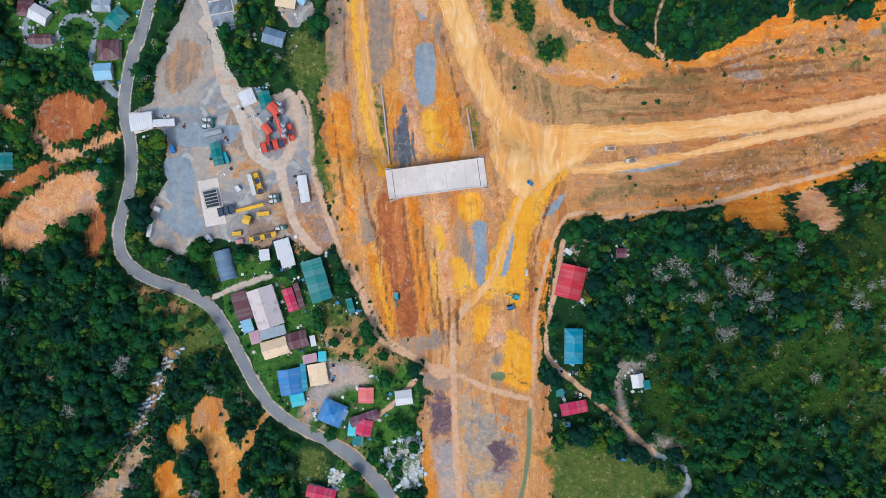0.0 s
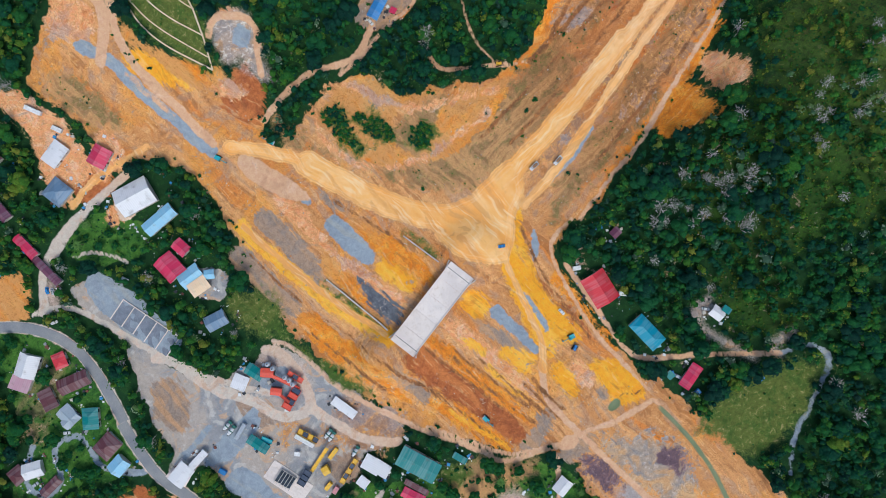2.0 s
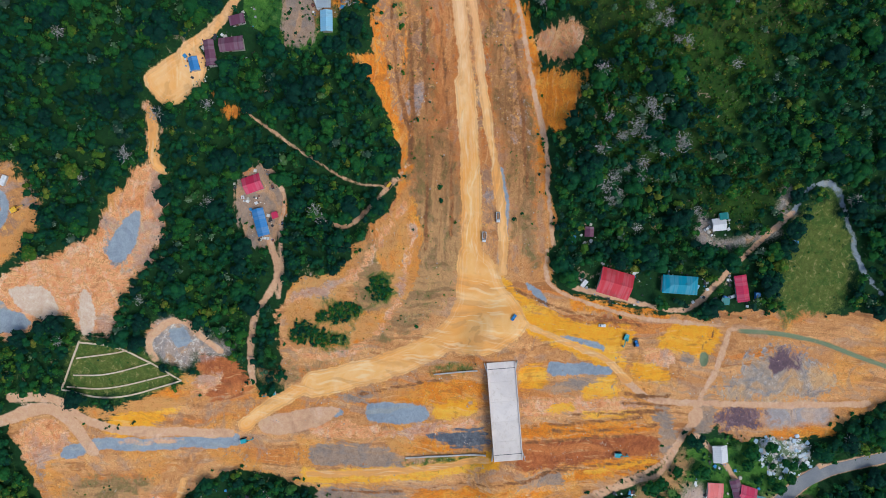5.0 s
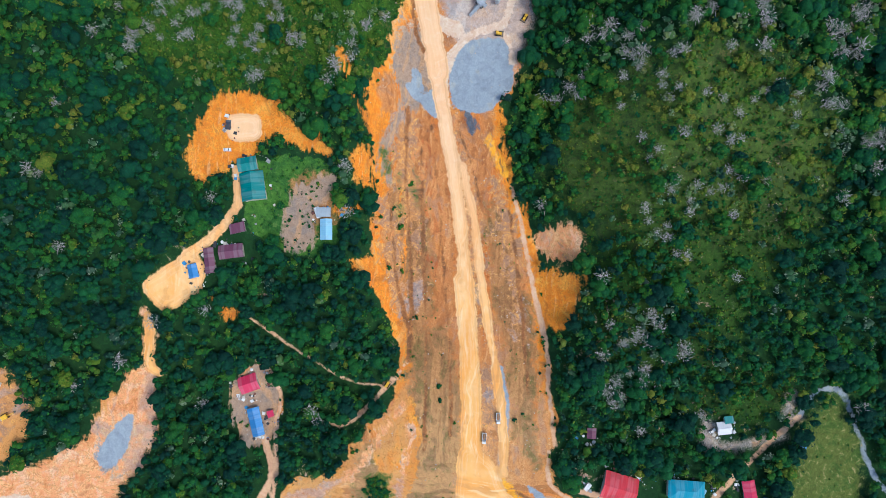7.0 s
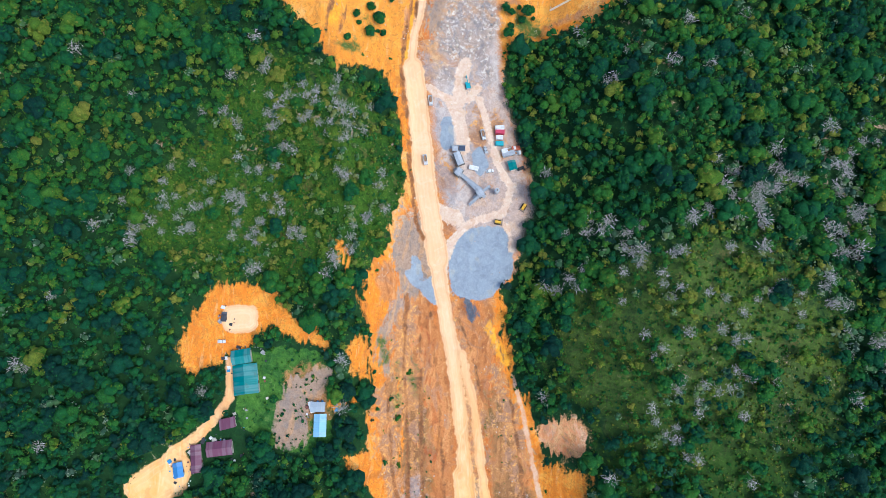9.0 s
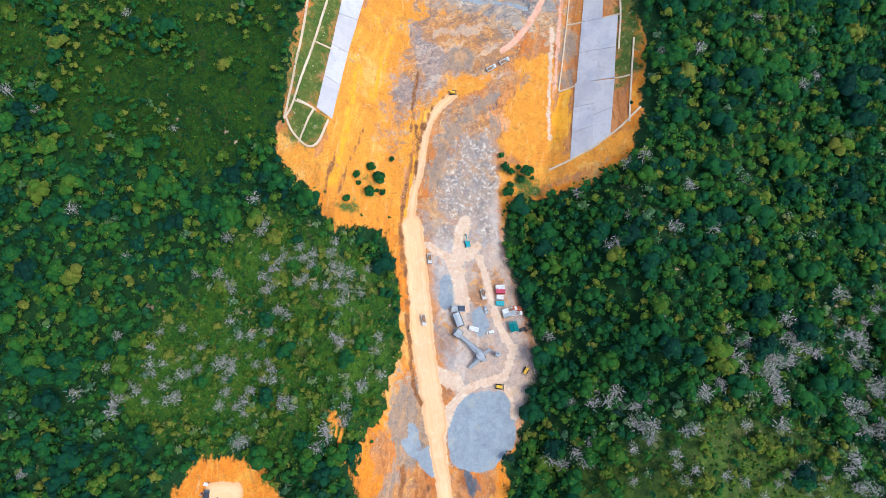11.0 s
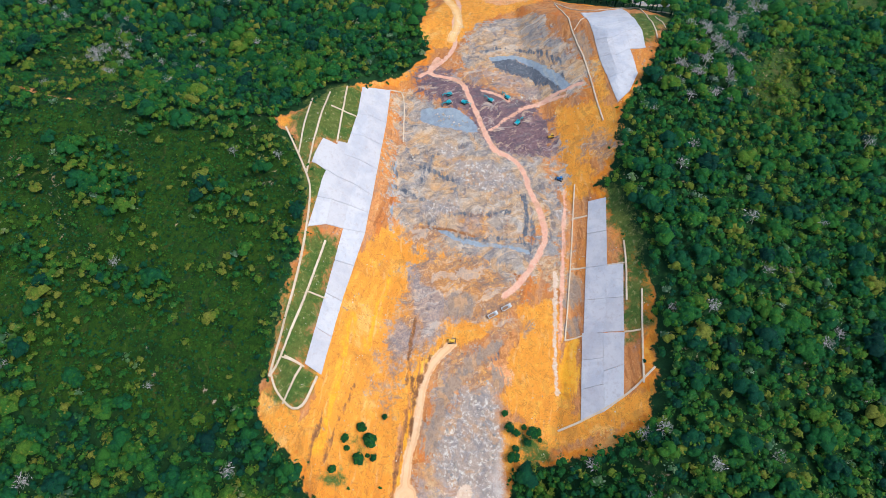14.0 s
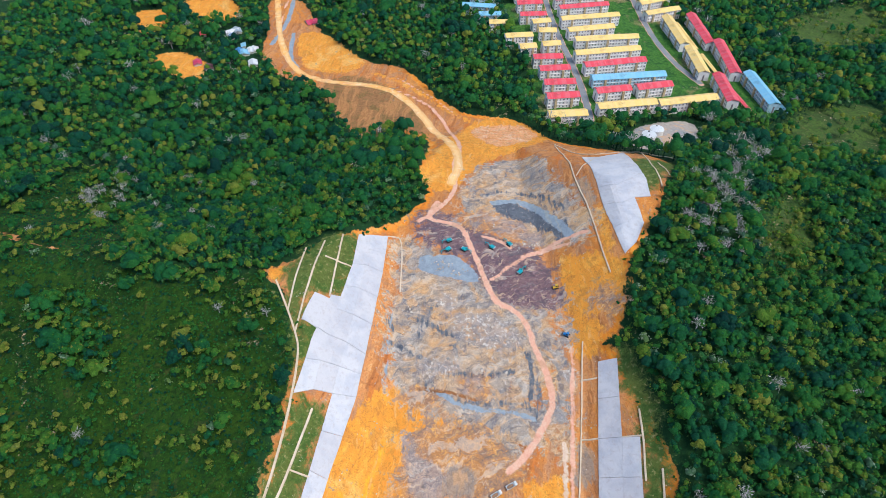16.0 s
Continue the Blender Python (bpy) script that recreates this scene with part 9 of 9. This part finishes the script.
def palm_kind():
    bm, leaf = bmesh.new(), bmesh.new()
    rod(bm, (0, 0, -0.4), (0.25, 0.1, 4.2), 0.16, 0.1, 7)
    for k in range(13):
        a, tip = k * 0.483, 1.9 + 0.3 * (k % 3)
        prev = None
        for i in range(5):
            f = i / 4
            r, z, w = tip * f, 4.2 + 0.7 * math.sin(f * 2.6) - 0.9 * f * f, 0.28 * (1 - 0.75 * abs(f - 0.35))
            c, s = math.cos(a), math.sin(a)
            row = [leaf.verts.new((0.25 + r * c - w * s, 0.1 + r * s + w * c, z - 0.12)), leaf.verts.new((0.25 + r * c, 0.1 + r * s, z)), leaf.verts.new((0.25 + r * c + w * s, 0.1 + r * s - w * c, z - 0.12))]
            if prev:
                leaf.faces.new((prev[0], prev[1], row[1], row[0])), leaf.faces.new((prev[1], prev[2], row[2], row[1]))
            prev = row
    return finish("trunk", bm, BARK), finish("fronds", leaf, surface("palm_leaf", lin(84, 118, 46), lin(60, 96, 40), 0.6, 2))


KINDS = [tree_kind(101, 2.1, 4.6), tree_kind(102, 2.7, 5.4), tree_kind(103, 1.6, 3.4), tree_kind(104, 1.2, 2.2)]
PALM = palm_kind()


def tree(x, y, kind, scale, turn, label="leafy green garden tree standing in grass", group="trees about the houses"):
    if kind == "palm":
        ob = thing("palm_tree", pose(x, y, at_z(x, y), 0, 0, turn), "palm tree with drooping green fronds beside the houses", "palm tree", "palms by the houses")
        meshes = (("trunk", PALM[0]), ("fronds", PALM[1]))
    else:
        ob = thing("tree", pose(x, y, at_z(x, y), 0, 0, turn), label, "tree", group)
        meshes = (("trunk", KINDS[kind][0]), ("crown", KINDS[kind][1]))
    for name, me in meshes:
        o = new(name, me)
        o.parent = ob
        o.scale = (scale, scale, scale)


def scatter(seed, x0, x1, y0, y1, n, test):
    rng = np.random.default_rng(seed)
    x, y = rng.uniform(x0, x1, n), rng.uniform(y0, y1, n)
    ok = test(x, y)
    return x[ok], y[ok], rng


def clear_of(x, y, kinds, d):
    return np.max([field(k, x, y) for k in kinds], axis=0) < d


def garden(x, y):
    return (field("grass", x, y) > 0.5) & clear_of(x, y, ("keep", "asphalt", "gravel", "yard", "pale"), -1.6) & clear_of(x, y, EARTH, -0.8)


gx, gy, grng = scatter(51, -185, 160, -130, 190, 5200, garden)
last = []
for px, py in zip(gx, gy):
    if len(last) > 230 or any((px - a) ** 2 + (py - b) ** 2 < 9 for a, b in last):
        continue
    last.append((px, py))
    pick = grng.uniform()
    tree(px, py, "palm" if pick < 0.12 else int(grng.integers(0, 4)), grng.uniform(0.75, 1.2), grng.uniform(0, 360))


# lone bushy trees standing on the orange fill
for k, (px, py) in enumerate(((296, 101.4), (292.8, 100.4), (298.2, 94.2), (296.7, 92.8), (292.1, 93.5), (291.6, 91.4), (289.6, 96), (284.3, 103.6), (306.8, 89.1), (301.1, 96.4), (310.9, 45.3), (305.6, 43.6), (304, 41.3), (306.4, 38.1), (300.9, 36.9), (303.9, 34.7), (302.3, 32.5), (298.5, 41.2), (295.2, 42.1))):
    tree(px, py, (0, 3, 2)[k % 3], 0.7 + 0.15 * (k % 4), 67.0 * k, "bushy green tree standing alone on orange fill", "trees on the fill")


# ---- scrub, weeds, boulders and rubble ----
def bushes(name, label, seed, x0, x1, y0, y1, n, test, r0, r1, lobes, clumps, tint):
    x, y, rng = scatter(seed, x0, x1, y0, y1, n, test)
    radius = rng.uniform(r0, r1, len(x))
    t = np.clip(rng.normal(tint, 0.16, len(x)) + 0.22 * ripple(x, y, 16, 35) + (0.1 if name == "scrub" else 0.0) * np.where((y > 75) & (x > 288), -2.2, 1.0), 0, 1)
    me = forest_mesh(name, x, y, radius, radius * rng.uniform(0.9, 1.4, len(x)), t, lobes, clumps, seed + 5, False)
    return tagged(new(name, me), label, "shrubs", kind="stuff")


def scrubland(x, y):
    return (field("scrub", x, y) > -3) & (blocked(x, y) < -0.4)


bushes("scrub", "low bright green scrub and ferns on the hillsides", 61, 60, 540, -120, 300, 90000, scrubland, 0.3, 0.95, 1, 3, 0.6)


def weedy(x, y):
    patch = ripple(x, y, 9, 17) > 0.25
    return patch & (np.maximum(field("olive", x, y), field("weed", x, y)) > -1) & clear_of(x, y, ("keep", "asphalt", "pale"), -0.6) & (x < 250)


def overgrown(x, y):
    return (field("grass", x, y) > 0) & (ripple(x, y, 8, 37) > -0.1) & clear_of(x, y, ("keep", "asphalt", "gravel", "yard", "trail"), -0.5)


bushes("garden_shrubs", "mixed green garden shrubs round the houses", 67, -190, 180, -110, 160, 26000, overgrown, 0.35, 1.1, 1, 5, 0.45)
def thicket(x, y):
    return field("olive", x, y) > 0.3


bushes("thicket", "dense round thickets remaining on the bare orange slope", 69, 10, 60, 70, 122, 3000, thicket, 0.45, 1.2, 2, 8, 0.42)
bushes("weeds", "patches of olive weeds on old bare soil", 63, -190, 250, -140, 230, 15000, weedy, 0.3, 0.75, 1, 4, 0.66)
bushes("roadside_bushes", "rounded dark green bushes dotted over bare soil", 64, -60, 260, -30, 160, 600, weedy, 0.6, 1.5, 3, 16, 0.5)


def verge(x, y):
    """Shrubs along the ragged rim between soil and forest."""
    edge = field("dirt", x, y)
    return (edge > -0.8) & (edge < 3.2) & (ripple(x, y, 14, 19) > 0.0) & clear_of(x, y, ("pale", "gravel", "asphalt", "keep"), -0.5) & ((field("orange", x, y) < -0.5) | ((x > 120) & (ripple(x, y, 10, 29) > 0.35)))


bushes("verge_shrubs", "ragged green shrubs along the cutting's edge", 65, -180, 480, -110, 200, 14000, verge, 0.5, 1.2, 2, 6, 0.45)


def stones(name, label, seed, n, box_, test, s0, s1, material, flat=0.7):
    """Angular blocks: squashed, jittered cubes, joined."""
    x, y, rng = scatter(seed, *box_, n, test)
    size = s0 + (s1 - s0) * rng.uniform(0, 1, len(x)) ** 2.5
    z = np.array([at_z(a, b) for a, b in zip(x, y)])
    cube = np.array([(a, b, c) for a in (-1, 1) for b in (-1, 1) for c in (-1, 1)], float)
    v = cube[None] * rng.uniform(0.55, 1.0, (len(x), 8, 3))
    v[..., 2] *= flat
    a = rng.uniform(0, 6.283, len(x))
    c, s = np.cos(a)[:, None], np.sin(a)[:, None]
    vx, vy = v[..., 0] * c - v[..., 1] * s, v[..., 0] * s + v[..., 1] * c
    v = np.stack([vx, vy, v[..., 2]], -1) * size[:, None, None] + np.stack([x, y, z + size * 0.3], -1)[:, None, :]
    q = np.array([(0, 1, 3, 2), (4, 6, 7, 5), (0, 4, 5, 1), (2, 3, 7, 6), (0, 2, 6, 4), (1, 5, 7, 3)])
    faces = (np.arange(len(x))[:, None, None] * 8 + q[None]).reshape(-1, 4)
    me = bpy.data.meshes.new(name)
    me.from_pydata(v.reshape(-1, 3).tolist(), [], faces.tolist())
    me.materials.append(material)
    return tagged(new(name, me), label, "stones", kind="stuff")


def island_stone(name, a, b, c):
    n = Net(name)
    isl = n.island()
    k = n.mix(n.step(isl, 0.0, 0.6), a, b)
    k = n.mix(n.step(isl, 0.6, 1.0), k, c)
    n.bump(n.noise(3, 4, 0.6, n.coord()), 0.5, 0.1)
    return n.done(k, 0.95, 0, 0.2)


BOULDER = island_stone("boulder", lin(150, 142, 138), lin(186, 168, 150), lin(210, 196, 180))
RUBBLE = island_stone("rubble", lin(232, 230, 228), lin(176, 200, 216), lin(218, 200, 180))
stones("boulders", "grey blasted boulders strewn over the cut", 71, 9000, (215, 480, 20, 110), lambda x, y: (field("rock", x, y) > 0) | ((field("gravel", x, y) > 1) & (ripple(x, y, 11, 21) > 0.35) & (x > 300)), 0.14, 0.62, BOULDER)
stones("loose_stones", "scattered small stones on bare soil", 73, 16000, (-60, 480, -60, 140), lambda x, y: (field("dirt", x, y) > 1) & (ripple(x, y, 13, 23) > 0.4) & clear_of(x, y, ("pale",), 0), 0.1, 0.3, BOULDER)
stones("rubble", "heap of white and coloured building rubble", 75, 26000, (-190, 0, -130, 40), lambda x, y: (field("stone", x, y) > -1.2) & (ripple(x, y, 4, 25) > -0.3), 0.2, 1.0, RUBBLE, 0.3)


# hillside burial plots: a kerbed tomb with a slab and a headstone each
GRAVE = [surface("tomb_" + k, a, b, 0.7, 1.2) for k, a, b in (("white", lin(226, 226, 224), lin(190, 192, 192)), ("grey", lin(150, 154, 158), lin(112, 116, 118)), ("sky", lin(150, 192, 214), lin(120, 164, 190)))]


def grave(tone, x, y, turn, length, width):
    m = Matrix.Translation((x, y, at_z(x, y) - 0.1)) @ Matrix.Rotation(radians(turn), 4, "Z")
    ob = thing("grave", m, ("whitewashed", "grey concrete", "pale blue painted")[tone] + " raised tomb with a headstone on a hillside", "grave", "hillside graves")
    part("plinth", box(bmesh.new(), 0, 0, 0, length, width, 0.45, 0, 0.04), GRAVE[1], ob)
    part("slab", box(bmesh.new(), 0.05, 0, 0.45, length * 0.82, width * 0.78, 0.3, 0, 0.05), GRAVE[tone], ob)
    part("headstone", box(bmesh.new(), -length / 2 + 0.16, 0, 0.45, 0.22, width * 0.7, 0.95, 0, 0.06), GRAVE[tone], ob)


plots = random.Random(19)
line_x, line_y = (-124.9, -120.2, -115.5, -112, -108.5), (-74, -65.4, -57.3, -49.2, -40.7)
for step in range(17):
    cy = -74 + 2.05 * step
    cx = float(np.interp(cy, line_y, line_x))
    for side in (-3.1, -0.2, 2.6):
        if plots.random() < 0.78 and not 8 <= step <= 9 - (side > 0):
            grave(plots.choice((0, 0, 0, 1, 2)), cx + side + plots.uniform(-0.5, 0.5), cy + 0.35 * side + plots.uniform(-0.3, 0.3), 20 + plots.uniform(-14, 14), plots.uniform(1.7, 2.5), plots.uniform(0.9, 1.35))


def island_scrap(name):
    n = Net(name)
    ramp = n.t.nodes.new("ShaderNodeValToRGB")
    ramp.color_ramp.interpolation = "CONSTANT"
    n.t.links.new(n.island(), ramp.inputs[0])
    tones = (lin(224, 222, 220), lin(150, 150, 152), lin(70, 140, 190), lin(196, 188, 176), lin(120, 76, 66), lin(228, 226, 224), lin(60, 62, 66), lin(190, 70, 70))
    ramp.color_ramp.elements[0].color = (*tones[0], 1)
    ramp.color_ramp.elements[1].position, ramp.color_ramp.elements[1].color = 1.0, (*tones[-1], 1)
    for i, col in enumerate(tones[1:-1]):
        e = ramp.color_ramp.elements.new((i + 1) / 8)
        e.color = (*col, 1)
    return n.done(ramp.outputs[0], 0.7)


def by_houses(x, y):
    k = field("keep", x, y)
    return (k > -0.6) & (k < 0.9) & (ripple(x, y, 7, 27) > 0.05) & clear_of(x, y, ("asphalt",), -0.5)


stones("household_clutter", "small household clutter, tanks and scrap beside the houses", 81, 130000, (-190, 200, -130, 190), by_houses, 0.15, 0.8, island_scrap("scrap"), 0.7)
